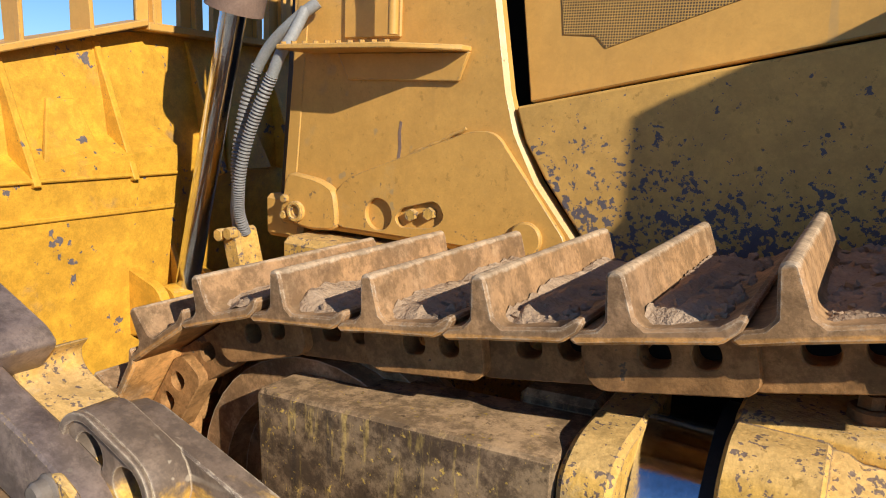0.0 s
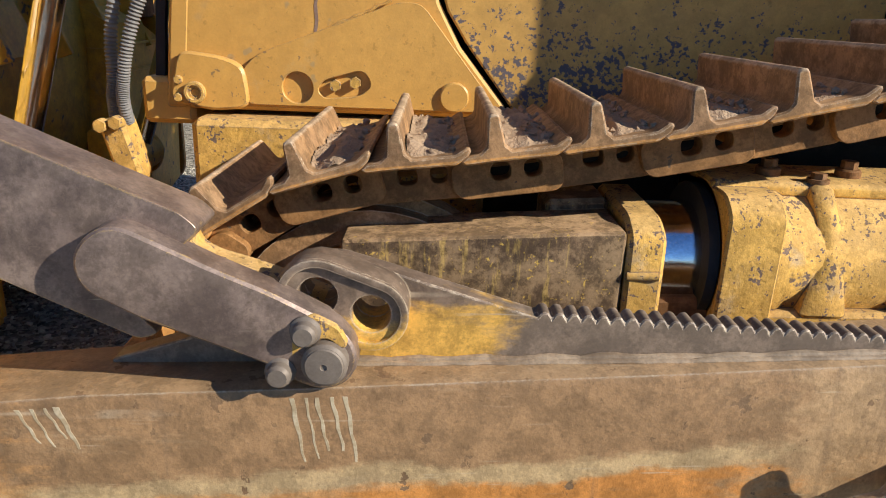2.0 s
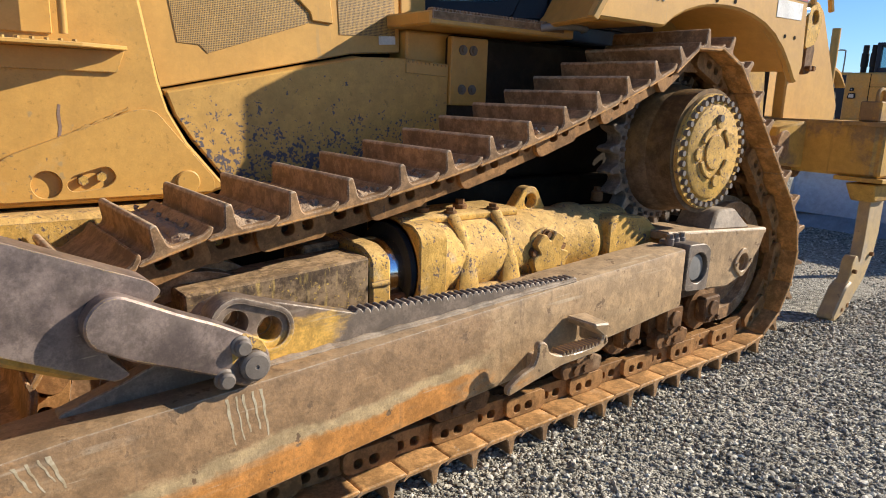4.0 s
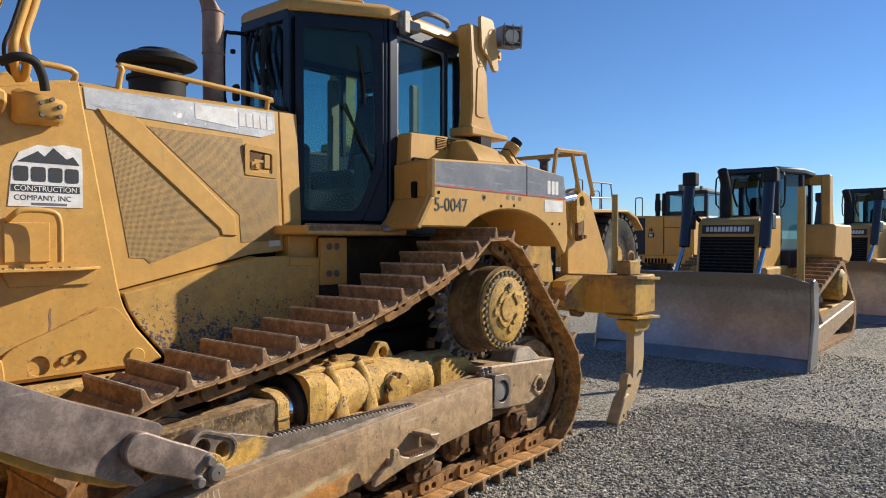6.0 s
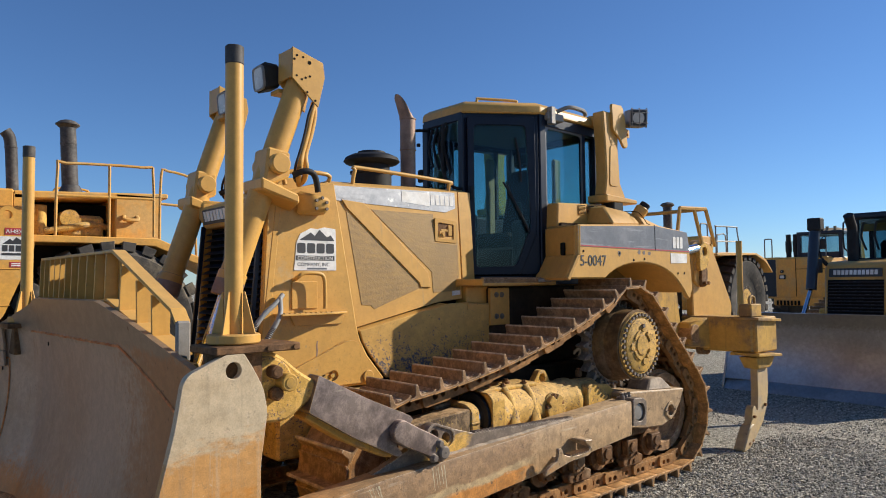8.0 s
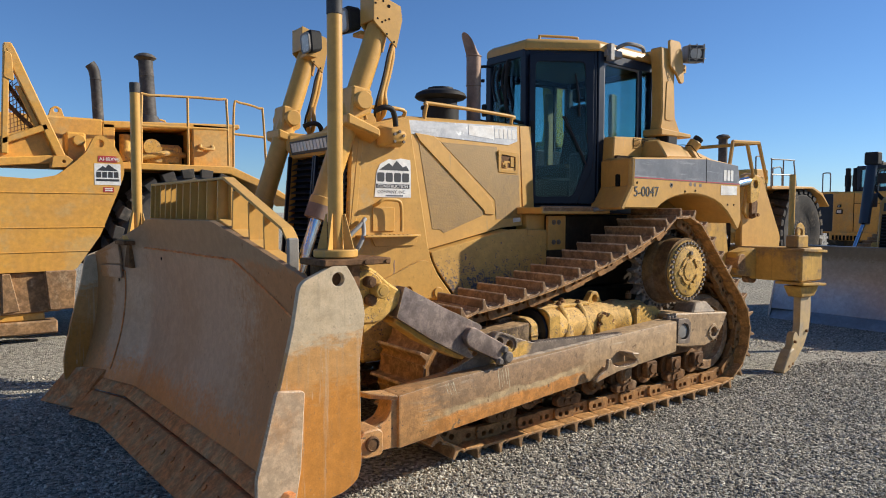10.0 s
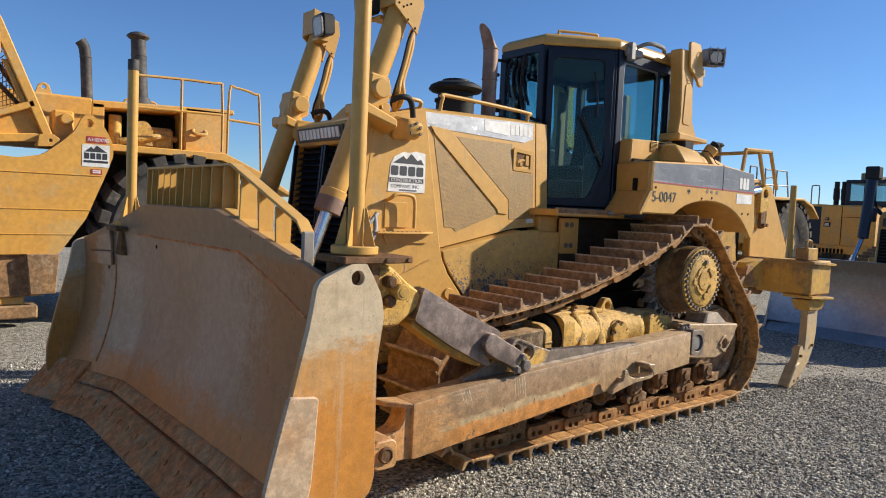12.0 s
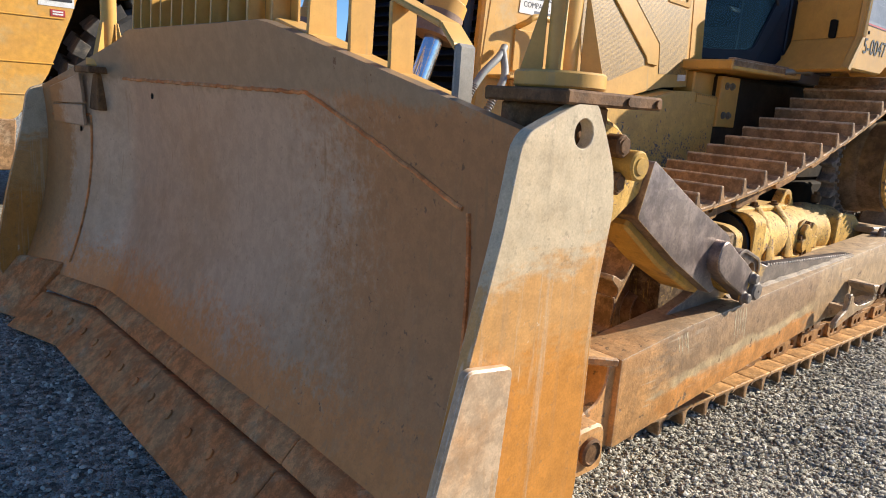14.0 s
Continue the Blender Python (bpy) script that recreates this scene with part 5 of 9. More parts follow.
    rack = part("trash_rack", n, YEL, blade, "yellow slatted trash rack welded on top of the blade")
    low = Shape()
    low.hull([(xr + dx, yy, zz) for yy in (FLAT0, FLAT1 + 0.1) for dx in (-0.06, 0.06) for zz in (1.66, 1.69)], 0.004)
    low.hull([(xr + dx, yy, zz + dz) for yy, zz in ((FLAT0, 1.675), (-1.40, 1.425)) for dx in (-0.06, 0.06) for dz in (0, 0.025)], 0.004)
    part("rack_base", low, YEL, rack)
    post = Shape()
    post.hull([(xr + dx, -1.44 + dy, z) for dx in (-0.036, 0.036) for dy in (0, 0.028) for z in (1.40, 1.60)], 0.01)
    part("end_post", post, BARE, rack)
    ys = [1.09, 0.97, 0.83, 0.70, 0.56, 0.43, 0.28, 0.12, -0.05, -0.22, -0.42, -0.68, -0.92, -1.14]
    for i, y in enumerate(ys):
        q = Shape()
        zt = 1.965 if y > FLAT0 else 1.965 + (y - FLAT0) * 0.325 / 0.93
        zb = 1.67 if y > FLAT0 else 1.675 + (y - FLAT0) * 0.25 / 0.95
        wd = 0.06 if y > FLAT0 - 0.3 else 0.045
        q.hull([(xr - wd, y - 0.008, zb), (xr + wd, y - 0.008, zb), (xr - wd, y + 0.008, zb), (xr + wd, y + 0.008, zb), (xr - 0.05, y - 0.008, zt), (xr + 0.05, y - 0.008, zt), (xr - 0.05, y + 0.008, zt), (xr + 0.05, y + 0.008, zt)], 0.002)
        if -0.45 < y < 0.5:
            q.slab([(xr + 0.03, y - 0.06, zb + 0.005), (xr + 0.03, y + 0.055, zb + 0.005), (xr + 0.03, y + 0.055, zt - 0.002), (xr + 0.03, y - 0.06, zt - 0.002)], 0.012, 0.002)
        part("slat", q, YEL, rack)
    # two sight masts on the corners
    for y, x, top in ((-1.648, -3.546, 2.93), (1.50, -3.755, 2.89)):
        m = Shape()
        m.cyl((x, y, 1.50), (x, y, top - 0.09), 0.043, n=28)
        mb = Shape()
        mb.cyl((x, y, 1.495), (x, y, 1.54), 0.125, n=36, bevel=0.006)
        mast = part("mast", m, YEL, blade, "yellow tubular sight mast with a dark cap" if y < 0 else "")
        part("base_plate", mb, YEL, mast)
        for a in range(4):
            m = Shape()
            c_, s_ = math.cos(a * math.pi / 2 + 0.6), math.sin(a * math.pi / 2 + 0.6)
            m.slab([(x + c_ * 0.05, y + s_ * 0.05, 1.54), (x + c_ * 0.112, y + s_ * 0.112, 1.54), (x + c_ * 0.058, y + s_ * 0.058, 1.74), (x + c_ * 0.05, y + s_ * 0.05, 1.74)], 0.008, 0.001)
            part("rib", m, YEL, mast)
        c = Shape()
        c.cyl((x, y, top - 0.09), (x, y, top), 0.0445, n=28, bevel=0.004)
        part("mast_cap", c, DULL, mast)
        p = Shape()
        p.box(x - 0.16, x + 0.27, y - 0.16, y + 0.13, 1.455, 1.492, 0.006)
        p.box(x - 0.10, x + 0.1, y - 0.10, y + 0.12, 1.25, 1.455, 0.006)
        for dx in (0.10, 0.24):
            p.cyl((x + dx, y - 0.162, 1.473), (x + dx, y - 0.168, 1.473), 0.012, n=10)
        part("mast_foot", p, RUST_DARK, mast)
    # the blade stands turned by a hand's width
    turn = Matrix.Translation((-3.76, -0.75, 0)) @ Matrix.Rotation(radians(2.0), 4, "Z") @ Matrix.Translation((3.76, 0.75, 0))
    blade.matrix_world = turn
    return blade


build_blade()


# ---- hood and radiator guard ----
def build_body():
    # main engine box behind the panels, closed all round; black in place of shade
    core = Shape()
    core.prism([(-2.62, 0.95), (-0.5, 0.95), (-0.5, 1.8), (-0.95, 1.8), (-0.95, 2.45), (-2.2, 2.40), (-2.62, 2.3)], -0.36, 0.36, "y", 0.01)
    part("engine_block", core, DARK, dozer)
    # Near-black grime colour stands for the shade behind the track.
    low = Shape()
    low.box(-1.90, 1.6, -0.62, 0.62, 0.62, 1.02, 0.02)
    part("main_frame", low, SHADED_GRIME, dozer)
    low = Shape()
    low.box(-2.78, -1.905, -0.66, 0.66, 0.62, 1.015, 0.02)
    part("front_frame", low, YEL_DIRT, dozer)
    # Coloured near black too, for the shaded gap below the mount plate.
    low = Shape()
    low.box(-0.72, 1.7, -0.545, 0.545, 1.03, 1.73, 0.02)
    part("transmission_case", low, SHADED_GRIME, dozer)
    for o in (-1, 1):
        Y = o * 0.55
        s = Shape()
        s.prism([(-2.86, 1.03), (-1.95, 1.03), (-1.84, 1.06), (-1.99, 1.24), (-2.055, 1.36), (-2.085, 1.46), (-2.275, 2.50), (-2.72, 2.40), (-2.80, 2.30)], Y, Y - o * 0.05, "y", 0.012)
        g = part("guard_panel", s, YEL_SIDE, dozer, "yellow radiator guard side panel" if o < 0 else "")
        r = Shape()
        r.prism(rounded([(-2.64, 1.05), (-2.66, 1.13), (-2.60, 1.20), (-2.18, 1.36), (-2.11, 1.36), (-1.90, 1.10), (-1.90, 1.05)], 0.05, 4), Y + o * 0.018, Y, "y", 0.006, holes=[circle(-2.478, 1.105, 0.047, 24), rounded([(-2.40, 1.13), (-2.28, 1.165), (-2.25, 1.12), (-2.29, 1.085), (-2.40, 1.075), (-2.42, 1.10)], 0.025, 3)])
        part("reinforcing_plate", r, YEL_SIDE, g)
        rw = Shape()
        rr_ = random.Random(4)
        rw.tube([(-2.66 + (2.66 - 2.20) * k / 40, Y + o * 0.012, 1.155 + (1.362 - 1.155) * k / 40 + rr_.uniform(-0.003, 0.003)) for k in range(4, 41)], lambda u: 0.0045 + 0.001 * math.sin(u * 170), 7, 1)
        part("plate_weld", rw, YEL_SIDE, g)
        bs = Shape()
        bs.lathe([(0.0, 0), (0.045, 0.0), (0.045, 0.010), (0.040, 0.014), (0.0, 0.014)], (-2.005, Y + o * 0.017, 1.093), (0, o, 0), 24)
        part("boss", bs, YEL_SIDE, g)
        c = Shape()
        c.prism(rounded([(-2.865, 1.05), (-2.73, 1.028), (-2.62, 1.04), (-2.635, 1.165), (-2.70, 1.19), (-2.83, 1.205)], 0.035, 3), Y + o * 0.03, Y, "y", 0.008)
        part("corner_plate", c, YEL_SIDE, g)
        bt = Shape()
        bt.lathe([(0.0, 0), (0.033, 0.0), (0.033, 0.014), (0.029, 0.017), (0.022, 0.017), (0.020, 0.010), (0.013, 0.010), (0.013, 0.003), (0.0, 0.003)], (-2.783, Y + o * 0.029, 1.082), (0, o, 0), 24)
        for x, z, rr in ((-2.83, 1.118, 0.014), (-2.833, 1.066, 0.014)):
            bt.cyl((x, Y + o * 0.02, z), (x, Y + o * 0.045, z), rr, n=6, bevel=0.002)
        for x, z in ((-2.365, 1.115), (-2.305, 1.125)):
            bt.cyl((x, Y, z), (x, Y + o * 0.022, z), 0.018, n=6)
        tagged(part("bolt", bt, YEL_DIRT, g), kind="stuff")
        if o < 0:
            sc0 = Shape()
            sc0.prism([(-2.428, 1.212), (-2.418, 1.222), (-2.420, 1.26), (-2.414, 1.30), (-2.417, 1.345), (-2.413, 1.372), (-2.421, 1.375), (-2.427, 1.34), (-2.424, 1.30), (-2.430, 1.26)], Y - 0.001, Y, "y", 0)
            part("scrape_mark", sc0, STACK, g, "grey scrape in the paint")
        # lower side panel, badly chipped
        p = Shape()
        p.prism([(-2.064, 1.425), (-2.034, 1.34), (-1.975, 1.25), (-1.825, 1.06), (-0.74, 1.04), (-0.735, 1.59), (-0.98, 1.605), (-1.20, 1.597)], Y, Y - o * 0.03, "y", 0.006)
        p.slab([(-2.064, Y - o * 0.01, 1.424), (-1.20, Y - o * 0.01, 1.596), (-1.20, Y - o * 0.12, 1.606), (-2.05, Y - o * 0.12, 1.434)], 0.02, 0.003, (0, 0, 1))
        lp = part("lower_panel", p, YEL_WORN, dozer, "yellow lower side panel with large patches of chipped paint" if o < 0 else "")
        q = Shape()
        q.prism([(-0.99, 1.54), (-0.745, 1.53), (-0.745, 1.585), (-0.99, 1.602)], Y + o * 0.006, Y - o * 0.001, "y", 0.002)
        for k in range(10):
            q.bolt((-0.975 + 0.024 * k, Y + o * 0.005, 1.592 - 0.0012 * k), (0, o, 0), 0.006, 0.006)
        part("strip", q, YEL, lp)
        # engine door, leaning inwards
        yb, yt = o * 0.47, o * 0.40
        lean = lambda z: yb + (yt - yb) * (z - 1.45) / 1.05
        P = lambda x, z, d=0.0: (x, lean(z) + o * d, z)
        d = Shape()
        out = [P(-2.062, 1.438), P(-1.22, 1.612), P(-0.96, 1.632), P(-0.955, 2.545), P(-2.248, 2.503)]
        d.slab(out, 0.03, 0.004, (0, o, 0))
        door = part("engine_door", d, YEL, dozer, "yellow engine door with perforated screens" if o < 0 else "")
        sc = Shape()
        a = [P(-2.09, 2.32, 0.003), P(-1.985, 1.61, 0.003), P(-1.90, 1.605, 0.003), P(-1.87, 1.575, 0.003), P(-1.43, 1.725, 0.003), P(-1.42, 1.76, 0.003)]
        b = [P(-1.86, 2.34, 0.003), P(-1.24, 2.335, 0.003), P(-1.24, 2.10, 0.003), P(-0.99, 2.09, 0.003), P(-0.985, 1.70, 0.003), P(-1.28, 1.69, 0.003), P(-1.285, 1.86, 0.003)]
        for pl in (a, b):
            sc.slab(pl, 0.004, 0, (0, o, 0))
        part("screen", sc, SCREEN, door, "perforated yellow metal screen" if o < 0 else "")
        fr = Shape()
        fr.slab([P(-2.13, 2.40, 0.012), P(-1.93, 2.385, 0.012), P(-1.325, 1.85, 0.012), P(-1.315, 1.73, 0.012), P(-1.415, 1.735, 0.012), P(-1.425, 1.77, 0.012), P(-2.085, 2.335, 0.012)], 0.014, 0.004, (0, o, 0))
        part("door_brace", fr, YEL, door)
        la = Shape()
        la.prism(rounded([(-1.235, 2.11), (-0.99, 2.10), (-0.99, 2.29), (-1.235, 2.31)], 0.018, 3), lean(2.2) + o * 0.012, lean(2.2), "y", 0.003, holes=[rounded([(-1.20, 2.14), (-1.03, 2.13), (-1.03, 2.255), (-1.20, 2.27)], 0.012, 2)])
        latch = part("latch_plate", la, YEL, door)
        la2 = Shape()
        la2.box(-1.205, -1.025, min(lean(2.2), lean(2.2) + o * 0.003), max(lean(2.2), lean(2.2) + o * 0.003), 2.135, 2.265, 0)
        part("latch_recess", la2, RUST_DARK, latch)
        la3 = Shape()
        la3.box(-1.185, -1.125, min(lean(2.2), lean(2.2) + o * 0.012), max(lean(2.2), lean(2.2) + o * 0.012), 2.15, 2.20, 0.004)
        la3.box(-1.165, -1.05, min(lean(2.2), lean(2.2) + o * 0.008), max(lean(2.2), lean(2.2) + o * 0.008), 2.195, 2.215, 0.003)
        la3.box(-1.09, -1.045, min(lean(2.2), lean(2.2) + o * 0.012), max(lean(2.2), lean(2.2) + o * 0.012), 2.16, 2.25, 0.004)
        la3.cyl((-1.15, lean(2.2), 2.175), (-1.15, lean(2.2) + o * 0.022, 2.175), 0.014)
        part("latch", la3, YEL, latch)
        # silver stripe with a blank white label along the door's top
        st = Shape()
        pl = [P(-2.185, 2.39, 0.004), P(-2.195, 2.50, 0.004), P(-0.99, 2.535, 0.004), P(-0.99, 2.40, 0.004), P(-1.10, 2.36, 0.004)]
        st.slab(pl, 0.006, 0, (0, o, 0))
        part("stripe", st, FOIL, door, "torn faded silver stripe" if o < 0 else "")
        wl = Shape()
        pl = [P(-1.56, 2.42, 0.006), P(-1.56, 2.505, 0.006), P(-1.27, 2.512, 0.006), P(-1.27, 2.40, 0.006)]
        wl.slab(pl, 0.004, 0, (0, o, 0))
        part("label", wl, WHITE, door, "blank white label")
        if o < 0:
            bl = Shape()
            bl.slab([P(-1.075, 1.66, 0.003), P(-1.075, 1.70, 0.003), P(-0.985, 1.705, 0.003), P(-0.985, 1.668, 0.003)], 0.004, 0, (0, o, 0))
            part("small_label", bl, WHITE, door, "small white and blue label")
        bars = Shape()
        for i in range(5):
            x = -1.26 + 0.052 * i
            pl = [P(x, 2.415, 0.006), P(x, 2.50, 0.006), P(x + 0.04, 2.50, 0.006), P(x + 0.04, 2.415, 0.006)]
            bars.slab(pl, 0.004, 0, (0, o, 0))
        tagged(part("faded_mark", bars, WHITE, door, "peeling white letters on the silver stripe"), kind="stuff")
        rp2 = Shape()
        rp2.slab([P(-0.945, 1.62, -0.004), P(-0.945, 2.548, -0.004), P(-0.80, 2.552, -0.004), P(-0.80, 1.62, -0.004)], 0.03, 0.004, (0, o, 0))
        part("rear_panel", rp2, YEL, dozer)
        # black sheet behind the seam, painted in place of its shade
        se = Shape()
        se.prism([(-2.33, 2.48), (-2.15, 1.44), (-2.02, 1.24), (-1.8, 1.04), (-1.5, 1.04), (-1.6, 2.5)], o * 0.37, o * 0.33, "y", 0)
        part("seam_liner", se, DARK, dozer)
    # hood top
    t = Shape()
    t.hull([(-2.20, -0.40, 2.505), (-2.20, 0.40, 2.505), (-0.80, -0.385, 2.545), (-0.80, 0.385, 2.545), (-2.2, -0.30, 2.545), (-2.2, 0.30, 2.545), (-0.80, -0.30, 2.58), (-0.80, 0.30, 2.58), (-2.2, -0.4, 2.45), (-2.2, 0.4, 2.45), (-0.80, -0.38, 2.45), (-0.80, 0.38, 2.45)], 0.012)
    part("hood", t, YEL, dozer)
    # radiator guard: top, front frame and grille bars
    f = Shape()
    f.hull([(-2.32, -0.547, 2.44), (-2.32, 0.547, 2.44), (-2.31, -0.547, 2.50), (-2.31, 0.547, 2.50), (-2.74, -0.547, 2.40), (-2.74, 0.547, 2.40), (-2.72, -0.547, 2.36), (-2.72, 0.547, 2.36)], 0.01)
    f.hull([(-2.84, -0.42, 2.20), (-2.84, 0.42, 2.20), (-2.86, -0.42, 2.36), (-2.86, 0.42, 2.36), (-2.70, -0.48, 2.42), (-2.70, 0.48, 2.42), (-2.7, -0.48, 2.2), (-2.7, 0.48, 2.2)], 0.015)
    f.hull([(-2.66, -0.2, 2.40), (-2.66, 0.3, 2.40), (-2.5, -0.2, 2.56), (-2.5, 0.3, 2.56), (-2.36, -0.2, 2.56), (-2.36, 0.3, 2.56), (-2.36, -0.2, 2.4), (-2.36, 0.3, 2.4)], 0.015)
    for o in (-1, 1):
        f.prism([(-2.885, 1.03), (-2.82, 1.03), (-2.68, 2.40), (-2.735, 2.40)], o * 0.553, o * 0.505, "y", 0.010)
    f.box(-2.96, -2.80, -0.546, 0.546, 0.98, 1.12, 0.015)
    guard = part("radiator_guard", f, YEL, dozer, "yellow radiator guard")
    k = Shape()
    k.slab([(-2.80, -0.50, 1.1), (-2.80, 0.50, 1.1), (-2.72, 0.50, 2.22), (-2.72, -0.50, 2.22)], 0.02, 0)
    part("radiator", k, DARK, guard)
    for i in range(21):
        z = 1.15 + 0.05 * i
        x = -2.885 + 0.09 * (z - 1.1)
        b = Shape()
        b.slab([(x, -0.502, z), (x, 0.502, z), (x + 0.045, 0.502, z + 0.026), (x + 0.045, -0.502, z + 0.026)], 0.006, 0.001)
        part("grille_slat", b, CABC, guard)
    vb = Shape()
    for y in (-0.02, 0.02, -0.49, 0.49):
        vb.slab([(-2.90, y - 0.012, 1.10), (-2.90, y + 0.012, 1.10), (-2.80, y + 0.012, 2.22), (-2.80, y - 0.012, 2.22)], 0.03, 0.002)
    tagged(part("grille_post", vb, CABC, guard), kind="stuff")
    pl = Shape()
    pl.slab([(-2.862, -0.36, 2.225), (-2.882, -0.36, 2.335), (-2.882, 0.36, 2.335), (-2.862, 0.36, 2.225)], 0.01, 0.002, (-1, 0, 0))
    plate = part("name_plate", pl, INK, guard, "black name plate with a plain white bar")
    br = Shape()
    for i in range(11):
        y = 0.31 - 0.058 * i
        br.slab([(-2.876, y, 2.245), (-2.892, y, 2.318), (-2.892, y - 0.042, 2.318), (-2.876, y - 0.042, 2.245)], 0.01, 0, (-1, 0, 0))
    tagged(part("name_mark", br, WHITE, plate), kind="stuff")
    # company sign, torn at the top
    sg = Shape()
    sg.prism([(-2.60, 1.865), (-2.265, 1.865), (-2.265, 2.06), (-2.27, 2.16), (-2.36, 2.17), (-2.42, 2.155), (-2.47, 2.16), (-2.55, 2.12), (-2.58, 2.06)], -0.5535, -0.551, "y", 0)
    sign = part("sign", sg, WHITE, dozer, "torn white company sign with dark print")
    pk = Shape()
    pk.prism([(-2.56, 2.075), (-2.47, 2.13), (-2.44, 2.105), (-2.40, 2.15), (-2.34, 2.10), (-2.31, 2.115), (-2.28, 2.075)], -0.5555, -0.5535, "y", 0)
    for i in range(4):
        pk.prism(rounded([(-2.575 + 0.076 * i, 1.985), (-2.512 + 0.076 * i, 1.985), (-2.512 + 0.076 * i, 2.055), (-2.575 + 0.076 * i, 2.055)], 0.012, 2), -0.5555, -0.5535, "y", 0)
    tagged(part("sign_mark", pk, INK, sign), kind="stuff")
    bn = Shape()
    bn.prism([(-2.585, 1.935), (-2.28, 1.935), (-2.28, 1.968), (-2.585, 1.968)], -0.5555, -0.5535, "y", 0)
    part("sign_band", bn, INK, sign)
    lettering("CONSTRUCTION", 0.036, SIDE(-2.575, -0.5557, 1.939), WHITE, sign, "sign_lettering", 0.0008)
    lettering("COMPANY, INC", 0.036, SIDE(-2.575, -0.5537, 1.895), INK, sign, "sign_lettering", 0.0008)
    nb = Shape()
    nb.prism([(-2.50, 1.872), (-2.34, 1.872), (-2.34, 1.884), (-2.50, 1.884)], -0.5545, -0.5535, "y", 0)
    part("number_bar", nb, STRIPE, sign)
    # foot step with its hoop on the guard panel
    st = Shape()
    st.prism([(-2.76, -0.55), (-2.76, -0.69), (-2.36, -0.69), (-2.20, -0.60), (-2.20, -0.55)], 1.56, 1.575, "z", 0.003)
    st.prism([(-2.60, 1.485), (-2.23, 1.485), (-2.20, 1.56), (-2.64, 1.56)], -0.565, -0.55, "y", 0.003)
    for i in range(10):
        st.cyl((-2.74 + 0.04 * i, -0.68, 1.575), (-2.74 + 0.04 * i, -0.68, 1.582), 0.008, n=6)
    stp = part("guard_step", st, YEL, dozer)
    hp = Shape()
    hp.tube([(-2.60, -0.55, 1.80), (-2.60, -0.615, 1.82), (-2.56, -0.625, 1.845), (-2.44, -0.625, 1.84), (-2.405, -0.625, 1.80), (-2.40, -0.625, 1.70), (-2.40, -0.625, 1.60)], 0.014)
    part("grab_hoop", hp, YEL, stp)
    bx = Shape()
    bx.box(-2.62, -2.42, -0.56, -0.55, 1.60, 1.79, 0.004)
    part("hoop_plate", bx, YEL, stp)
    gb = Shape()
    gb.hull([(-2.60, -0.56, 2.24), (-2.60, -0.56, 2.42), (-2.36, -0.56, 2.38), (-2.36, -0.56, 2.25), (-2.52, -0.68, 2.27), (-2.38, -0.68, 2.36), (-2.40, -0.68, 2.27), (-2.52, -0.68, 2.38)], 0.02)
    gs = part("hose_bracket", gb, YEL, dozer)
    gbb = Shape()
    for x, z in ((-2.50, 2.34), (-2.42, 2.33), (-2.50, 2.285), (-2.42, 2.285), (-2.455, 2.36)):
        gbb.bolt((x, -0.678, z), (0, -1, 0), 0.012, 0.014)
    tagged(part("bolts", gbb, STEEL, gs), kind="stuff")
    # grab rails along the hood
    for pts in ([(-1.98, -0.33, 2.52), (-1.96, -0.34, 2.64), (-1.90, -0.34, 2.665), (-1.03, -0.34, 2.635), (-1.0, -0.34, 2.61), (-1.0, -0.33, 2.55)], [(-2.62, -0.46, 2.46), (-2.60, -0.46, 2.555), (-2.28, -0.46, 2.565), (-2.26, -0.42, 2.50)]):
        gr = Shape()
        gr.tube(pts, 0.016)
        part("grab_rail", gr, YEL, dozer)
    # air pre-cleaner
    a = Shape()
    ax, ay = -1.60, -0.05
    a.lathe([(0.0, 0), (0.165, 0.0), (0.165, 0.14), (0.18, 0.15), (0.18, 0.17), (0.0, 0.17)], (ax, ay, 2.53), (0, 0, 1), 36)
    a.lathe([(0.0, 0.0), (0.15, 0.0), (0.15, 0.08), (0.0, 0.08)], (ax, ay, 2.69), (0, 0, 1), 36)
    a.lathe([(0.15, 0.0), (0.215, 0.012), (0.235, 0.03), (0.22, 0.06), (0.17, 0.085), (0.12, 0.095), (0.115, 0.112), (0.0, 0.118)], (ax, ay, 2.755), (0, 0, 1), 40)
    part("air_precleaner", a, BLACK, dozer, "black mushroom-shaped air pre-cleaner")
    # exhaust stack with a cut-off bend
    e = Shape()
    ex, ey = -1.215, -0.05
    e.cyl((ex, ey, 2.5), (ex, ey, 2.93), 0.066, n=28)
    e.lathe([(0.066, 0.0), (0.072, 0.004), (0.072, 0.012), (0.066, 0.016)], (ex, ey, 2.922), (0, 0, 1), 28)
    e.cyl((ex, ey, 2.93), (ex, ey, 3.20), 0.068, n=28)
    e.lathe([(0.068, 0.0), (0.074, 0.003), (0.074, 0.010), (0.068, 0.013)], (ex, ey, 3.195), (0, 0, 1), 28)
    turn = Matrix.Translation((ex, ey, 3.20))
    bm = bmesh.new()
    lo, up = [], []
    for k in range(28):
        q = 2 * math.pi * k / 28
        px, py = 0.067 * math.cos(q), 0.067 * math.sin(q)
        lo.append(bm.verts.new(turn @ Vector((px, py, 0.0))))
        up.append(bm.verts.new(turn @ Vector((px * 0.75 - 0.062 + px * 0.20, py, 0.115 - px * 1.35))))
    for k in range(28):
        bm.faces.new((lo[k], lo[(k + 1) % 28], up[(k + 1) % 28], up[k]))
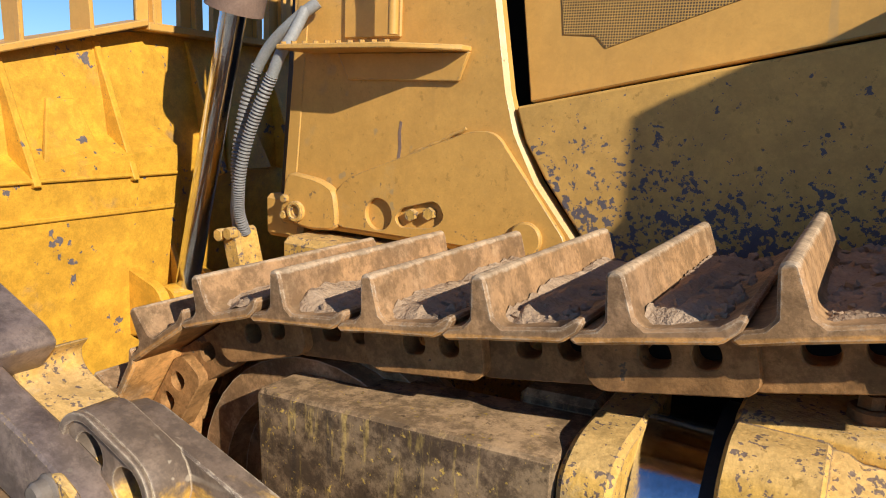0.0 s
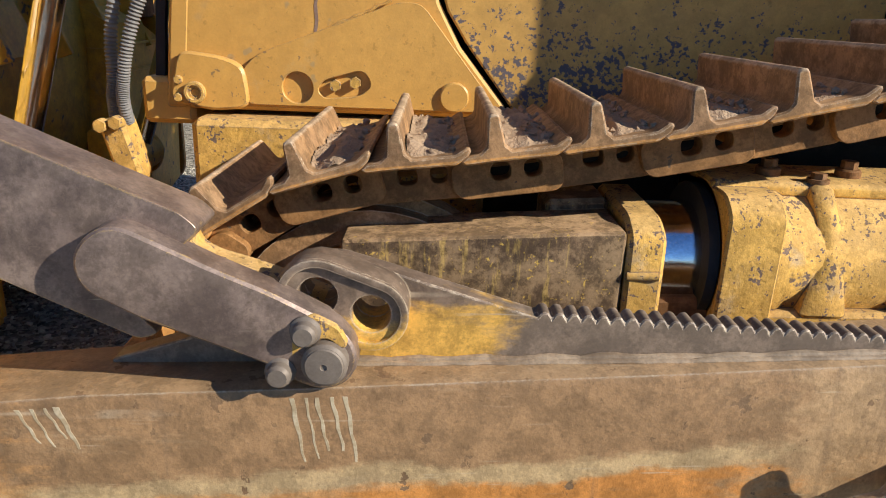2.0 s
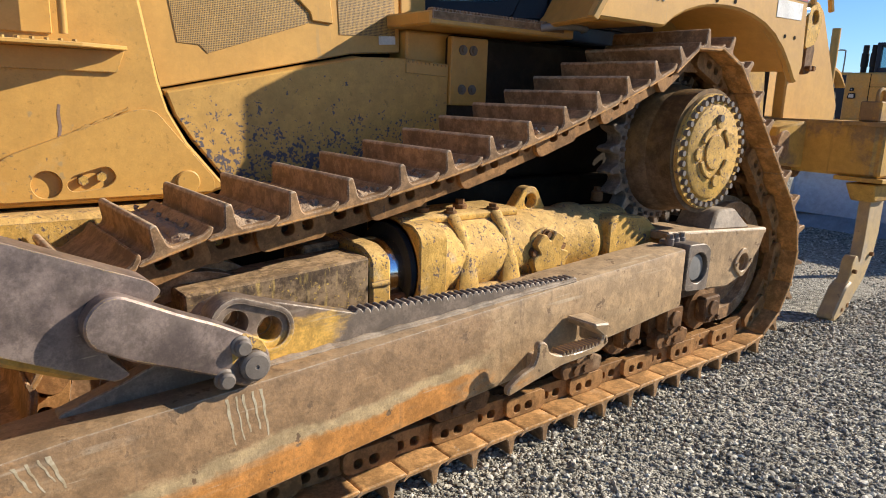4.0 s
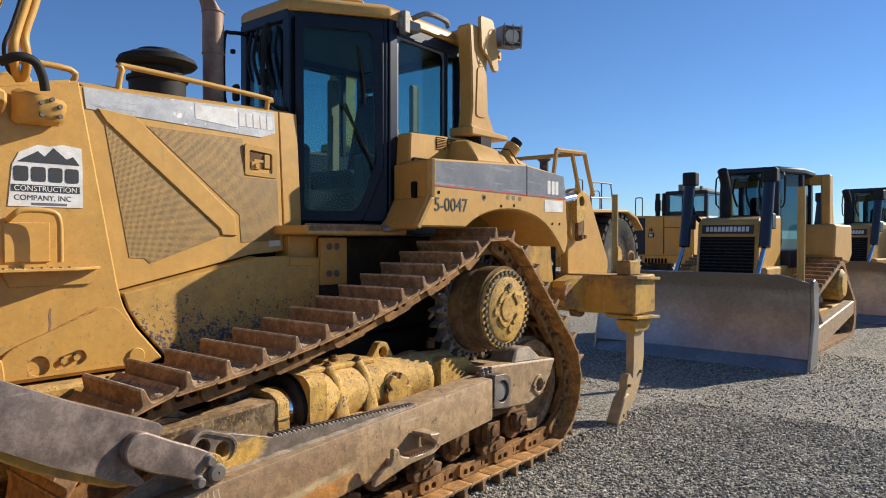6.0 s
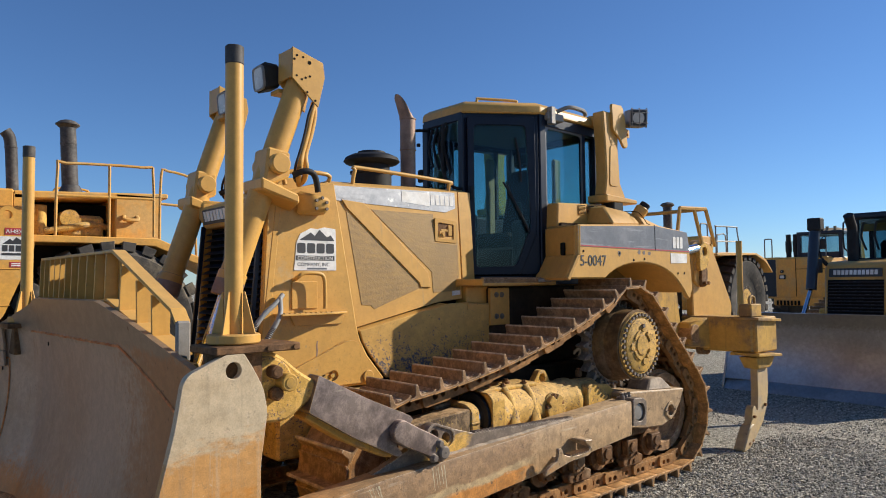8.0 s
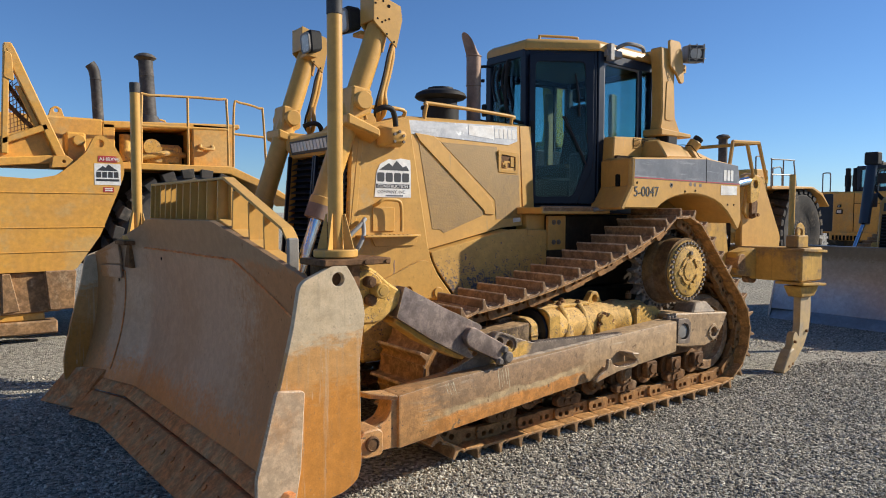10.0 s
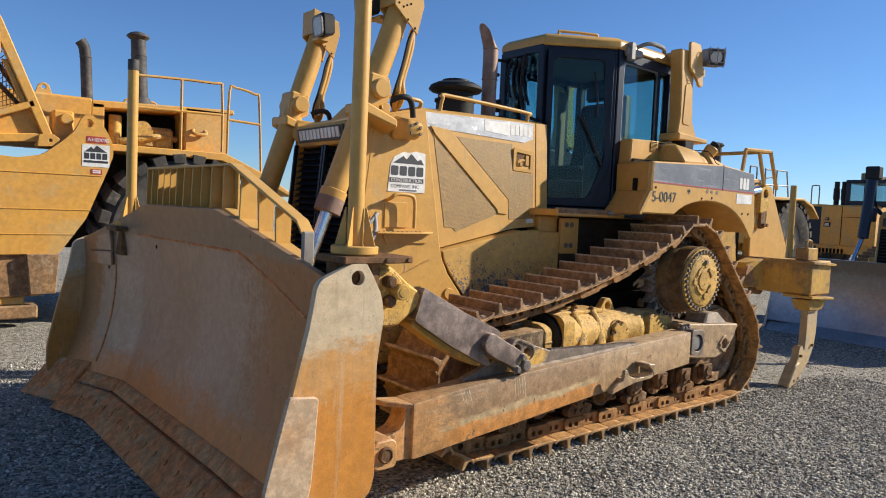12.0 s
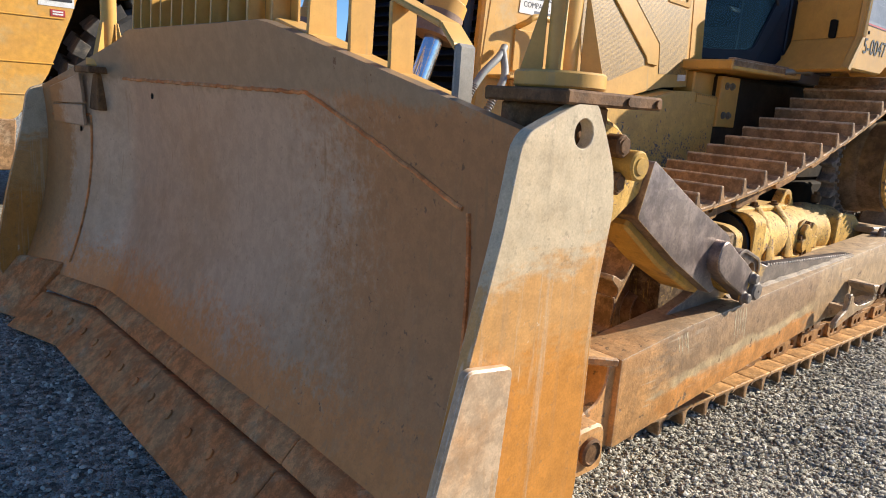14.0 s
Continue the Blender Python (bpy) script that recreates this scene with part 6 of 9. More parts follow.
    bm.faces.new(lo[::-1])
    bm.faces.new(up)
    e._take(bm, 0)
    part("exhaust_pipe", e, STACK, dozer, "weathered brown exhaust stack")


build_body()


# ---- lift cylinders on the radiator guard ----
def build_lift(o):
    y = o * 0.60
    top, piv, low = Vector((-2.57, y, 3.20)), Vector((-2.795, y, 2.557)), Vector((-3.085, o * 0.545, 1.70))
    s = Shape()
    ax = (low - top).normalized()
    s.cyl(top, low, 0.082, n=32)
    s.cyl(low - ax * 0.16, low, 0.092, n=32, bevel=0.005)
    cyl_ = part("lift_cylinder", s, YEL, dozer, "yellow hydraulic lift cylinder" if o < 0 else "")
    b = Shape()
    b.cyl(low - ax * 0.10, low + ax * 0.002, 0.094, n=32)
    part("gland", b, STACK, cyl_)
    h = Shape()
    cheek = [(-2.69, 3.363), (-2.455, 3.292), (-2.441, 3.19), (-2.493, 2.977), (-2.692, 3.151)]
    for ys_ in (-0.10, 0.086):
        h.prism(cheek, y + ys_, y + ys_ + 0.014, "y", 0.003)
    h.prism([(-2.69, 3.357), (-2.455, 3.286), (-2.46, 3.27), (-2.675, 3.335), (-2.675, 3.16), (-2.692, 3.16)], y - 0.09, y + 0.09, "y", 0.003)
    hd = part("cylinder_head", h, YEL, cyl_)
    bt = Shape()
    for k, (x, z) in enumerate(((-2.657, 3.308), (-2.676, 3.279), (-2.61, 3.303), (-2.562, 3.274), (-2.659, 3.17), (-2.621, 3.15), (-2.592, 3.166), (-2.559, 3.18), (-2.579, 3.069), (-2.517, 3.02))):
        bt.cyl((x, y - 0.099, z), (x, y - 0.102, z), 0.013 if k == 3 else 0.008, n=10)
        bt.cyl((x, y + 0.099, z), (x, y + 0.102, z), 0.008, n=10)
    tagged(part("bolt_holes", bt, DARK, hd), kind="stuff")
    r = Shape()
    r.cyl(low, Vector((-3.425, o * 0.50, 0.69)), 0.043, n=24)
    part("rod", r, CHROME, cyl_, "shiny chromed piston rod")
    e = Shape()
    e.cyl((-3.43, o * 0.50 - 0.09, 0.66), (-3.43, o * 0.50 + 0.09, 0.66), 0.075, n=24, bevel=0.006)
    for dy in (-0.12, 0.12):
        e.prism(rounded([(-3.60, 0.52), (-3.40, 0.56), (-3.36, 0.66), (-3.40, 0.74), (-3.60, 0.80)], 0.04), o * 0.50 + dy - 0.02, o * 0.50 + dy + 0.02, "y", 0.006)
    part("rod_eye", e, YEL_BACK, cyl_)
    t = Shape()
    t.cyl((piv.x, y - 0.15, piv.z), (piv.x, y + 0.15, piv.z), 0.068, n=24, bevel=0.008)
    t.hull([(piv.x + dx, y + dy, piv.z + dz) for dx, dz in ((-0.10, -0.16), (0.09, -0.08), (0.09, 0.09), (-0.07, 0.11)) for dy in (-0.10, 0.10)], 0.015)
    t.hull([(-2.93, y - 0.14, 2.46), (-2.66, y - 0.14, 2.36), (-2.66, y - 0.14, 2.30), (-2.93, y - 0.14, 2.38), (-2.93, y + 0.14, 2.46), (-2.6, y + 0.14, 2.36), (-2.6, y + 0.14, 2.25), (-2.93, y + 0.14, 2.38)], 0.012)
    part("trunnion", t, YEL, cyl_)
    w = Shape()
    w.hull([(-2.85, 0.45 * o, 2.24), (-2.60, 0.45 * o, 2.24), (-2.85, 0.45 * o, 2.42), (-2.6, 0.45 * o, 2.42), (-2.88, y, 2.35), (-2.70, y, 2.33), (-2.88, y, 2.45), (-2.7, y, 2.44)], 0.02)
    part("carrier", w, YEL, cyl_)
    # work lamp on top
    l = Shape()
    yl = y - o * 0.20
    tip = Matrix.Translation((-2.72 if o < 0 else -2.64, yl, 3.21)) @ Matrix.Rotation(radians(-6), 4, "Y") @ Matrix.Scale(0.92, 4)
    l.hull([tip @ Vector(v) for v in ((-0.07, -0.095, -0.11), (-0.07, 0.095, -0.11), (-0.07, -0.095, 0.10), (-0.07, 0.095, 0.10), (0.06, -0.08, -0.085), (0.06, 0.08, -0.085), (0.07, -0.08, 0.09), (0.07, 0.08, 0.09))], 0.018)
    lamp = part("work_lamp", l, BLACK, cyl_, "black rubber-cased work lamp with a wide pale lens" if o < 0 else "")
    g = Shape()
    g.prism(rounded([(-0.078, -0.092), (0.078, -0.092), (0.078, 0.07), (-0.078, 0.07)], 0.045, 4), -0.078, -0.066, "x", 0.003, m=tip)
    part("lens", g, LAMP, lamp)
    g = Shape()
    g.prism(rounded([(-0.088, -0.102), (0.088, -0.102), (0.088, 0.08), (-0.088, 0.08)], 0.045, 4), -0.084, -0.066, "x", 0.002, holes=[rounded([(-0.074, -0.088), (0.074, -0.088), (0.074, 0.066), (-0.074, 0.066)], 0.043, 4)], m=tip)
    part("bezel", g, BARE, lamp)
    g = Shape()
    g.box(-2.70, -2.60, min(yl, y - o * 0.08), max(yl, y - o * 0.08), 3.085, 3.115, 0.004)
    part("lamp_bracket", g, YEL, lamp)
    # hydraulic hoses and pipes beside the cylinder
    for k, (dx, dy, mt, r_) in enumerate(((0.0, -0.035, YEL, 0.021), (0.045, 0.0, YEL, 0.021), (-0.03, -0.06, BLACK, 0.009))):
        q = Shape()
        q.tube([(-2.49 + dx * 0.5, y + dy, 3.02), (-2.515 + dx, y + dy, 2.93), (-2.545 + dx, y + dy, 2.80), (-2.585 + dx, y + dy, 2.66), (-2.60 + dx * 1.5, y + dy, 2.57), (-2.56 + dx, y + 0.06, 2.50), (-2.52, y + 0.12, 2.47)], r_, 12)
        part("hose", q, mt, cyl_)
    q = Shape()
    q.tube([(-2.66, y - 0.05, 2.50), (-2.60, y - 0.09, 2.53), (-2.53, y - 0.09, 2.52), (-2.49, y - 0.07, 2.46), (-2.475, y - 0.06, 2.40)], 0.021, 12)
    part("hose", q, BLACK, cyl_)
    if o < 0:
        runs = ([(-2.905, -0.62, 1.52), (-2.964, -0.62, 1.39), (-3.0, -0.62, 1.24), (-3.005, -0.62, 1.12), (-3.015, -0.615, 1.06), (-3.02, -0.60, 0.99)],
                [(-2.805, -0.66, 1.49), (-2.861, -0.66, 1.396), (-2.909, -0.66, 1.30), (-2.943, -0.66, 1.20), (-2.965, -0.65, 1.115), (-2.975, -0.64, 1.06), (-2.98, -0.61, 0.99)])
        ends = ([(-2.70, -0.58, 1.70), (-2.76, -0.61, 1.65), (-2.85, -0.62, 1.58), (-2.912, -0.62, 1.505)],
                [(-2.73, -0.60, 1.68), (-2.745, -0.64, 1.60), (-2.77, -0.66, 1.55), (-2.81, -0.66, 1.48)])
        for run, end in zip(runs, ends):
            q = Shape()
            q.tube(run, lambda u: 0.017 + 0.0028 * math.sin(u * 2 * math.pi * 58), 12, 64)
            sleeve = part("sleeved_hose", q, SLEEVE, cyl_, "hydraulic hose in a grey spring sleeve")
            q = Shape()
            q.tube(end, 0.017, 12)
            part("hose_end", q, HOSE, sleeve)
        c = Shape()
        c.hull([(x, yy, z) for x, z in ((-3.06, 0.995), (-2.985, 1.015), (-2.94, 0.85), (-2.95, 0.80), (-3.005, 0.785)) for yy in (-0.65, -0.55)], 0.012)
        for px_, pz in ((-3.04, 0.985), (-2.995, 0.995), (-2.99, 0.81), (-2.955, 0.815)):
            c.cyl((px_, -0.64, pz), (px_, -0.675, pz), 0.022, n=6, bevel=0.003)
        part("hose_clamp", c, YEL_DIRT, cyl_)


build_lift(-1)
build_lift(1)


# ---- cab ----
def build_cab():
    """A six-sided cab: narrow front window, doors turned outwards, straight rear sides."""
    N_, M_, R_ = (-0.76, 0.27), (-0.18, 0.66), (0.78, 0.60)
    plan = [(N_[0], -N_[1]), (M_[0], -M_[1]), (R_[0], -R_[1]), R_, M_, N_]
    grow = lambda k, dx=0.0: [(x * 1.0 + (0.02 - x * 0.0 if x > 0 else -0.02) * k + dx, y * (1 + 0.05 * k)) for x, y in plan]
    base = Shape()
    base.prism(plan, 1.74, 1.83, "z", 0.01)
    cab = part("cab", base, CABC, dozer, "dark blue operator cab with tinted windows")
    floor_box = Shape()
    floor_box.box(-0.95, 0.75, -0.5, 0.5, 1.30, 1.735, 0.01)
    part("cab_base", floor_box, YEL, cab)

    def post(a, b, w=0.07):
        fr = Shape()
        a, b = Vector(a), Vector(b)
        fr.hull([p + Vector((dx, dy, 0)) for p in (a, b) for dx in (-w / 2, w / 2) for dy in (-w / 2, w / 2)], 0.008)
        part("pillar", fr, CABC, cab)

    for o in (-1, 1):
        post((-0.74, o * 0.25, 1.83), (-0.74, o * 0.25, 3.28), 0.075)
        post((-0.145, o * 0.63, 1.83), (-0.145, o * 0.63, 3.30), 0.085)
        post((0.735, o * 0.57, 1.83), (0.735, o * 0.57, 3.28), 0.08)
        post((0.515, o * 0.595, 2.45), (0.515, o * 0.595, 3.26), 0.05)
        sd = Shape()
        sd.hull([(x, o * y + dy, z) for x, y in ((-0.10, 0.625), (0.74, 0.575)) for dy in (-0.03, 0.03) for z in (1.83, 2.45)], 0.006)
        part("side_panel", sd, CABC, cab)
        hd = Shape()
        hd.hull([(x, o * y + dy, z) for x, y in ((-0.15, 0.635), (0.76, 0.58)) for dy in (-0.035, 0.035) for z in (3.19, 3.28)], 0.006)
        hd.hull([(x, o * y + dy, z) for x, y in ((-0.74, 0.25), (-0.15, 0.635)) for dy in (-0.035, 0.035) for z in (3.24, 3.29)], 0.006)
        part("header", hd, CABC, cab)
    fp = Shape()
    fp.box(-0.78, -0.70, -0.27, 0.27, 1.83, 2.60, 0.008)
    part("front_panel", fp, CABC, cab)
    fp = Shape()
    fp.box(-0.78, -0.70, -0.27, 0.27, 3.22, 3.30, 0.008)
    part("front_header", fp, CABC, cab)
    rb = Shape()
    rb.box(0.72, 0.78, -0.57, 0.57, 1.83, 2.30, 0.008)
    part("rear_panel", rb, CABC, cab)
    rb = Shape()
    rb.box(0.72, 0.78, -0.57, 0.57, 3.18, 3.28, 0.008)
    part("rear_header", rb, CABC, cab)
    rf = Shape()
    rf.hull([(x, y, 3.285) for x, y in grow(1.0)] + [(x, y, 3.36) for x, y in grow(0.8)] + [(x * 0.94, y * 0.92, 3.405) for x, y in plan], 0.012)
    roof = part("roof", rf, YEL, cab, "yellow cab roof")
    rr = Shape()
    rr.tube([(-0.62, -0.30, 3.36), (-0.61, -0.30, 3.425), (-0.58, -0.31, 3.435), (-0.26, -0.42, 3.445), (-0.23, -0.43, 3.43), (-0.22, -0.43, 3.37)], 0.013)
    part("roof_rail", rr, YEL, roof)
    hl = Shape()
    hl.prism([(x * 0.93, y * 0.92) for x, y in plan], 3.245, 3.28, "z", 0.004)
    part("headliner", hl, INK, cab)

    # glazing
    def pane(pts, nm="window_pane"):
        g = Shape()
        g.slab(pts, 0.006, 0)
        ob = part(nm, g, GLASS, cab)
        ob.visible_shadow = False
        return ob

    for o in (-1, 1):
        yl = lambda x: o * (0.63 - 0.055 * (x + 0.1) / 0.85)
        pane([(x, yl(x), z) for x, z in ((-0.09, 2.46), (0.49, 2.46), (0.49, 3.18), (-0.09, 3.18))])
        pane([(x, yl(x), z) for x, z in ((0.545, 2.46), (0.69, 2.46), (0.69, 3.18), (0.545, 3.18))])
        gs = Shape()
        skew = Matrix(((1, 0, 0, 0), (-o * 0.0647, 1, 0, o * 0.6235), (0, 0, 1, 0), (0, 0, 0, 1)))
        ring_out = rounded([(-0.105, 2.43), (0.52, 2.43), (0.52, 3.215), (-0.105, 3.215)], 0.07, 5)
        ring_in = rounded([(-0.07, 2.47), (0.485, 2.47), (0.485, 3.175), (-0.07, 3.175)], 0.06, 5)
        gs.prism(ring_out, o * 0.004, o * 0.022, "y", 0.004, holes=[ring_in], m=skew)
        part("window_frame", gs, RIM, cab)
        # door turned between the front and middle pillars
        d = Vector((M_[0] - N_[0], o * (M_[1] - N_[1]), 0)).normalized()
        n = Vector((-d.y, d.x, 0)) if o > 0 else Vector((-d.y, d.x, 0))
        m = Matrix(((d.x, n.x, 0, N_[0]), (d.y, n.y, 0, o * N_[1]), (0, 0, 1, 0), (0, 0, 0, 1)))
        outer = [(0.035, 1.835), (0.50, 1.835), (0.65, 2.20), (0.65, 3.255), (0.035, 3.25)]
        inner = [(0.095, 1.90), (0.465, 1.91), (0.60, 2.26), (0.565, 3.175), (0.09, 3.175)]
        ds = Shape()
        ds.prism(rounded(outer, 0.03, 3), o * -0.01, o * 0.035, "y", 0.006, holes=[rounded(inner, 0.05, 4)], m=m)
        door = part("door", ds, CABC, cab, "tall glazed cab door in a dark frame" if o < 0 else "")
        g = Shape()
        g.prism(rounded(inner, 0.05, 4), o * 0.008, o * 0.014, "y", 0, m=m)
        gp = part("door_pane", g, GLASS, door)
        gp.visible_shadow = False
        low = Shape()
        low.prism([(0.50, 1.835), (0.68, 1.835), (0.68, 3.255), (0.652, 3.255), (0.652, 2.20)], o * -0.02, o * 0.02, "y", 0.003, m=m)
        part("corner_panel", low, CABC, cab)
        h = Shape()
        h.prism(rounded([(0.045, 2.50), (0.08, 2.50), (0.08, 2.62), (0.045, 2.62)], 0.01, 2), o * 0.03, o * 0.06, "y", 0.006, m=m)
        part("door_handle", h, BLACK, door)
        if o < 0:
            D = lambda u, z: m @ Vector((u, -0.05, z))
            w = Shape()
            w.tube([D(0.585, 2.20), D(0.53, 2.32), D(0.44, 2.50), D(0.35, 2.66)], 0.010, 8)
            w.tube([D(0.50, 2.36), D(0.375, 2.66)], 0.007, 8, 0)
            part("wiper", w, BLACK, door)
            w = Shape()
            w.tube([D(0.465, 3.06), D(0.50, 2.86), D(0.51, 2.66)], 0.009, 8)
            part("wiper_blade", w, BLACK, door)
    pane([(-0.752, -0.215, 2.60), (-0.752, 0.215, 2.60), (-0.752, 0.215, 3.22), (-0.752, -0.215, 3.22)])
    pane([(0.75, -0.53, 2.3), (0.75, 0.53, 2.3), (0.75, 0.53, 3.18), (0.75, -0.53, 3.18)])
    # wipers against the front window, mirror rail and grab handle
    for k in range(4):
        w = Shape()
        w.tube([(-0.79, 0.12 - 0.07 * k, 3.20), (-0.80, 0.16 - 0.07 * k, 3.02), (-0.80, 0.10 - 0.08 * k, 2.84 - 0.03 * k)], 0.012, 8)
        part("front_wiper", w, BLACK, cab)
    mr = Shape()
    mr.tube([(-0.78, 0.20, 3.20), (-0.90, 0.22, 3.19), (-0.95, 0.23, 3.14), (-0.95, 0.23, 2.72), (-0.90, 0.22, 2.66), (-0.78, 0.20, 2.66)], 0.014)
    mr.box(-0.90, -0.86, 0.16, 0.22, 2.70, 2.82, 0.012)
    mr.box(-0.93, -0.90, 0.16, 0.19, 3.03, 3.06, 0.004)
    part("mirror_rail", mr, BLACK, cab)
    hb = Shape()
    hb.tube([(-0.79, -0.08, 3.22), (-0.83, -0.08, 3.16), (-0.84, -0.08, 2.80), (-0.82, -0.17, 2.64), (-0.78, -0.26, 2.60)], 0.015)
    part("grab_handle", hb, BLACK, cab)
    # inside: seat, console and levers
    s = Shape()
    s.box(-0.20, 0.30, -0.26, 0.26, 2.10, 2.24, 0.04)
    s.hull([(0.18, -0.24, 2.2), (0.18, 0.24, 2.2), (0.30, -0.24, 2.2), (0.30, 0.24, 2.2), (0.30, -0.2, 2.92), (0.30, 0.2, 2.92), (0.40, -0.2, 2.90), (0.40, 0.2, 2.90)], 0.04)
    s.box(0.30, 0.40, -0.14, 0.14, 2.94, 3.10, 0.03)
    part("seat", s, BLACK, cab)
    c = Shape()
    c.box(-0.70, -0.50, -0.20, 0.20, 1.84, 2.40, 0.03)
    c.box(-0.25, 0.35, -0.50, -0.34, 1.84, 2.34, 0.03)
    c.cyl((-0.18, -0.42, 2.34), (-0.22, -0.42, 2.50), 0.022, 0.03)
    for k in range(4):
        c.cyl((-0.10 + 0.05 * k, -0.44, 2.34), (-0.10 + 0.05 * k, -0.44, 2.37), 0.014)
    c.cyl((-0.56, -0.12, 2.40), (-0.58, -0.12, 2.50), 0.02)
    c.cyl((-0.58, 0.1, 2.40), (-0.60, 0.1, 2.48), 0.03)
    part("console", c, INK, cab)
    for y, x in ((0.30, 0.1), (0.42, -0.5), (-0.1, 0.68)):
        q = Shape()
        q.box(x, x + 0.12, y, y + 0.05, 2.2, 3.05, 0.02)
        part("trim_panel", q, SEATC, cab)


build_cab()


def build_rear(o):
    """Step, tank with its wheel arch, console box and roof post on one side."""
    Y = o * 1.20
    # step beside the cab
    s = Shape()
    s.box(-1.03, -0.12, min(o * 0.30, o * 0.78), max(o * 0.30, o * 0.78), 1.738, 1.797, 0.008)
    st = part("cab_step", s, YEL, dozer, "yellow cab step with a rusty serrated edge" if o < 0 else "")
    e = Shape()
    e.box(-1.02, -0.20, min(o * 0.775, o * 0.785), max(o * 0.775, o * 0.785), 1.762, 1.796, 0.002)
    for k in range(40):
        x = -1.02 + 0.02 * k
        e.prism([(x, 1.795), (x + 0.016, 1.795), (x + 0.008, 1.808)], o * 0.785, o * 0.74, "y", 0)
    part("tread", e, RUST, st)
    h = Shape()
    h.tube([(-0.36, o * 0.78, 1.775), (-0.31, o * 0.83, 1.785), (-0.20, o * 0.85, 1.79), (-0.10, o * 0.83, 1.79), (-0.06, o * 0.78, 1.79)], 0.018)
    part("step_handle", h, BARE, st)
    q = Shape()
    q.prism([(-0.735, 1.40), (-0.50, 1.40), (-0.50, 1.72), (-0.735, 1.72)], o * 0.565, o * 0.53, "y", 0.005)
    sq = part("mount_plate", q, YEL, dozer)
    bt = Shape()
    for x in (-0.665, -0.60):
        for z in (1.475, 1.66):
            bt.lathe([(0.0, 0.0), (0.024, 0.0), (0.024, 0.008), (0.015, 0.010), (0.014, 0.02), (0.0, 0.02)], (x, o * 0.564, z), (0, o, 0), 16)
    tagged(part("bolts", bt, STEEL, sq), kind="stuff")
    # tank side with its arch over the sprocket
    arch = [(0.03, 1.79), (0.10, 1.835), (0.19, 1.873), (0.30, 1.903), (0.42, 1.922), (0.55, 1.93), (0.68, 1.928), (0.82, 1.91), (0.95, 1.88), (1.07, 1.832), (1.18, 1.765), (1.28, 1.68), (1.36, 1.595)]
    side = [(-0.34, 2.24), (-0.345, 1.996), (-0.485, 1.79)] + arch + [(1.40, 1.58), (1.45, 1.68), (1.41, 2.10), (1.36, 2.24), (0.80, 2.29)]
    f = Shape()
    f.prism(side, Y, Y - o * 0.05, "y", 0.012)
    tank = part("tank", f, YEL, dozer, "yellow rear tank with an arch over the track" if o < 0 else "")
    b = Shape()
    b.prism([(-0.08, 2.24), (-0.12, 1.98), (-0.26, 1.80), (0.02, 1.80), (0.15, 1.875), (0.38, 1.94), (0.62, 1.95), (0.9, 1.91), (1.2, 1.76), (1.34, 1.64), (1.40, 1.70), (1.40, 2.10), (1.35, 2.24), (0.80, 2.285)], o * 0.64, Y - o * 0.03, "y", 0.01)
    part("tank_body", b, YEL, tank)
    fr = Shape()
    fr.slab([(-0.34, Y, 2.238), (-0.345, Y, 1.99), (-0.17, o * 0.70, 1.99), (-0.17, o * 0.70, 2.238)], 0.03, 0.004, (-1, 0, 0))
    fr.slab([(-0.347, Y, 1.992), (-0.483, Y, 1.793), (-0.30, o * 0.70, 1.793), (-0.172, o * 0.70, 1.992)], 0.03, 0.004, (-1, 0, 0))
    part("front_face", fr, YEL, tank)
    sl = Shape()
    sl.prism(rounded([(o * 0.98, 1.99), (o * 1.02, 1.99), (o * 1.02, 2.10), (o * 0.98, 2.10)], 0.012, 2), -0.302, -0.24, "x", 0.001)
    part("slot", sl, DARK, tank)
    up = Shape()
    up.hull([(x, o * y, z) for x, y, z in ((-0.12, 0.66, 2.24), (-0.12, 0.80, 2.24), (-0.10, 0.66, 2.475), (-0.10, 0.795, 2.475), (0.62, 0.66, 2.28), (0.62, 0.80, 2.28), (0.62, 0.66, 2.50), (0.62, 0.795, 2.50))], 0.012)
    ub = part("console_box", up, YEL, tank)
    lv = Shape()
    for g in range(3):
        for k in range(7):
            z = 2.385 + 0.012 * k
            x = 0.18 + 0.135 * g
            lv.hull([(x, o * 0.795, z), (x + 0.11, o * 0.795, z), (x, o * 0.807, z), (x + 0.11, o * 0.807, z), (x + 0.01, o * 0.796, z + 0.009), (x + 0.10, o * 0.796, z + 0.009)], 0)
    tagged(part("louvre", lv, YEL, ub), kind="stuff")
    # Dark backing paints the shade between the louvre blades.
    bk = Shape()
    for g in range(3):
        bk.prism(rounded([(0.178 + 0.135 * g, 2.38), (0.292 + 0.135 * g, 2.38), (0.292 + 0.135 * g, 2.475), (0.178 + 0.135 * g, 2.475)], 0.01, 2), o * 0.797, o * 0.790, "y", 0)
    tagged(part("louvre_gap", bk, SHADED_GRIME, ub), kind="stuff")
    ft = Shape()
    ft.box(-0.10, 0.55, min(o * 0.80, o * 0.83), max(o * 0.80, o * 0.83), 2.262, 2.286, 0.003)
    for k in range(22):
        ft.box(-0.09 + 0.029 * k, -0.075 + 0.029 * k, min(o * 0.80, o * 0.834), max(o * 0.80, o * 0.834), 2.284, 2.294, 0)
    part("grip_strip", ft, SHADED_GRIME, ub)
    tp = Shape()
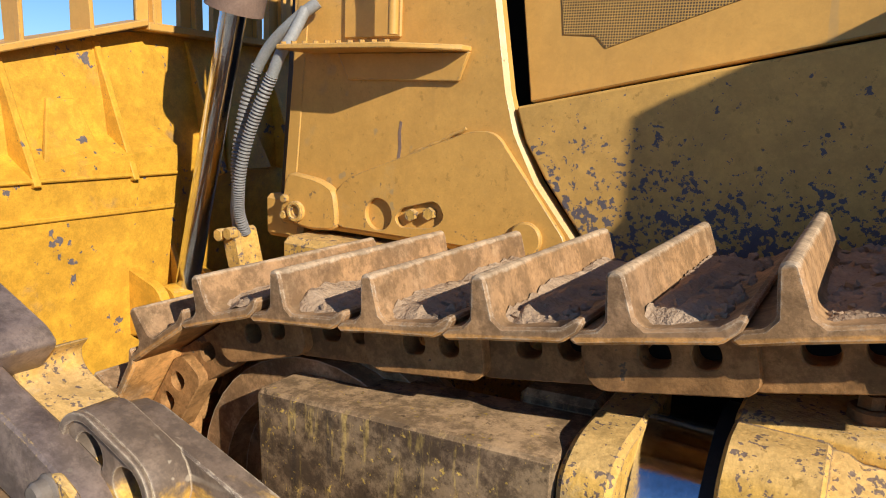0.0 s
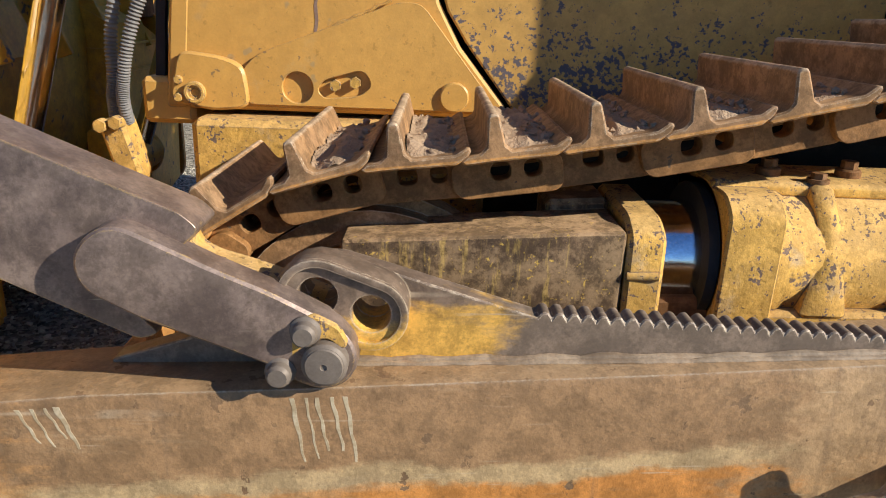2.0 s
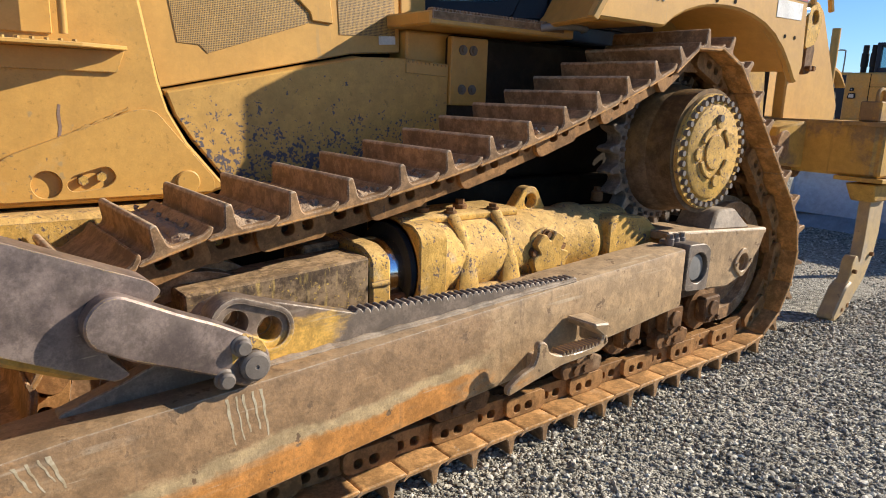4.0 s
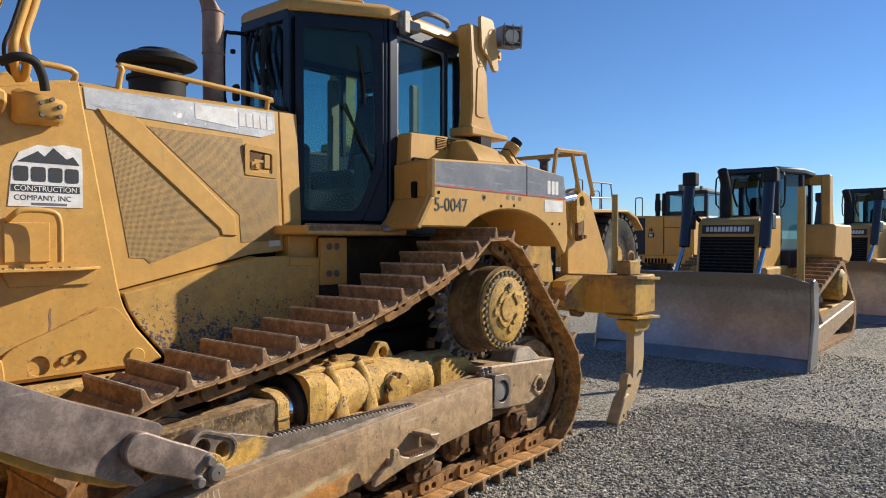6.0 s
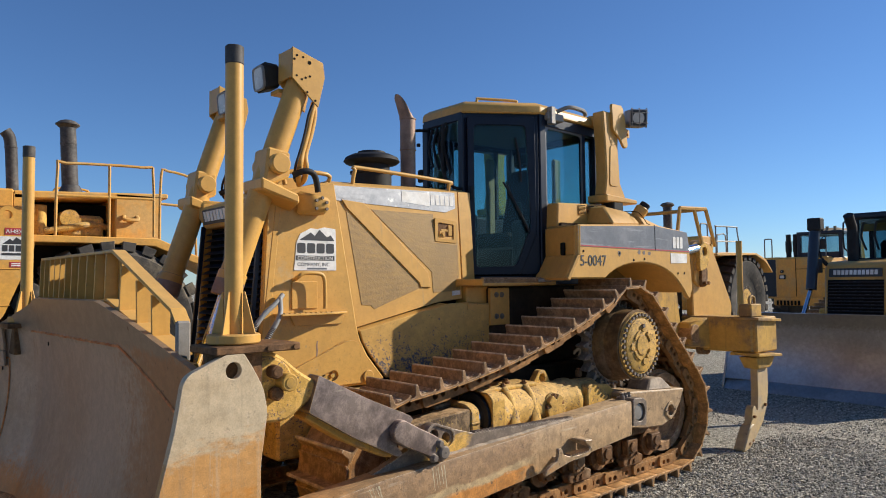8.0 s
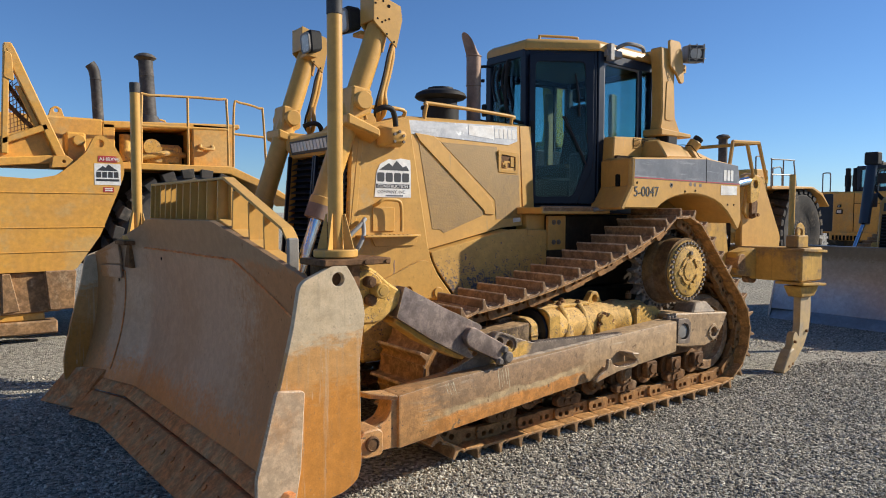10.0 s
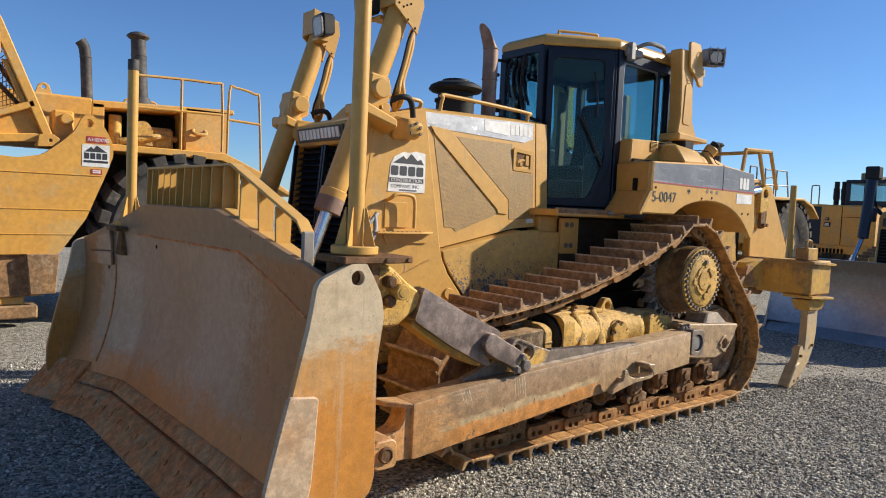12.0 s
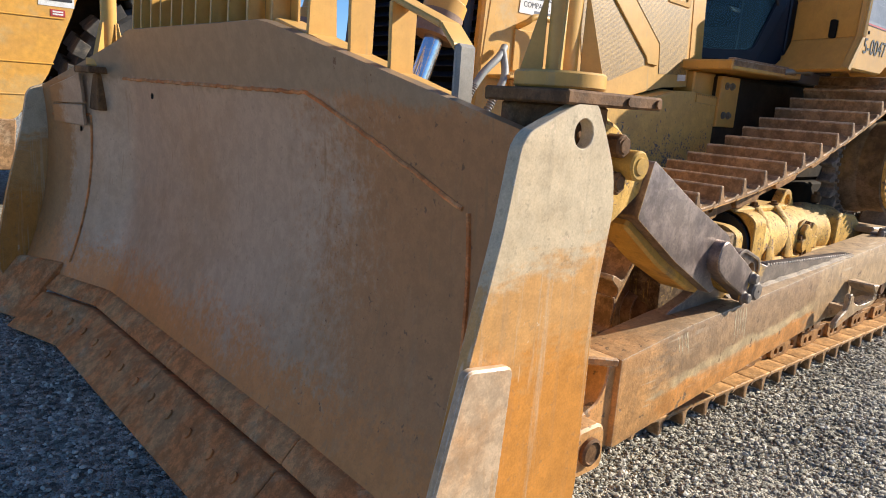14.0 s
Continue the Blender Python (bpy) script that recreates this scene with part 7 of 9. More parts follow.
    tp.hull([(-0.335, Y, 2.235), (0.80, Y, 2.28), (-0.11, o * 0.68, 2.27), (0.80, o * 0.64, 2.33), (-0.335, Y, 2.20), (0.8, Y, 2.2), (-0.11, o * 0.68, 2.2), (0.8, o * 0.64, 2.2)], 0.012)
    tp.hull([(0.30, o * 0.62, 2.30), (0.30, o * 1.10, 2.28), (0.36, o * 0.62, 2.47), (0.36, o * 0.95, 2.46), (0.80, o * 1.05, 2.30), (0.80, o * 0.62, 2.44), (0.8, o * 0.95, 2.42), (0.8, o * 0.62, 2.2)], 0.015)
    tp.hull([(0.80, o * 0.55, 2.25), (0.80, o * 1.12, 2.25), (0.82, o * 0.55, 2.42), (0.82, o * 1.0, 2.40), (1.34, o * 0.55, 2.2), (1.34, o * 1.10, 2.2), (1.34, o * 0.55, 2.31), (1.34, o * 1.0, 2.28)], 0.015)
    part("tank_top", tp, YEL, tank)
    # stripe, mark and number on the outside
    st2 = Shape()
    st2.prism([(-0.335, 2.06), (1.41, 2.04), (1.36, 2.235), (0.80, 2.275), (-0.335, 2.225)], Y + o * 0.003, Y, "y", 0)
    sp = part("stripe", st2, STRIPE, tank, "scratched dark stripe")
    if o < 0:
        rd = Shape()
        rd.prism([(-0.335, 2.062), (1.40, 2.042), (1.40, 2.052), (-0.335, 2.072)], Y - 0.0035, Y, "y", 0)
        part("red_line", rd, REDD, sp)
        mk = Shape()
        for x0 in (1.10, 1.165, 1.225):
            mk.prism(rounded([(x0, 2.075), (x0 + 0.048, 2.075), (x0 + 0.048, 2.185), (x0, 2.185)], 0.01, 2), Y - 0.0055, Y - 0.003, "y", 0)
        tagged(part("model_mark", mk, WHITE, sp), kind="stuff")
        lb = Shape()
        lb.prism([(1.06, 1.93), (1.35, 1.935), (1.35, 2.025), (1.06, 2.028)], Y - 0.003, Y, "y", 0)
        part("label", lb, WHITE, tank, "blank white label")
        lettering("5-0047", 0.128, SIDE(-0.318, Y - 0.0025, 1.898) @ Matrix.Rotation(radians(0.6), 4, "Z"), INK, tank, "fleet_number", 0.001)
    jn = Shape()
    jn.prism([(0.792, 2.046), (0.800, 2.046), (0.800, 2.276), (0.792, 2.276)], Y + o * 0.0045, Y, "y", 0)
    jn.tube([(0.796, o * 1.20, 2.28), (0.798, o * 1.12, 2.305), (0.80, o * 1.03, 2.42), (0.80, o * 0.85, 2.44)], 0.004, 6, 2)
    part("panel_joint", jn, DARK, tank)
    if o < 0:
        rp = random.Random(8)
        for x, z, r0 in ((0.235, 2.01, 0.030), (0.54, 2.025, 0.024), (0.61, 2.022, 0.022), (0.70, 2.018, 0.024)):
            q = Shape()
            q.prism([(x + r0 * rp.uniform(0.7, 1.25) * math.cos(a * 0.5236), z + r0 * rp.uniform(0.6, 1.0) * math.sin(a * 0.5236)) for a in range(12)], Y - 0.002, Y + 0.001, "y", 0)
            part("bare_patch", q, STEEL, tank, "bare spot where the paint has come off")
        for x, z in ((-0.27, 2.02), (0.235, 2.01), (1.185, 1.835), (1.30, 1.835), (0.45, 1.955), (0.62, 1.965)):
            q = Shape()
            q.cyl((x, Y + 0.001, z), (x, Y - 0.0035, z), 0.011, n=12)
            part("bolt_hole", q, DARK, tank)
    # filler neck and box behind
    fn = Shape()
    fn.cyl((0.86, o * 0.95, 2.36), (0.92, o * 1.0, 2.47), 0.06, 0.065, 20, 0.006)
    part("filler_neck", fn, YEL, tank)
    fc = Shape()
    fc.cyl((0.925, o * 1.003, 2.475), (0.945, o * 1.02, 2.51), 0.05, n=12, bevel=0.006)
    part("filler_cap", fc, BLACK, tank)
    bx = Shape()
    bx.box(0.62, 0.78, min(o * 0.72, o * 0.88), max(o * 0.72, o * 0.88), 2.43, 2.55, 0.012)
    part("junction_box", bx, BLACK, tank)
    # roof post with lamp
    p = Shape()
    Yp = o * 0.77
    p.prism([(0.10, 2.46), (0.60, 2.46), (0.60, 2.50), (0.10, 2.53)], Yp - o * 0.11, Yp + o * 0.12, "y", 0.01)
    p.prism([(0.15, 2.53), (0.50, 2.50), (0.40, 2.66), (0.375, 3.0), (0.40, 3.34), (0.14, 3.34), (0.17, 3.0), (0.18, 2.7)], Yp - o * 0.065, Yp + o * 0.065, "y", 0.012)
    p.prism(rounded([(0.24, 3.42), (0.42, 3.42), (0.46, 3.30), (0.50, 3.02), (0.44, 3.0), (0.36, 3.10), (0.26, 3.16)], 0.03, 3), Yp + o * 0.065, Yp + o * 0.095, "y", 0.006)
    p.box(0.22, 0.38, min(Yp - o * 0.7, Yp), max(Yp - o * 0.7, Yp), 3.22, 3.34, 0.015)
    post = part("roof_post", p, YEL, dozer, "yellow rollover post bolted behind the cab" if o < 0 else "")
    post.location = (0.40, 0, 0.06)
    rec = Shape()
    rec.prism(rounded([(0.22, 2.62), (0.36, 2.62), (0.335, 3.02), (0.24, 3.02)], 0.04, 4), Yp + o * 0.063, Yp + o * 0.072, "y", 0.003)
    part("pressing", rec, YEL, post)
    lx = 0.58
    ahead = Vector((-0.55, o * 0.83, -0.12)).normalized()
    aside = Vector((0, 0, 1)).cross(ahead).normalized()
    upward = ahead.cross(aside)
    lt = Matrix((aside, ahead, upward)).transposed().to_4x4()
    lt.translation = Vector((lx + 0.02, Yp + o * 0.13, 3.315))
    lm = Shape()
    lm.prism(rounded([(-0.088, -0.085), (0.088, -0.085), (0.088, 0.085), (-0.088, 0.085)], 0.014, 3), -0.10, 0.055, "y", 0.006, m=lt)
    lamp = part("work_lamp", lm, BARE, post, "square grey work lamp in a wire guard" if o < 0 else "")
    hp = Shape()
    hp.box(0.40, lx, Yp - 0.015, Yp + 0.015, 3.22, 3.29, 0.004)
    hp.prism(rounded([(lx - 0.10, 3.235), (lx + 0.06, 3.225), (lx + 0.06, 3.14), (lx - 0.02, 3.14)], 0.02, 2), Yp - 0.02, Yp + 0.02, "y", 0.004, holes=[circle(lx + 0.02, 3.17, 0.014, 10)])
    part("lamp_bracket", hp, YEL, post)
    bz = Shape()
    bz.prism(rounded([(-0.078, -0.075), (0.078, -0.075), (0.078, 0.075), (-0.078, 0.075)], 0.02, 3), 0.05, 0.060, "y", 0.003, holes=[circle(0, 0, 0.060, 24)], m=lt)
    part("bezel", bz, INK, lamp)
    ln = Shape()
    ln.lathe([(0.0, 0), (0.060, 0.0), (0.060, 0.004), (0.035, 0.010), (0.0, 0.012)], lt @ Vector((0, 0.052, 0)), ahead, 28)
    part("lens", ln, LAMP, lamp)
    gd = Shape()
    for u in (-0.075, 0.0, 0.075):
        gd.tube([lt @ Vector(v) for v in ((u, 0.05, -0.09), (u, 0.078, -0.08), (u, 0.078, 0.08), (u, 0.05, 0.09))], 0.004, 6, 2)
    for w in (-0.05, 0.05):
        gd.tube([lt @ Vector(v) for v in ((-0.09, 0.05, w), (-0.08, 0.076, w), (0.08, 0.076, w), (0.09, 0.05, w))], 0.004, 6, 2)
    part("wire_guard", gd, BARE, lamp)
    # bracket at the cab roof's rear corner
    br = Shape()
    br.box(-0.12, 0.10, min(o * 0.62, o * 0.72), max(o * 0.62, o * 0.72), 3.24, 3.31, 0.008)
    br.tube([(0.02, o * 0.70, 3.33), (0.10, o * 0.78, 3.37), (0.28, o * 0.80, 3.36), (0.34, o * 0.78, 3.33)], 0.02, 8)
    br.box(-0.10, -0.04, min(o * 0.68, o * 0.74), max(o * 0.68, o * 0.74), 3.20, 3.36, 0.006)
    part("roof_bracket", br, BARE, dozer, "bare metal lamp bracket on the cab roof" if o < 0 else "")


build_rear(-1)
build_rear(1)


def build_ripper():
    s = Shape()
    # frame plates behind the tank
    for y in (-0.62, 0.62):
        s.prism(rounded([(1.45, 0.9), (2.20, 1.0), (2.12, 1.45), (2.05, 1.9), (2.02, 2.15), (1.86, 2.22), (1.75, 2.10), (1.72, 1.5), (1.45, 1.4)], 0.05), y - 0.03, y + 0.03, "y", 0.012)
    s.box(1.40, 1.75, -0.7, 0.7, 0.9, 2.2, 0.02)
    fr = part("ripper_frame", s, YEL_RIP, dozer, "yellow ripper frame")
    # Coloured near black to stand for the shaded gap beside the tank.
    s = Shape()
    s.prism([(1.76, 1.0), (2.455, 1.0), (2.455, 2.02), (1.76, 2.12)], -0.50, 0.50, "y", 0.02)
    part("inner_frame", s, SHADED_GRIME, fr, "near-black steel between the towers, gap shade painted in")
    for y in (-0.58, 0.58):
        tw = Shape()
        tw.prism(rounded([(2.46, 2.16), (2.60, 2.24), (2.90, 2.20), (3.02, 2.02), (3.38, 1.46), (3.34, 1.22), (2.90, 1.10), (2.52, 0.98), (2.46, 1.4)], 0.06, 3), y - 0.045, y + 0.045, "y", 0.015)
        tw.prism(rounded([(2.46, 1.75), (2.52, 2.14), (2.62, 2.19), (2.76, 2.12), (2.72, 1.95), (2.66, 1.74), (2.56, 1.68)], 0.03, 3), y - 0.075, y + 0.075, "y", 0.012)
        tower = part("tower_plate", tw, YEL, fr)
        o = -1 if y < 0 else 1
        lg = Shape()
        lg.prism(rounded([(2.50, 1.86), (2.50, 2.12), (2.55, 2.20), (2.64, 2.21), (2.72, 2.14), (2.72, 2.02), (2.66, 1.90)], 0.05, 4), y + o * 0.075, y + o * 0.125, "y", 0.01, holes=[circle(2.61, 2.095, 0.052, 18)])
        part("lug", lg, YEL_DIRT, tower)
        lg = Shape()
        lg.prism(rounded([(2.56, 1.68), (2.56, 1.90), (2.65, 1.95), (2.70, 1.88), (2.68, 1.70)], 0.03, 3), y + o * 0.07, y + o * 0.11, "y", 0.008)
        for lx_ in (2.59, 2.655):
            lg.cyl((lx_, y + o * 0.10, 1.73), (lx_, y + o * 0.15, 1.73), 0.02, n=12, bevel=0.003)
        part("keeper", lg, RUST_DARK, tower)
        lg = Shape()
        lg.prism(rounded([(2.40, 0.93), (2.38, 1.12), (2.43, 1.24), (2.54, 1.28), (2.62, 1.20), (2.63, 1.04), (2.56, 0.92)], 0.05, 4), y + o * 0.10, y + o * 0.18, "y", 0.015, holes=[circle(2.51, 1.10, 0.045, 16)])
        part("clevis", lg, RUST_DARK, tower)
        for px_, pz in ((2.60, 2.09), (2.60, 1.78)):
            bo = Shape()
            bo.cyl((px_, y - 0.10, pz), (px_, y + 0.10, pz), 0.045, n=16, bevel=0.005)
            part("pin", bo, RUST_DARK, tower)
        tc = Shape()
        tc.cyl((1.60, y * 1.12, 1.98), (2.52, y * 1.12, 2.13), 0.055, n=20)
        part("top_cylinder_rod", tc, CHROME, fr)
    for y in (-0.72, 0.72):
        j = Shape()
        j.cyl((1.93, y - 0.09, 2.08), (1.93, y + 0.09, 2.08), 0.08, n=24, bevel=0.006)
        part("pivot", j, RUST, fr)
        j = Shape()
        j.cyl((2.18, y - 0.09, 1.18), (2.18, y + 0.09, 1.18), 0.10, n=24, bevel=0.006)
        part("pivot", j, RUST, fr)
        j = Shape()
        j.hull([(1.6, y - 0.06, 1.5), (1.6, y + 0.06, 1.5), (1.75, y - 0.06, 1.32), (1.75, y + 0.06, 1.32), (1.6, y - 0.06, 1.2), (1.6, y + 0.06, 1.2), (1.5, y - 0.06, 1.3), (1.5, y + 0.06, 1.3)], 0.02)
        part("pivot", j, RUST, fr)
    for y in (-0.5, 0.5):
        c = Shape()
        c.cyl((1.5, y, 1.98), (2.3, y, 1.45), 0.05, n=20)
        part("ripper_cylinder", c, CHROME, fr)
    g = Shape()
    for p0, p1 in (((2.10, 2.57), (2.66, 2.59)), ((2.40, 2.58), (2.56, 2.18)), ((2.66, 2.59), (2.86, 2.16)), ((2.10, 2.57), (2.02, 2.2))):
        g.tube([(p0[0], -0.70, p0[1]), (p1[0], -0.70, p1[1])], 0.022, 6, 0)
    g.tube([(2.66, -0.70, 2.59), (2.66, 0.70, 2.59)], 0.022, 6, 0)
    part("guard_rail", g, YEL, fr)
    b = Shape()
    b.prism([(2.42, 0.98), (2.78, 0.98), (2.78, 1.36), (2.42, 1.36)], -1.32, 1.32, "y", 0.02)
    for y in (-0.72, 0.72):
        b.hull([(2.1, y - 0.07, 1.05), (2.1, y + 0.07, 1.05), (2.1, y - 0.07, 1.3), (2.1, y + 0.07, 1.3), (2.45, y - 0.12, 1.0), (2.45, y + 0.12, 1.0), (2.45, y - 0.12, 1.35), (2.45, y + 0.12, 1.35)], 0.015)
    beam = part("ripper_beam", b, YEL_RIP, fr, "yellow ripper beam with a muddy front")
    h = Shape()
    h.box(2.44, 2.92, -1.36, -1.12, 0.98, 1.36, 0.015)
    h.prism([(2.40, 1.36), (2.95, 1.33), (2.95, 1.30), (2.40, 1.33)], -1.40, -1.08, "y", 0.004)
    h.prism([(2.40, 0.98), (2.95, 0.95), (2.95, 0.92), (2.40, 0.95)], -1.40, -1.08, "y", 0.004)
    h.hull([(2.46, -1.34, 0.93), (2.90, -1.34, 0.92), (2.54, -1.32, 0.80), (2.84, -1.32, 0.80), (2.46, -1.14, 0.93), (2.90, -1.14, 0.92), (2.54, -1.16, 0.80), (2.84, -1.16, 0.80)], 0.01)
    h.box(2.46, 2.70, -1.30, -1.16, 1.36, 1.50, 0.01)
    h.tube([(2.56, -1.23, 1.50), (2.56, -1.23, 1.56), (2.62, -1.23, 1.585), (2.68, -1.23, 1.56), (2.68, -1.23, 1.50)], 0.014, 8)
    part("shank_box", h, YEL_RIP, beam)
    k = Shape()
    pts = rounded([(2.60, 0.85), (2.84, 0.85), (2.84, 0.55), (2.80, 0.38), (2.70, 0.22), (2.50, 0.06), (2.36, -0.02), (2.26, -0.03), (2.24, 0.02), (2.36, 0.18), (2.44, 0.26), (2.46, 0.38), (2.52, 0.42), (2.58, 0.34), (2.60, 0.50)], 0.03, 3)
    k.prism(pts, -1.28, -1.20, "y", 0.012)
    sh = part("shank", k, RIPPER, beam, "dusty curved ripper shank")
    t = Shape()
    t.prism(rounded([(2.23, -0.04), (2.21, 0.0), (2.36, 0.20), (2.45, 0.24), (2.52, 0.12), (2.38, 0.0)], 0.02, 2), -1.30, -1.18, "y", 0.012)
    part("tip", t, RIPPER, sh)
    for x, z in ((2.42, 0.06), (2.34, 0.04), (2.48, 0.30), (2.74, 0.40)):
        bl = Shape()
        bl.cyl((x, -1.305, z), (x, -1.27, z), 0.016, n=10)
        part("pin", bl, RUST_DARK, sh)


build_ripper()


# ---- machines parked behind ----
def track_band(s, front, rear, top, y0, y1, r, rt, n=40):
    """A closed band of shoes round two idlers and a raised sprocket."""
    pts = []
    for i in range(9):
        a = math.pi * 1.5 - (math.pi * 0.92) * i / 8
        pts.append((front[0] + r * math.cos(a), front[1] + r * math.sin(a)))
    for i in range(7):
        a = radians(115) - radians(80) * i / 6
        pts.append((top[0] + rt * math.cos(a), top[1] + rt * math.sin(a)))
    for i in range(8):
        a = radians(30) - radians(120) * i / 7
        pts.append((rear[0] + r * math.cos(a), rear[1] + r * math.sin(a)))
    P = [Vector(p) for p in pts]
    inner = [((p.x - c.x) * 0.9 + c.x, (p.y - c.y) * 0.9 + c.y) for p in P for c in (sum(P, Vector((0, 0))) / len(P),)]
    s.prism([tuple(p) for p in P], y0, y1, "y", 0.0, holes=[inner])
    L_ = [(P[(i + 1) % len(P)] - P[i]).length for i in range(len(P))]
    tot = sum(L_)
    for k in range(n):
        d, i = tot * k / n, 0
        while d > L_[i]:
            d -= L_[i]
            i += 1
        a, b = P[i], P[(i + 1) % len(P)]
        p = a + (b - a) * d / L_[i]
        t = (b - a).normalized()
        m = Vector((-t.y, t.x))
        c = sum(P, Vector((0, 0))) / len(P)
        if m.dot(p - c) < 0:
            m = -m
        q = [p - t * 0.012, p + t * 0.012, p + t * 0.01 + m * 0.06, p - t * 0.01 + m * 0.06]
        s.prism([tuple(v) for v in q], y0, y1, "y", 0)


def far_dozer(name, label, m, group):
    """A smaller crawler dozer that faces -x; its blade's foot is the origin."""
    d = thing(name, label, "bulldozer", group=group)
    b = Shape()
    W = 1.52

    def face(u, v):
        y = -W + 2 * W * u
        k = v
        return (0.02 + 0.30 * k * (1 - k) * 1.4 + 0.10 * k * k - 0.10 * max(0, abs(y) - 1.05), y, 0.16 + (1.27 - 0.10 * max(0, (abs(y) - 1.15) / 0.37) - 0.16) * v)

    b.grid(face, 24, 14, 0.04)
    blade = part("blade", b, FAR_FACE, d, "bare steel blade shining grey-brown")
    e = Shape()
    e.hull([(x, y, z) for y in (-W, W) for x, z in ((-0.12, 0.0), (-0.08, 0.0), (0.0, 0.2), (0.05, 0.2))], 0.006)
    part("cutting_edge", e, FAR_FACE, blade)
    for o in (-1, 1):
        p = Shape()
        p.prism(rounded([(-0.12, 0.02), (0.30, 0.10), (0.34, 0.60), (0.30, 1.16), (0.12, 1.22), (0.02, 1.18), (0.10, 0.7)], 0.04, 2), o * W, o * (W + 0.04), "y", 0.006)
        part("end_plate", p, FAR_FACE, blade)
        ms = Shape()
        ms.cyl((0.22, o * 1.36, 1.1), (0.22, o * 1.36, 2.45), 0.05, n=16)
        ms.prism([(0.10, 1.1), (0.34, 1.1), (0.25, 1.5), (0.19, 1.5)], o * 1.36 - 0.02, o * 1.36 + 0.02, "y", 0.004)
        part("mast", ms, YEL, blade)
        a = Shape()
        a.prism([(0.25, 0.22), (0.5, 0.20), (3.0, 0.52), (3.0, 0.74), (0.5, 0.52), (0.25, 0.5)], o * 1.50, o * 1.34, "y", 0.015)
        part("push_arm", a, ARM, d)
        br = Shape()
        br.cyl((0.35, o * 1.42, 1.0), (1.0, o * 1.42, 0.5), 0.07, n=14)
        part("brace", br, BRACE, d)
        t = Shape()
        track_band(t, (1.35, 0.42), (4.1, 0.42), (3.3, 0.98), o * 0.76, o * 1.27, 0.42, 0.40)
        tr = part("track", t, RUST, d)
        tr["kind"] = "stuff"
        h = Shape()
        h.lathe([(0.0, 0.0), (0.26, 0.0), (0.26, 0.28), (0.20, 0.33), (0.0, 0.34)], (3.3, o * 0.98, 0.98), (0, o, 0), 28)
        part("final_drive", h, YEL_DIRT, d)
        for x in (1.35, 4.1):
            w = Shape()
            w.lathe([(0.0, -0.12), (0.12, -0.12), (0.30, -0.08), (0.33, -0.08), (0.33, 0.08), (0.30, 0.08), (0.12, 0.12), (0.0, 0.12)], (x, o * 1.02, 0.42), (0, 1, 0), 24)
            part("idler", w, RUST_DARK, d)
        f = Shape()
        f.prism([(1.5, 0.32), (4.0, 0.32), (3.9, 0.62), (1.7, 0.62)], o * 0.82, o * 1.16, "y", 0.02)
        part("roller_frame", f, YEL_DIRT, d)
        # dark lift cylinder with hoses and lamp
        c = Shape()
        y = o * 0.62
        c.cyl((1.42, y, 2.62), (1.20, y, 1.62), 0.085, n=18)
        c.box(1.28, 1.48, y - 0.09, y + 0.09, 1.9, 2.14, 0.015)
        lc = part("lift_cylinder", c, NAVY, d, "navy lift cylinder")
        r = Shape()
        r.cyl((1.20, y, 1.64), (0.62, y, 0.9), 0.035, n=14)
        part("rod", r, CHROME, lc)
        hs = Shape()
        for k in range(3):
            hs.tube([(1.46, y + 0.03 * k, 2.55), (1.56, y + 0.03 * k, 2.3), (1.62 + 0.06 * k, y - o * 0.06, 2.06), (1.75, y - o * 0.14, 2.0)], 0.018, 8)
        part("hose", hs, BLACK, lc)
        lp = Shape()
        lp.box(1.32, 1.50, y - 0.13, y + 0.09, 2.62, 2.84, 0.02)
        part("work_lamp", lp, BLACK, lc)
    g = Shape()
    g.prism([(1.30, 0.9), (1.42, 2.0), (1.55, 2.08), (2.62, 2.14), (2.62, 0.9)], -0.48, 0.48, "y", 0.03)
    hood = part("hood", g, YEL, d)
    gr = Shape()
    gr.slab([(1.30, -0.42, 1.12), (1.30, 0.42, 1.12), (1.385, 0.42, 1.78), (1.385, -0.42, 1.78)], 0.03, 0, (-1, 0, 0))
    grille = part("grille", gr, DARK, hood)
    for k in range(12):
        z = 1.15 + 0.053 * k
        x = 1.292 + 0.128 * (z - 1.12)
        s = Shape()
        s.box(x - 0.012, x + 0.012, -0.42, 0.42, z, z + 0.018, 0.002)
        part("grille_slat", s, CABC, grille)
    np_ = Shape()
    np_.slab([(1.375, -0.40, 1.83), (1.375, 0.40, 1.83), (1.40, 0.40, 1.97), (1.40, -0.40, 1.97)], 0.02, 0, (-1, 0, 0))
    plate = part("name_plate", np_, INK, hood)
    lb = Shape()
    for k in range(11):
        y = 0.33 - 0.062 * k
        lb.slab([(1.372, y, 1.865), (1.39, y, 1.94), (1.39, y - 0.045, 1.94), (1.372, y - 0.045, 1.865)], 0.01, 0, (-1, 0, 0))
    tagged(part("name_mark", lb, WHITE, plate), kind="stuff")
    x = Shape()
    x.cyl((1.95, 0.22, 2.1), (1.95, 0.22, 2.6), 0.085, n=20)
    x.tube([(1.95, 0.22, 2.58), (1.94, 0.22, 2.68), (1.86, 0.22, 2.80), (1.80, 0.22, 2.88)], 0.08, 16)
    part("exhaust_pipe", x, BLACK, d)
    c = Shape()
    c.box(2.62, 4.0, -0.62, 0.62, 1.25, 1.55, 0.02)
    cab = part("cab", c, CABC, d, "black operator cab with glass all round")
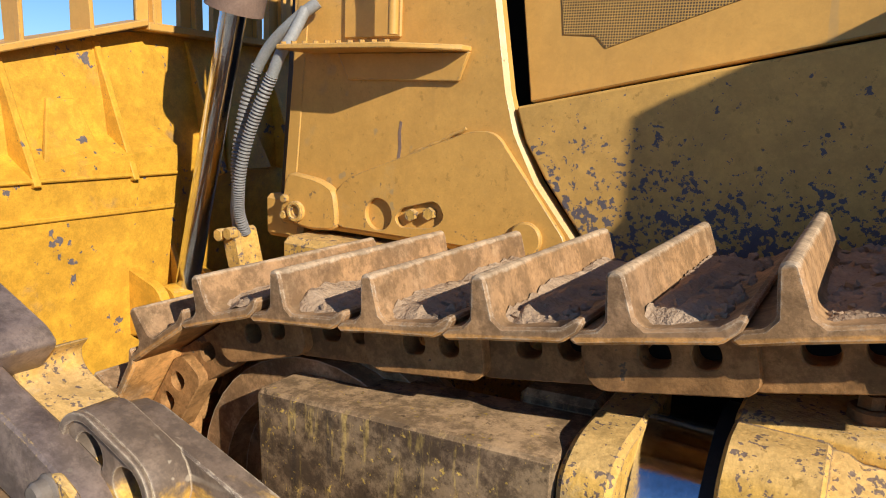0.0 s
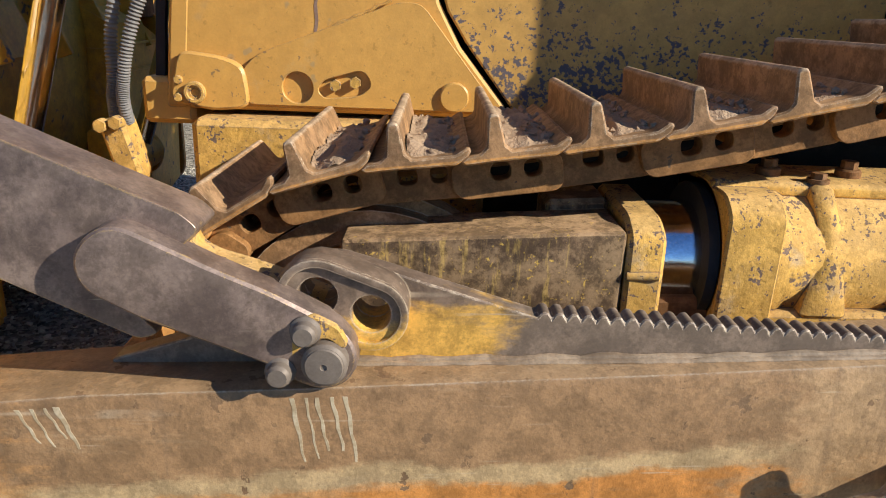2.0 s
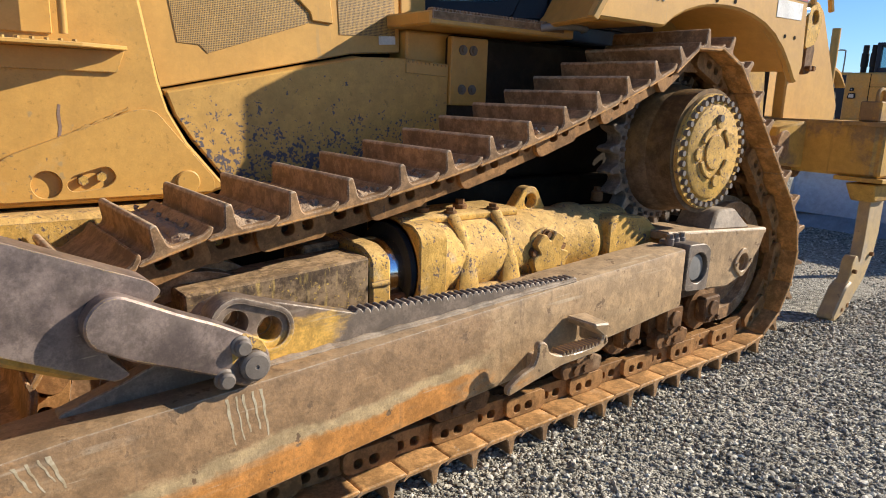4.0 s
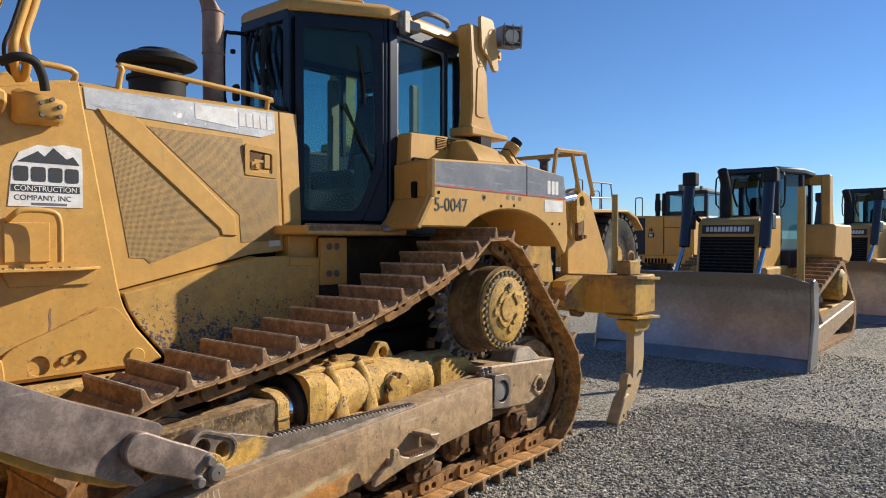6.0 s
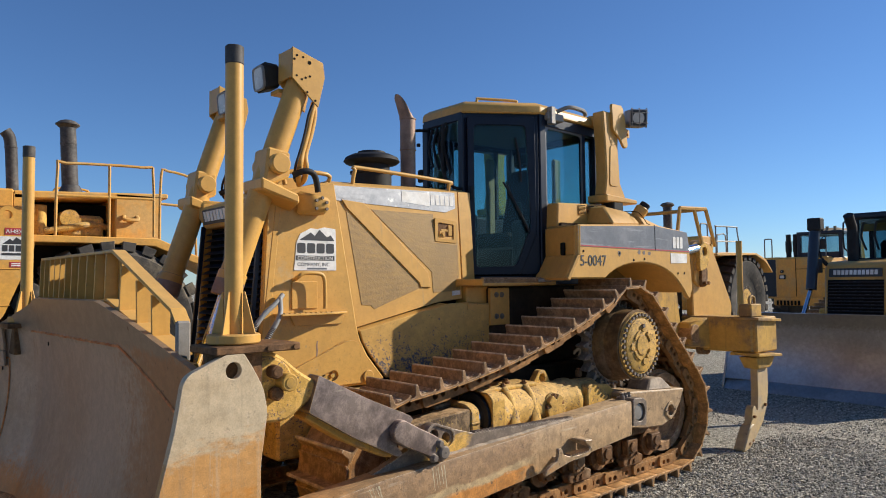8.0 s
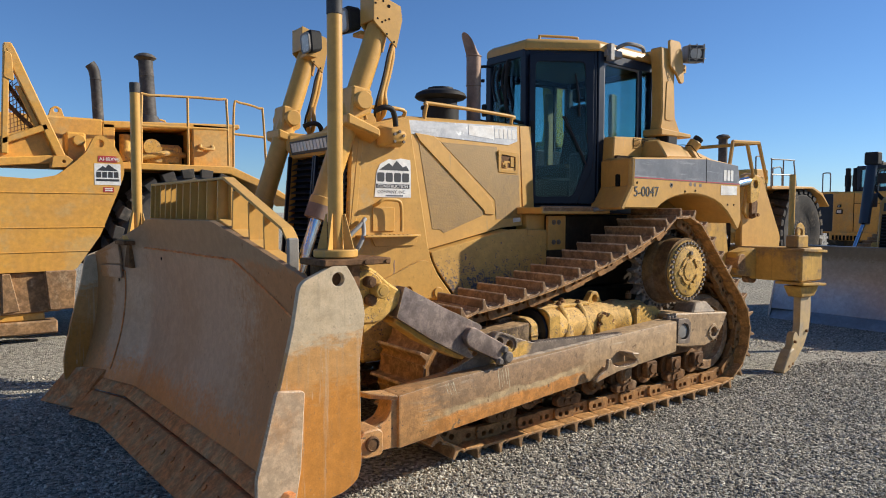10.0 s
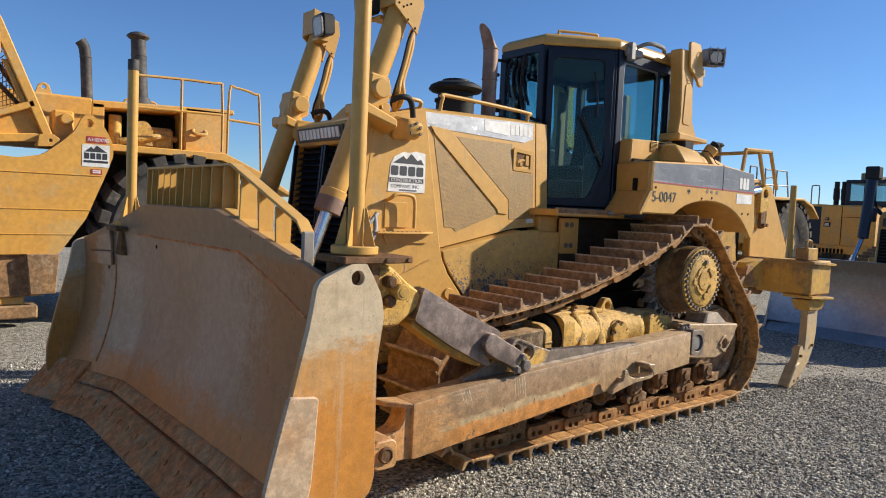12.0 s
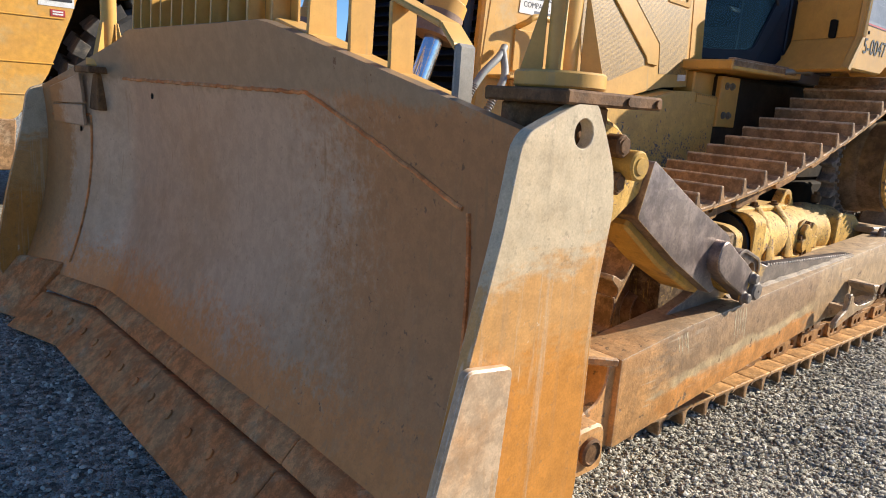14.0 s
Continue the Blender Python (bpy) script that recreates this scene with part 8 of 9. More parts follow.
    for o in (-1, 1):
        for xx, yy, w in ((2.66, 0.40, 0.11), (3.30, 0.62, 0.13), (4.0, 0.60, 0.12)):
            c = Shape()
            c.box(xx - w / 2, xx + w / 2, o * yy - 0.04, o * yy + 0.04, 1.5, 2.88, 0.008)
            part("pillar", c, CABC, cab)
    c = Shape()
    c.box(2.62, 2.70, -0.40, 0.40, 1.5, 2.16, 0.008)
    part("front_panel", c, CABC, cab)
    rf = Shape()
    rf.hull([(x, y, z) for x, y in ((2.55, -0.46), (2.55, 0.46), (3.25, -0.70), (3.25, 0.70), (4.08, -0.68), (4.08, 0.68)) for z in (2.86, 2.97)], 0.03)
    part("roof", rf, CABC, cab)
    for k in range(3):
        w = Shape()
        w.tube([(2.58, 0.25 - 0.2 * k, 2.80), (2.57, 0.30 - 0.22 * k, 2.55), (2.58, 0.22 - 0.2 * k, 2.30)], 0.018, 6, 2)
        part("wiper", w, BLACK, cab)
    for o in (-1, 1):
        rl = Shape()
        rl.tube([(2.60, o * 0.50, 2.86), (2.50, o * 0.56, 2.80), (2.50, o * 0.56, 2.35), (2.60, o * 0.48, 2.28)], 0.015, 6, 2)
        part("mirror_rail", rl, BLACK, cab)
    for pts in ([(2.64, -0.37, 2.16), (2.64, 0.37, 2.16), (2.64, 0.37, 2.86), (2.64, -0.37, 2.86)], [(2.70, -0.43, 1.55), (3.26, -0.63, 1.55), (3.26, -0.63, 2.86), (2.70, -0.43, 2.86)], [(3.37, -0.63, 1.9), (3.96, -0.61, 1.9), (3.96, -0.61, 2.86), (3.37, -0.63, 2.86)], [(2.70, 0.43, 1.55), (3.26, 0.63, 1.55), (3.26, 0.63, 2.86), (2.70, 0.43, 2.86)], [(4.02, -0.58, 1.9), (4.02, 0.58, 1.9), (4.02, 0.58, 2.86), (4.02, -0.58, 2.86)]):
        p = Shape()
        p.slab(pts, 0.006, 0)
        part("window_pane", p, FAR_GLASS, cab).visible_shadow = False
    st = Shape()
    st.box(3.3, 3.6, -0.25, 0.25, 1.6, 2.5, 0.05)
    part("seat", st, BLACK, cab)
    for o in (-1, 1):
        tk = Shape()
        tk.prism([(3.3, 1.45), (3.5, 1.40), (4.5, 1.30), (4.75, 1.45), (4.7, 2.0), (3.4, 2.0)], o * 0.66, o * 1.15, "y", 0.03)
        part("tank", tk, YEL, d)
        rp = Shape()
        rp.prism([(3.9, 2.0), (4.25, 2.0), (4.15, 2.4), (4.12, 2.9), (3.9, 2.9)], o * 0.80, o * 0.95, "y", 0.02)
        rp.box(3.92, 4.10, min(o * 0.2, o * 0.9), max(o * 0.2, o * 0.9), 2.72, 2.9, 0.02)
        part("roof_post", rp, YEL, d)
    fr = Shape()
    fr.box(1.4, 4.6, -0.6, 0.6, 0.5, 1.3, 0.03)
    part("main_frame", fr, YEL_DIRT, d)
    d.matrix_world = m
    return d


FAR_FACE = material("far_blade_steel", (0.27, 0.265, 0.26), (0.36, 0.355, 0.35), 0.30, metal=0.7, scale=1.3, zone=[(2, 0.95, 1.15, (0.20, 0.18, 0.155), 0.15)], bump=0.06)
d2 = far_dozer("bulldozer", "smaller yellow bulldozer with a black cab, facing outwards", pose(6.27, -0.546, -0.04, 0, 0, -1), "parked bulldozers")
copy_thing(d2, pose(13.2, -0.83, -0.04, 0, 0, -12))


def big_wheel(parent, c, r, w, o, rim=YEL_DIRT):
    """An earthmover tyre with lugs, and its rim."""
    t = Shape()
    rr = r * 0.93
    t.lathe([(r * 0.52, -w / 2 * 0.8), (r * 0.62, -w / 2), (rr * 0.92, -w / 2), (rr, -w / 2 * 0.8), (rr, w / 2 * 0.8), (rr * 0.92, w / 2), (r * 0.62, w / 2), (r * 0.52, w / 2 * 0.8)], c, (0, 1, 0), 48)
    wheel = part("wheel", t, TYRE, parent, "dusty earthmover tyre")
    for k in range(26):
        for sd in (-1, 1):
            a = 2 * math.pi * (k + (0.5 if sd > 0 else 0)) / 26
            lug = Shape()
            da = 0.075
            pts = []
            for rad in (rr * 0.96, r):
                for aa, yy in ((a - da, sd * w * 0.5), (a + da, sd * w * 0.5), (a + da + 0.05 * sd, 0.0), (a - da + 0.05 * sd, 0.0)):
                    pts.append((c[0] + rad * math.cos(aa), c[1] + yy, c[2] + rad * math.sin(aa)))
            lug.hull(pts, 0.006)
            part("lug", lug, TYRE, wheel)
    h = Shape()
    h.lathe([(0.0, 0.0), (r * 0.22, 0.0), (r * 0.24, -0.03), (r * 0.30, -0.05), (r * 0.42, -0.09), (r * 0.50, -0.04), (r * 0.53, -0.04), (r * 0.53, -0.2), (0.0, -0.2)], (c[0], c[1] + o * w * 0.42, c[2]), (0, o, 0), 40)
    rm = part("rim", h, rim, wheel)
    b = Shape()
    for k in range(16):
        a = 2 * math.pi * k / 16
        b.bolt((c[0] + r * 0.27 * math.cos(a), c[1] + o * (w * 0.42 - 0.05), c[2] + r * 0.27 * math.sin(a)), (0, o, 0), 0.022, 0.05)
    tagged(part("wheel_nuts", b, STEEL, rm), kind="stuff")
    return wheel


def build_scraper():
    s = thing("scraper", "large orange-yellow wheel tractor scraper with a big bowl", "scraper", (-3, 6, 0))
    s.location = (-0.47, 0, -0.04)
    Y = 5.60
    b = Shape()
    b.prism(rounded([(-9.0, 2.35), (-4.05, 2.24), (-3.7, 2.22), (-3.42, 2.28), (-3.22, 2.45), (-3.05, 2.62), (-2.95, 2.84), (-2.84, 2.86), (-2.74, 2.78), (-2.66, 2.66), (-2.58, 2.50), (-2.57, 2.32), (-2.66, 2.06), (-2.90, 1.45), (-3.22, 0.98), (-9.0, 0.92)], 0.05, 3), Y, Y + 0.10, "y", 0.012, holes=[circle(-2.88, 2.74, 0.055, 20)])
    bowl = part("bowl", b, YEL_OLD, s, "smooth orange-yellow bowl side with faint weld lines")
    w = Shape()
    for z in (2.02, 1.55, 1.22):
        w.tube([(-8.9, Y - 0.003, z), (-2.72 if z > 2 else (-2.84 if z > 1.5 else -3.04), Y - 0.003, z + 0.02)], 0.007, 6, 0)
    part("weld_seam", w, YEL_OLD, bowl)
    l = Shape()
    l.prism([(-9.0, 0.92), (-3.22, 0.98), (-3.20, 0.9), (-3.30, 0.50), (-3.42, 0.42), (-9.0, 0.25)], Y + 0.06, Y + 0.3, "y", 0.02)
    l.prism([(-3.60, 0.98), (-3.22, 0.98), (-3.26, 0.45), (-3.55, 0.45)], Y - 0.04, Y + 0.1, "y", 0.01)
    l.prism([(-4.1, 0.96), (-4.0, 0.96), (-3.9, 0.46), (-4.1, 0.44)], Y - 0.04, Y + 0.1, "y", 0.01)
    l.box(-9.0, -3.45, Y + 0.05, Y + 0.32, 0.12, 0.30, 0.02)
    part("cutting_frame", l, RUST, bowl)
    far = Shape()
    far.prism([(-9.0, 2.3), (-3.4, 2.2), (-2.7, 2.6), (-3.2, 0.5), (-9.0, 0.3)], Y + 2.9, Y + 3.0, "y", 0.02)
    far.box(-9.0, -3.6, Y + 0.1, Y + 2.9, 0.3, 0.42, 0.02)
    part("far_side", far, YEL_OLD, bowl)
    a = Shape()
    a.prism([(-3.99, 4.0), (-3.90, 4.01), (-3.86, 3.93), (-3.26, 2.47), (-3.36, 2.42), (-3.94, 3.78)], Y + 0.10, Y + 0.24, "y", 0.012)
    a.prism([(-3.99, 4.0), (-3.93, 3.9), (-3.97, 2.55), (-4.05, 2.55)], Y + 0.10, Y + 0.24, "y", 0.01)
    a.prism(rounded([(-4.0, 3.55), (-3.88, 3.50), (-3.90, 3.86), (-3.98, 3.90)], 0.03, 2), Y + 0.09, Y + 0.12, "y", 0.006)
    a.prism([(-3.87, 3.46), (-3.81, 3.46), (-3.58, 2.92), (-3.64, 2.90)], Y + 0.15, Y + 0.22, "y", 0.008)
    a.prism([(-4.05, 2.66), (-4.05, 2.75), (-3.52, 2.98), (-3.49, 2.90)], Y + 0.10, Y + 0.22, "y", 0.01)
    a.prism([(-4.9, 2.30), (-4.9, 2.42), (-3.40, 2.56), (-3.32, 2.46)], Y + 0.12, Y + 0.24, "y", 0.01)
    a.slab([(-4.6, Y + 0.20, 2.36), (-3.42, Y + 0.20, 2.50), (-3.55, Y + 0.20, 2.92), (-4.6, Y + 0.20, 2.62)], 0.05)
    a.prism(rounded([(-3.48, 2.38), (-3.18, 2.40), (-3.22, 2.50), (-3.30, 2.56), (-3.46, 2.54)], 0.02, 2), Y + 0.04, Y + 0.3, "y", 0.012, holes=[circle(-3.33, 2.47, 0.022, 12)])
    apron = part("apron_frame", a, YEL_OLD, s)
    sc = Shape()
    for k in range(13):
        z = 2.86 + 0.055 * k
        x1 = -3.62 - 0.0215 * k
        sc.tube([(-3.98, Y + 0.20, z - 0.04), (x1, Y + 0.20, z + 0.10)], 0.007, 4, 0)
    for k in range(9):
        x = -3.965 + 0.04 * k
        sc.tube([(x, Y + 0.205, 2.82 + 0.012 * k), (x - 0.01, Y + 0.205, 3.68 - 0.085 * k)], 0.007, 4, 0)
    for k in range(2):
        sc.tube([(-3.97, Y + 0.26, 3.52 - 0.28 * k), (-3.62 - 0.05 * k, Y + 0.26, 2.98 - 0.06 * k)], 0.03, 8, 0)
    tagged(part("mesh_guard", sc, RUST_DARK, apron), kind="stuff")
    p = Shape()
    p.box(-3.28, -3.02, Y + 0.2, Y + 0.5, 2.42, 2.90, 0.03)
    p.cyl((-3.12, Y + 0.12, 2.78), (-3.12, Y + 0.2, 2.78), 0.08, n=20, bevel=0.01)
    part("draft_pivot", p, YEL_OLD, s)
    # tractor behind: deck, engine bay, hood
    t = Shape()
    YT = 6.25
    t.box(-4.6, -2.70, YT, YT + 2.2, 2.5, 3.16, 0.03)
    tr = part("tractor_body", t, YEL_OLD, s)
    t = Shape()
    t.prism([(-2.72, 3.02), (-0.62, 3.16), (-0.62, 3.24), (-2.72, 3.14)], YT, YT + 2.2, "y", 0.02)
    part("engine_cover", t, YEL_OLD, tr)
    t = Shape()
    t.box(-1.40, -0.72, YT, YT + 2.2, 2.50, 3.20, 0.02)
    part("tool_box", t, YEL_OLD, tr)
    t = Shape()
    t.box(-2.72, -2.55, YT, YT + 0.2, 2.45, 3.1, 0.01)
    part("bay_post", t, YEL_OLD, tr)
    t = Shape()
    t.prism([(-2.72, 2.40), (-2.72, 2.50), (-0.95, 2.50), (-0.30, 2.22), (0.15, 1.95), (0.15, 1.88), (-0.35, 2.12), (-1.0, 2.38), (-1.7, 2.40)], YT - 0.55, YT + 0.3, "y", 0.012)
    part("fender", t, YEL_OLD, tr)
    # Added fill below the deck, with its shade put into the colour.
    ub = Shape()
    ub.box(-3.0, -0.4, YT + 0.25, YT + 2.0, 1.0, 2.45, 0.02)
    part("underbody", ub, SHADED_GRIME, tr)
    # Black block that stands for the shaded inside of the bay.
    bay = Shape()
    bay.box(-2.72, -1.35, YT + 0.5, YT + 2.1, 2.5, 3.05, 0.01)
    part("engine_bay", bay, DARK, tr)
    en = Shape()
    en.box(-2.1, -1.5, YT + 0.2, YT + 0.6, 2.52, 2.86, 0.05)
    en.cyl((-2.35, YT + 0.25, 2.55), (-2.35, YT + 0.25, 2.98), 0.09, n=16, bevel=0.01)
    en.cyl((-1.98, YT + 0.15, 2.80), (-1.98, YT + 0.45, 2.80), 0.13, n=20)
    en.tube([(-2.3, YT + 0.2, 2.60), (-2.0, YT + 0.16, 2.66), (-1.7, YT + 0.2, 2.72), (-1.45, YT + 0.3, 2.70)], 0.05, 10)
    part("engine", en, YEL_DIRT, tr)
    lk = Shape()
    lk.tube([(-1.28, YT - 0.01, 2.86), (-1.28, YT - 0.06, 2.80), (-1.10, YT - 0.06, 2.80), (-1.10, YT - 0.01, 2.86)], 0.03, 8)
    part("latch", lk, YEL_OLD, tr)
    for pts in ([(-2.30, YT - 0.5, 2.5), (-2.28, YT - 0.5, 3.45), (-2.18, YT - 0.5, 3.50), (-1.15, YT - 0.5, 3.54), (-1.02, YT - 0.5, 3.46), (-1.0, YT - 0.5, 2.52)], [(-2.28, YT - 0.5, 3.05), (-1.01, YT - 0.5, 3.08)], [(-1.62, YT - 0.5, 2.5), (-1.62, YT - 0.5, 3.52)], [(-0.92, YT - 0.5, 2.5), (-0.90, YT - 0.5, 3.45), (-0.80, YT - 0.5, 3.52), (-0.48, YT - 0.5, 3.46), (-0.42, YT - 0.5, 3.36), (-0.36, YT - 0.5, 2.2)], [(-0.9, YT - 0.5, 3.02), (-0.4, YT - 0.5, 3.0)], [(-1.9, YT + 1.6, 3.15), (-1.88, YT + 1.6, 3.4), (-1.4, YT + 1.6, 3.4), (-1.36, YT + 1.6, 3.18)]):
        h = Shape()
        h.tube(pts, 0.02, 8, 3)
        part("handrail", h, YEL_OLD, tr)
    st = Shape()
    st.cyl((-1.735, 7.5, 3.3), (-1.785, 7.5, 4.36), 0.122, 0.116, 24)
    st.lathe([(0.0, 0.0), (0.175, 0.0), (0.178, 0.09), (0.165, 0.15), (0.13, 0.22), (0.0, 0.23)], (-1.73, 7.5, 3.20), (0, 0, 1), 24)
    st.lathe([(0.116, 0.0), (0.122, 0.004), (0.122, 0.02), (0.116, 0.024)], (-1.772, 7.5, 4.08), (0, 0, 1), 24)
    st.lathe([(0.0, 0.0), (0.12, 0.0), (0.178, 0.045), (0.178, 0.06), (0.12, 0.105), (0.06, 0.125), (0.0, 0.13)], (-1.788, 7.5, 4.35), (0, 0, 1), 24)
    part("air_intake", st, DULL, tr)
    ex = Shape()
    ex.tube([(-2.53, 7.5, 3.1), (-2.545, 7.5, 3.5), (-2.56, 7.5, 3.85), (-2.575, 7.5, 4.02), (-2.60, 7.5, 4.12), (-2.65, 7.5, 4.19)], 0.084, 18)
    ex.lathe([(0.084, 0.0), (0.09, 0.004), (0.09, 0.02), (0.084, 0.024)], (-2.565, 7.5, 3.93), (0, 0, 1), 18)
    part("exhaust_pipe", ex, DULL, tr)
    lg = Shape()
    lg.prism(rounded([(-3.42, 3.14), (-3.2, 3.14), (-3.24, 3.28), (-3.31, 3.32), (-3.38, 3.28)], 0.03, 2), YT + 0.1, YT + 0.14, "y", 0.006, holes=[circle(-3.31, 3.25, 0.03, 12)])
    part("lifting_lug", lg, YEL_OLD, tr)
    big_wheel(s, (-1.52, 6.0, 1.20), 1.24, 0.75, -1)
    # company signs
    sg = Shape()
    sg.prism([(-2.96, 2.16), (-2.62, 2.16), (-2.62, 2.46), (-2.96, 2.46)], Y - 0.004, Y, "y", 0)
    sign = part("sign", sg, WHITE, s, "white company sign with dark print")
    pk = Shape()
    pk.prism([(-2.93, 2.36), (-2.85, 2.43), (-2.82, 2.40), (-2.78, 2.45), (-2.65, 2.36)], Y - 0.007, Y - 0.004, "y", 0)
    for i in range(4):
        pk.prism([(-2.935 + 0.075 * i, 2.265), (-2.875 + 0.075 * i, 2.265), (-2.875 + 0.075 * i, 2.345), (-2.935 + 0.075 * i, 2.345)], Y - 0.007, Y - 0.004, "y", 0)
    pk.prism([(-2.94, 2.215), (-2.64, 2.215), (-2.64, 2.245), (-2.94, 2.245)], Y - 0.007, Y - 0.004, "y", 0)
    tagged(part("sign_mark", pk, INK, sign), kind="stuff")
    rd = Shape()
    rd.prism([(-2.91, 2.48), (-2.67, 2.48), (-2.67, 2.57), (-2.91, 2.57)], Y - 0.004, Y, "y", 0)
    red = part("number_plate", rd, REDD, s, "red fleet number plate")
    lettering("AH8X98", 0.075, SIDE(-2.90, Y - 0.006, 2.498), WHITE, red, "fleet_number", 0.001)
    r2 = Shape()
    r2.prism([(-2.85, 2.06), (-2.71, 2.06), (-2.71, 2.13), (-2.85, 2.13)], Y - 0.004, Y, "y", 0)
    rr = part("small_plate", r2, REDD, s, "small red plate with white bars")
    r3 = Shape()
    for z in (2.075, 2.10):
        r3.prism([(-2.83, z), (-2.73, z), (-2.73, z + 0.016), (-2.83, z + 0.016)], Y - 0.006, Y - 0.004, "y", 0)
    tagged(part("plate_bars", r3, WHITE, rr), kind="stuff")


build_scraper()


def build_far_tractor():
    """Scraper tractor seen behind the ripper: deck, railing and a large tyre."""
    s = thing("wheel_tractor", "yellow wheel tractor with railing and a large dusty tyre", "tractor")
    big_wheel(s, (14.9, 5.03, 1.20), 1.24, 0.7, -1)
    b = Shape()
    b.box(13.0, 16.6, 5.7, 7.2, 0.9, 2.55, 0.04)
    b.box(12.4, 13.0, 4.72, 7.0, 1.2, 2.93, 0.03)
    body = part("body", b, YEL_OLD, s)
    fd = Shape()
    fd.prism([(13.0, 2.46), (13.3, 2.50), (15.3, 2.52), (15.9, 2.34), (16.3, 2.0), (16.3, 1.94), (15.85, 2.27), (15.25, 2.46), (13.0, 2.40)], 4.60, 5.75, "y", 0.012)
    part("fender", fd, YEL_OLD, body)
    ai = Shape()
    ai.cyl((13.7, 6.5, 2.5), (13.7, 6.5, 3.95), 0.13, n=18)
    ai.lathe([(0.0, 0.0), (0.14, 0.0), (0.20, 0.05), (0.20, 0.07), (0.14, 0.12), (0.0, 0.15)], (13.7, 6.5, 3.94), (0, 0, 1), 20)
    part("air_intake", ai, DULL, s)
    mk = Shape()
    mk.cyl((12.66, 4.72, 2.62), (12.66, 4.66, 2.62), 0.10, n=18, bevel=0.01)
    mk.box(12.8, 12.9, 4.66, 4.72, 2.55, 2.72, 0.01)
    part("lifting_eye", mk, YEL_DIRT, body)
    for pts in ([(13.05, 4.66, 2.44), (13.05, 4.66, 3.16), (13.12, 4.66, 3.21), (14.18, 4.66, 3.23), (14.25, 4.66, 3.17), (14.42, 4.66, 2.50)], [(13.05, 4.66, 2.80), (14.33, 4.66, 2.83)], [(13.68, 4.66, 2.46), (13.68, 4.66, 3.22)],
                [(12.50, 4.80, 2.92), (12.50, 4.80, 3.22), (12.56, 4.80, 3.27), (12.80, 4.80, 3.27), (12.86, 4.80, 3.22), (12.86, 4.80, 2.92)], [(14.9, 5.6, 2.5), (14.9, 5.6, 3.05), (15.0, 5.6, 3.1), (15.4, 5.6, 3.1), (15.45, 5.6, 2.5)]):
        h = Shape()
        h.tube(pts, 0.02, 8, 3)
        part("handrail", h, BARE, s)


build_far_tractor()


